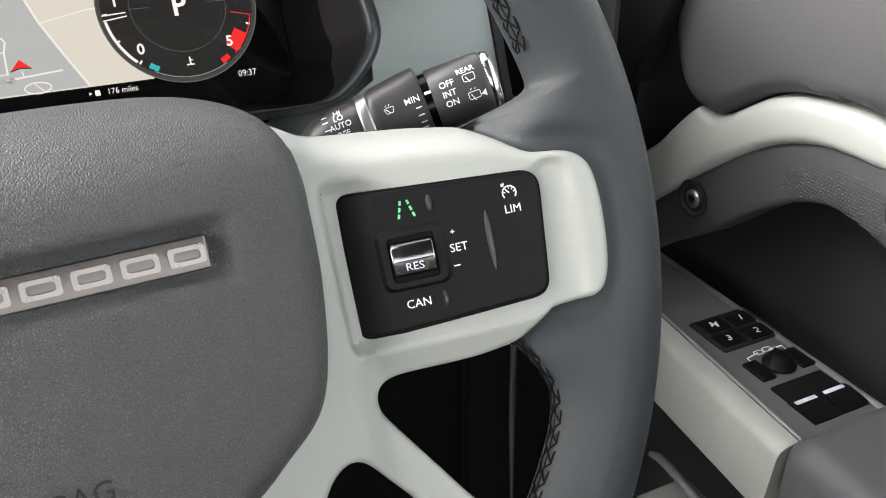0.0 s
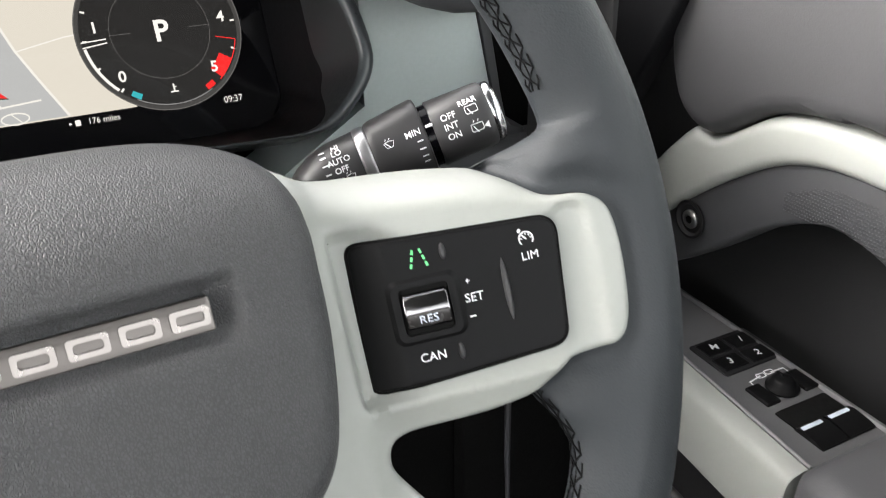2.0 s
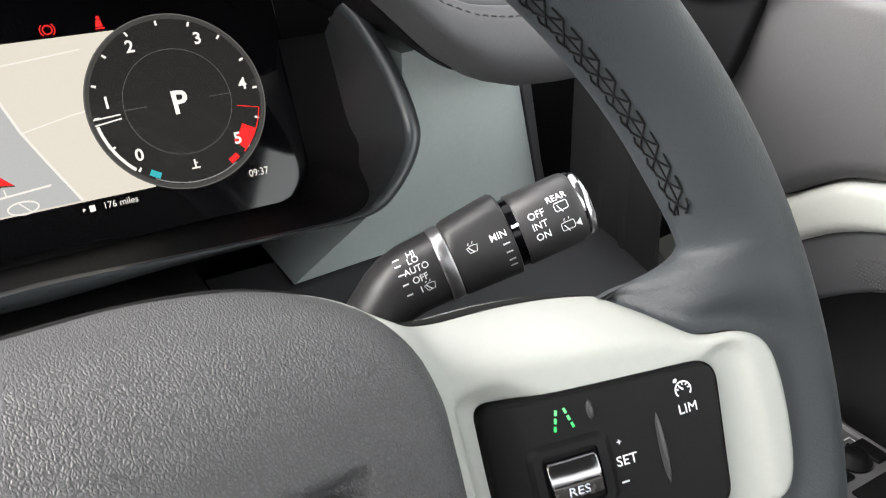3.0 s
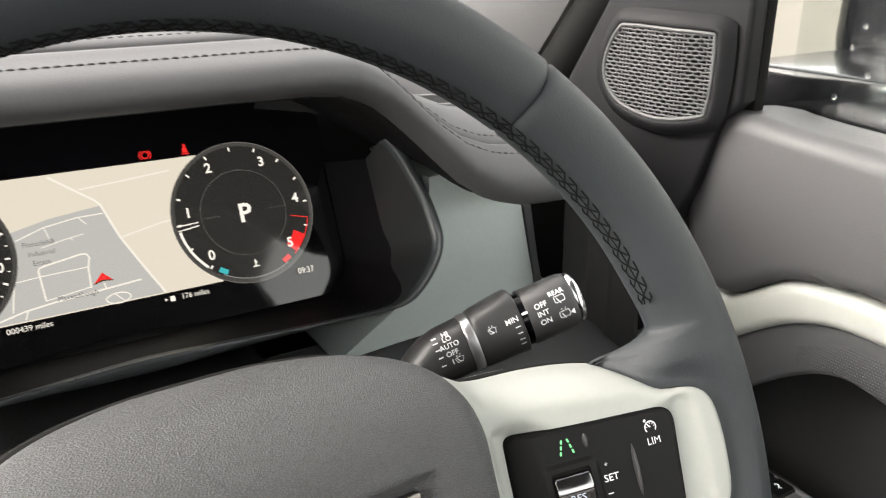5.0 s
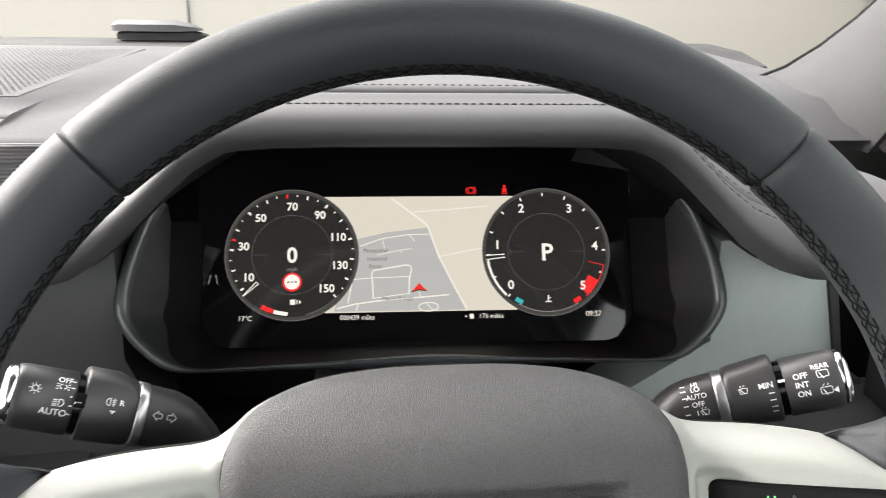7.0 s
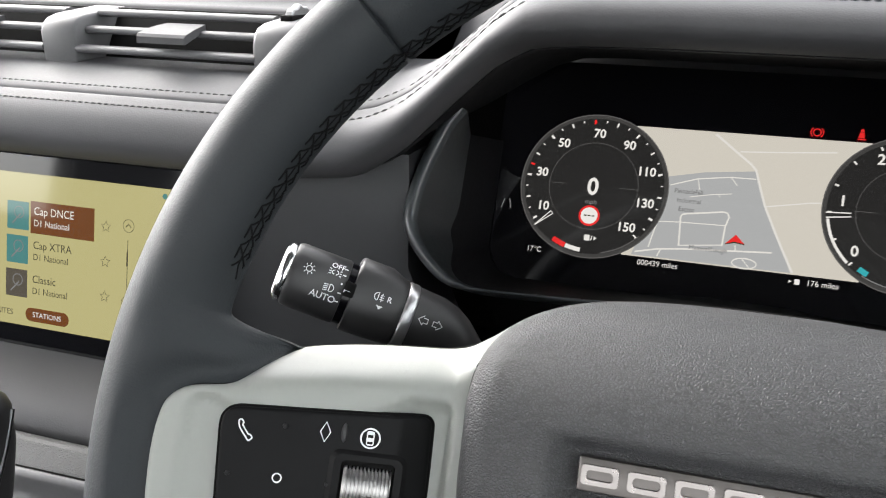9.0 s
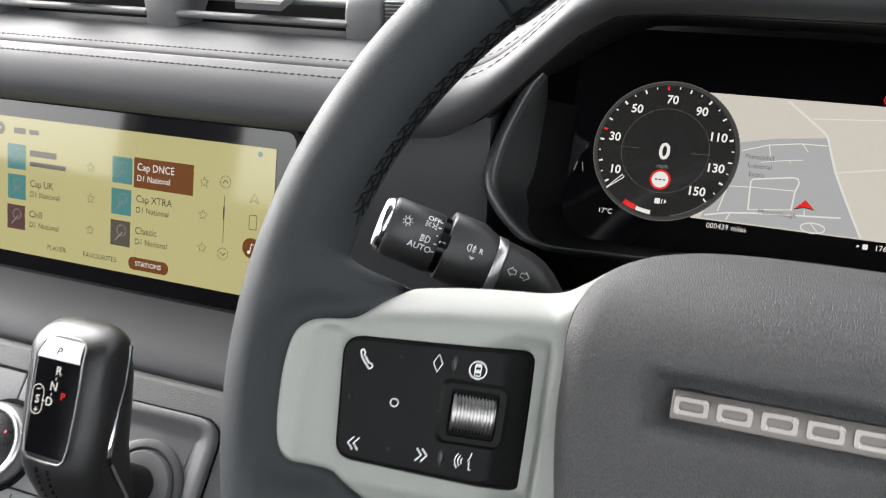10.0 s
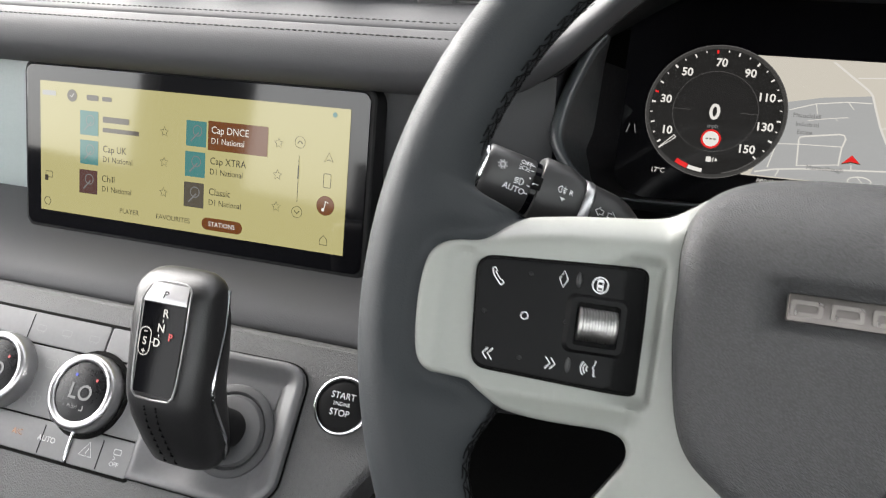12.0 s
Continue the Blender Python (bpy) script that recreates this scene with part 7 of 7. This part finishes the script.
for cx in (0.0052, 0.0358):
    part("mirror_button", plate(rounded(0.0105, 0.0180, 0.001), 0.004, None, 0.0009), black_soft, arm, "black mirror button", m=pose(cx, -0.0185, 0.0012))
part("mirror_icon", merge([stroke([(-0.014, -0.004), (-0.014, 0.0), (-0.004, 0.002)], 0.0011), stroke([(0.014, -0.002), (0.014, 0.002), (0.004, 0.002)], 0.0011), stroke(rounded(0.006, 0.0034, 0.001, 3, -0.0035, 0.0020), 0.0008, 0, True), stroke(rounded(0.006, 0.0034, 0.001, 3, 0.0035, 0.0028), 0.0008, 0, True)]), white_print, arm, "white mirror symbol", smooth=0, m=pose(0.0210, -0.0072, 0.0006, 0, 0, -2))
part("switch_well", box(0.0400, 0.0345, 0.010, 0.002, at=(0.0185, -0.0497, -0.0042)), deep_black, arm, "dark well round the window switches")
for cx in (0.0078, 0.0288):
    w_ = part("window_switch", loft([[(cx - 0.0098, y, -0.006), (cx + 0.0098, y, -0.006), (cx + 0.0098, y, z), (cx - 0.0098, y, z)] for y, z in ((-0.0470, -0.0010), (-0.0490, 0.0016), (-0.0530, 0.0028), (-0.0640, 0.0014), (-0.0670, 0.0006))]), black_soft, arm, "black window switch", smooth=30)
    part("window_mark", box(0.0150, 0.0026, 0.0006, 0.0002, at=(cx - 0.0015, -0.0518, 0.0028)), pale_switch, w_, "pale switch marking")
rest = part("elbow_pad", box(0.085, 0.40, 0.05, 0.014, 5, at=(0.004, -0.275, -0.012)), leather_dash, arm, "dark grey padded elbow rest", smooth=60)
pocket = thing("door_pocket", "door pocket with a pale grey liner and a silver-edged lip", "door pocket", pose(0.335, 0.0, 0.68))
part("liner", box(0.046, 0.32, 0.012, 0.005, 3, at=(-0.004, -0.154, 0.002)), trim_paint, pocket, "pale grey pocket liner")
part("lip", tube([(0.007, 0.030, 0.011), (0.0055, 0.020, 0.017), (0.004, 0.005, 0.019), (0.003, -0.015, 0.018), (0.001, -0.06, 0.016)], [0.0022, 0.0034, 0.0036, 0.0036, 0.0034], 14), grille_metal, pocket, "silver pocket lip", smooth=60)
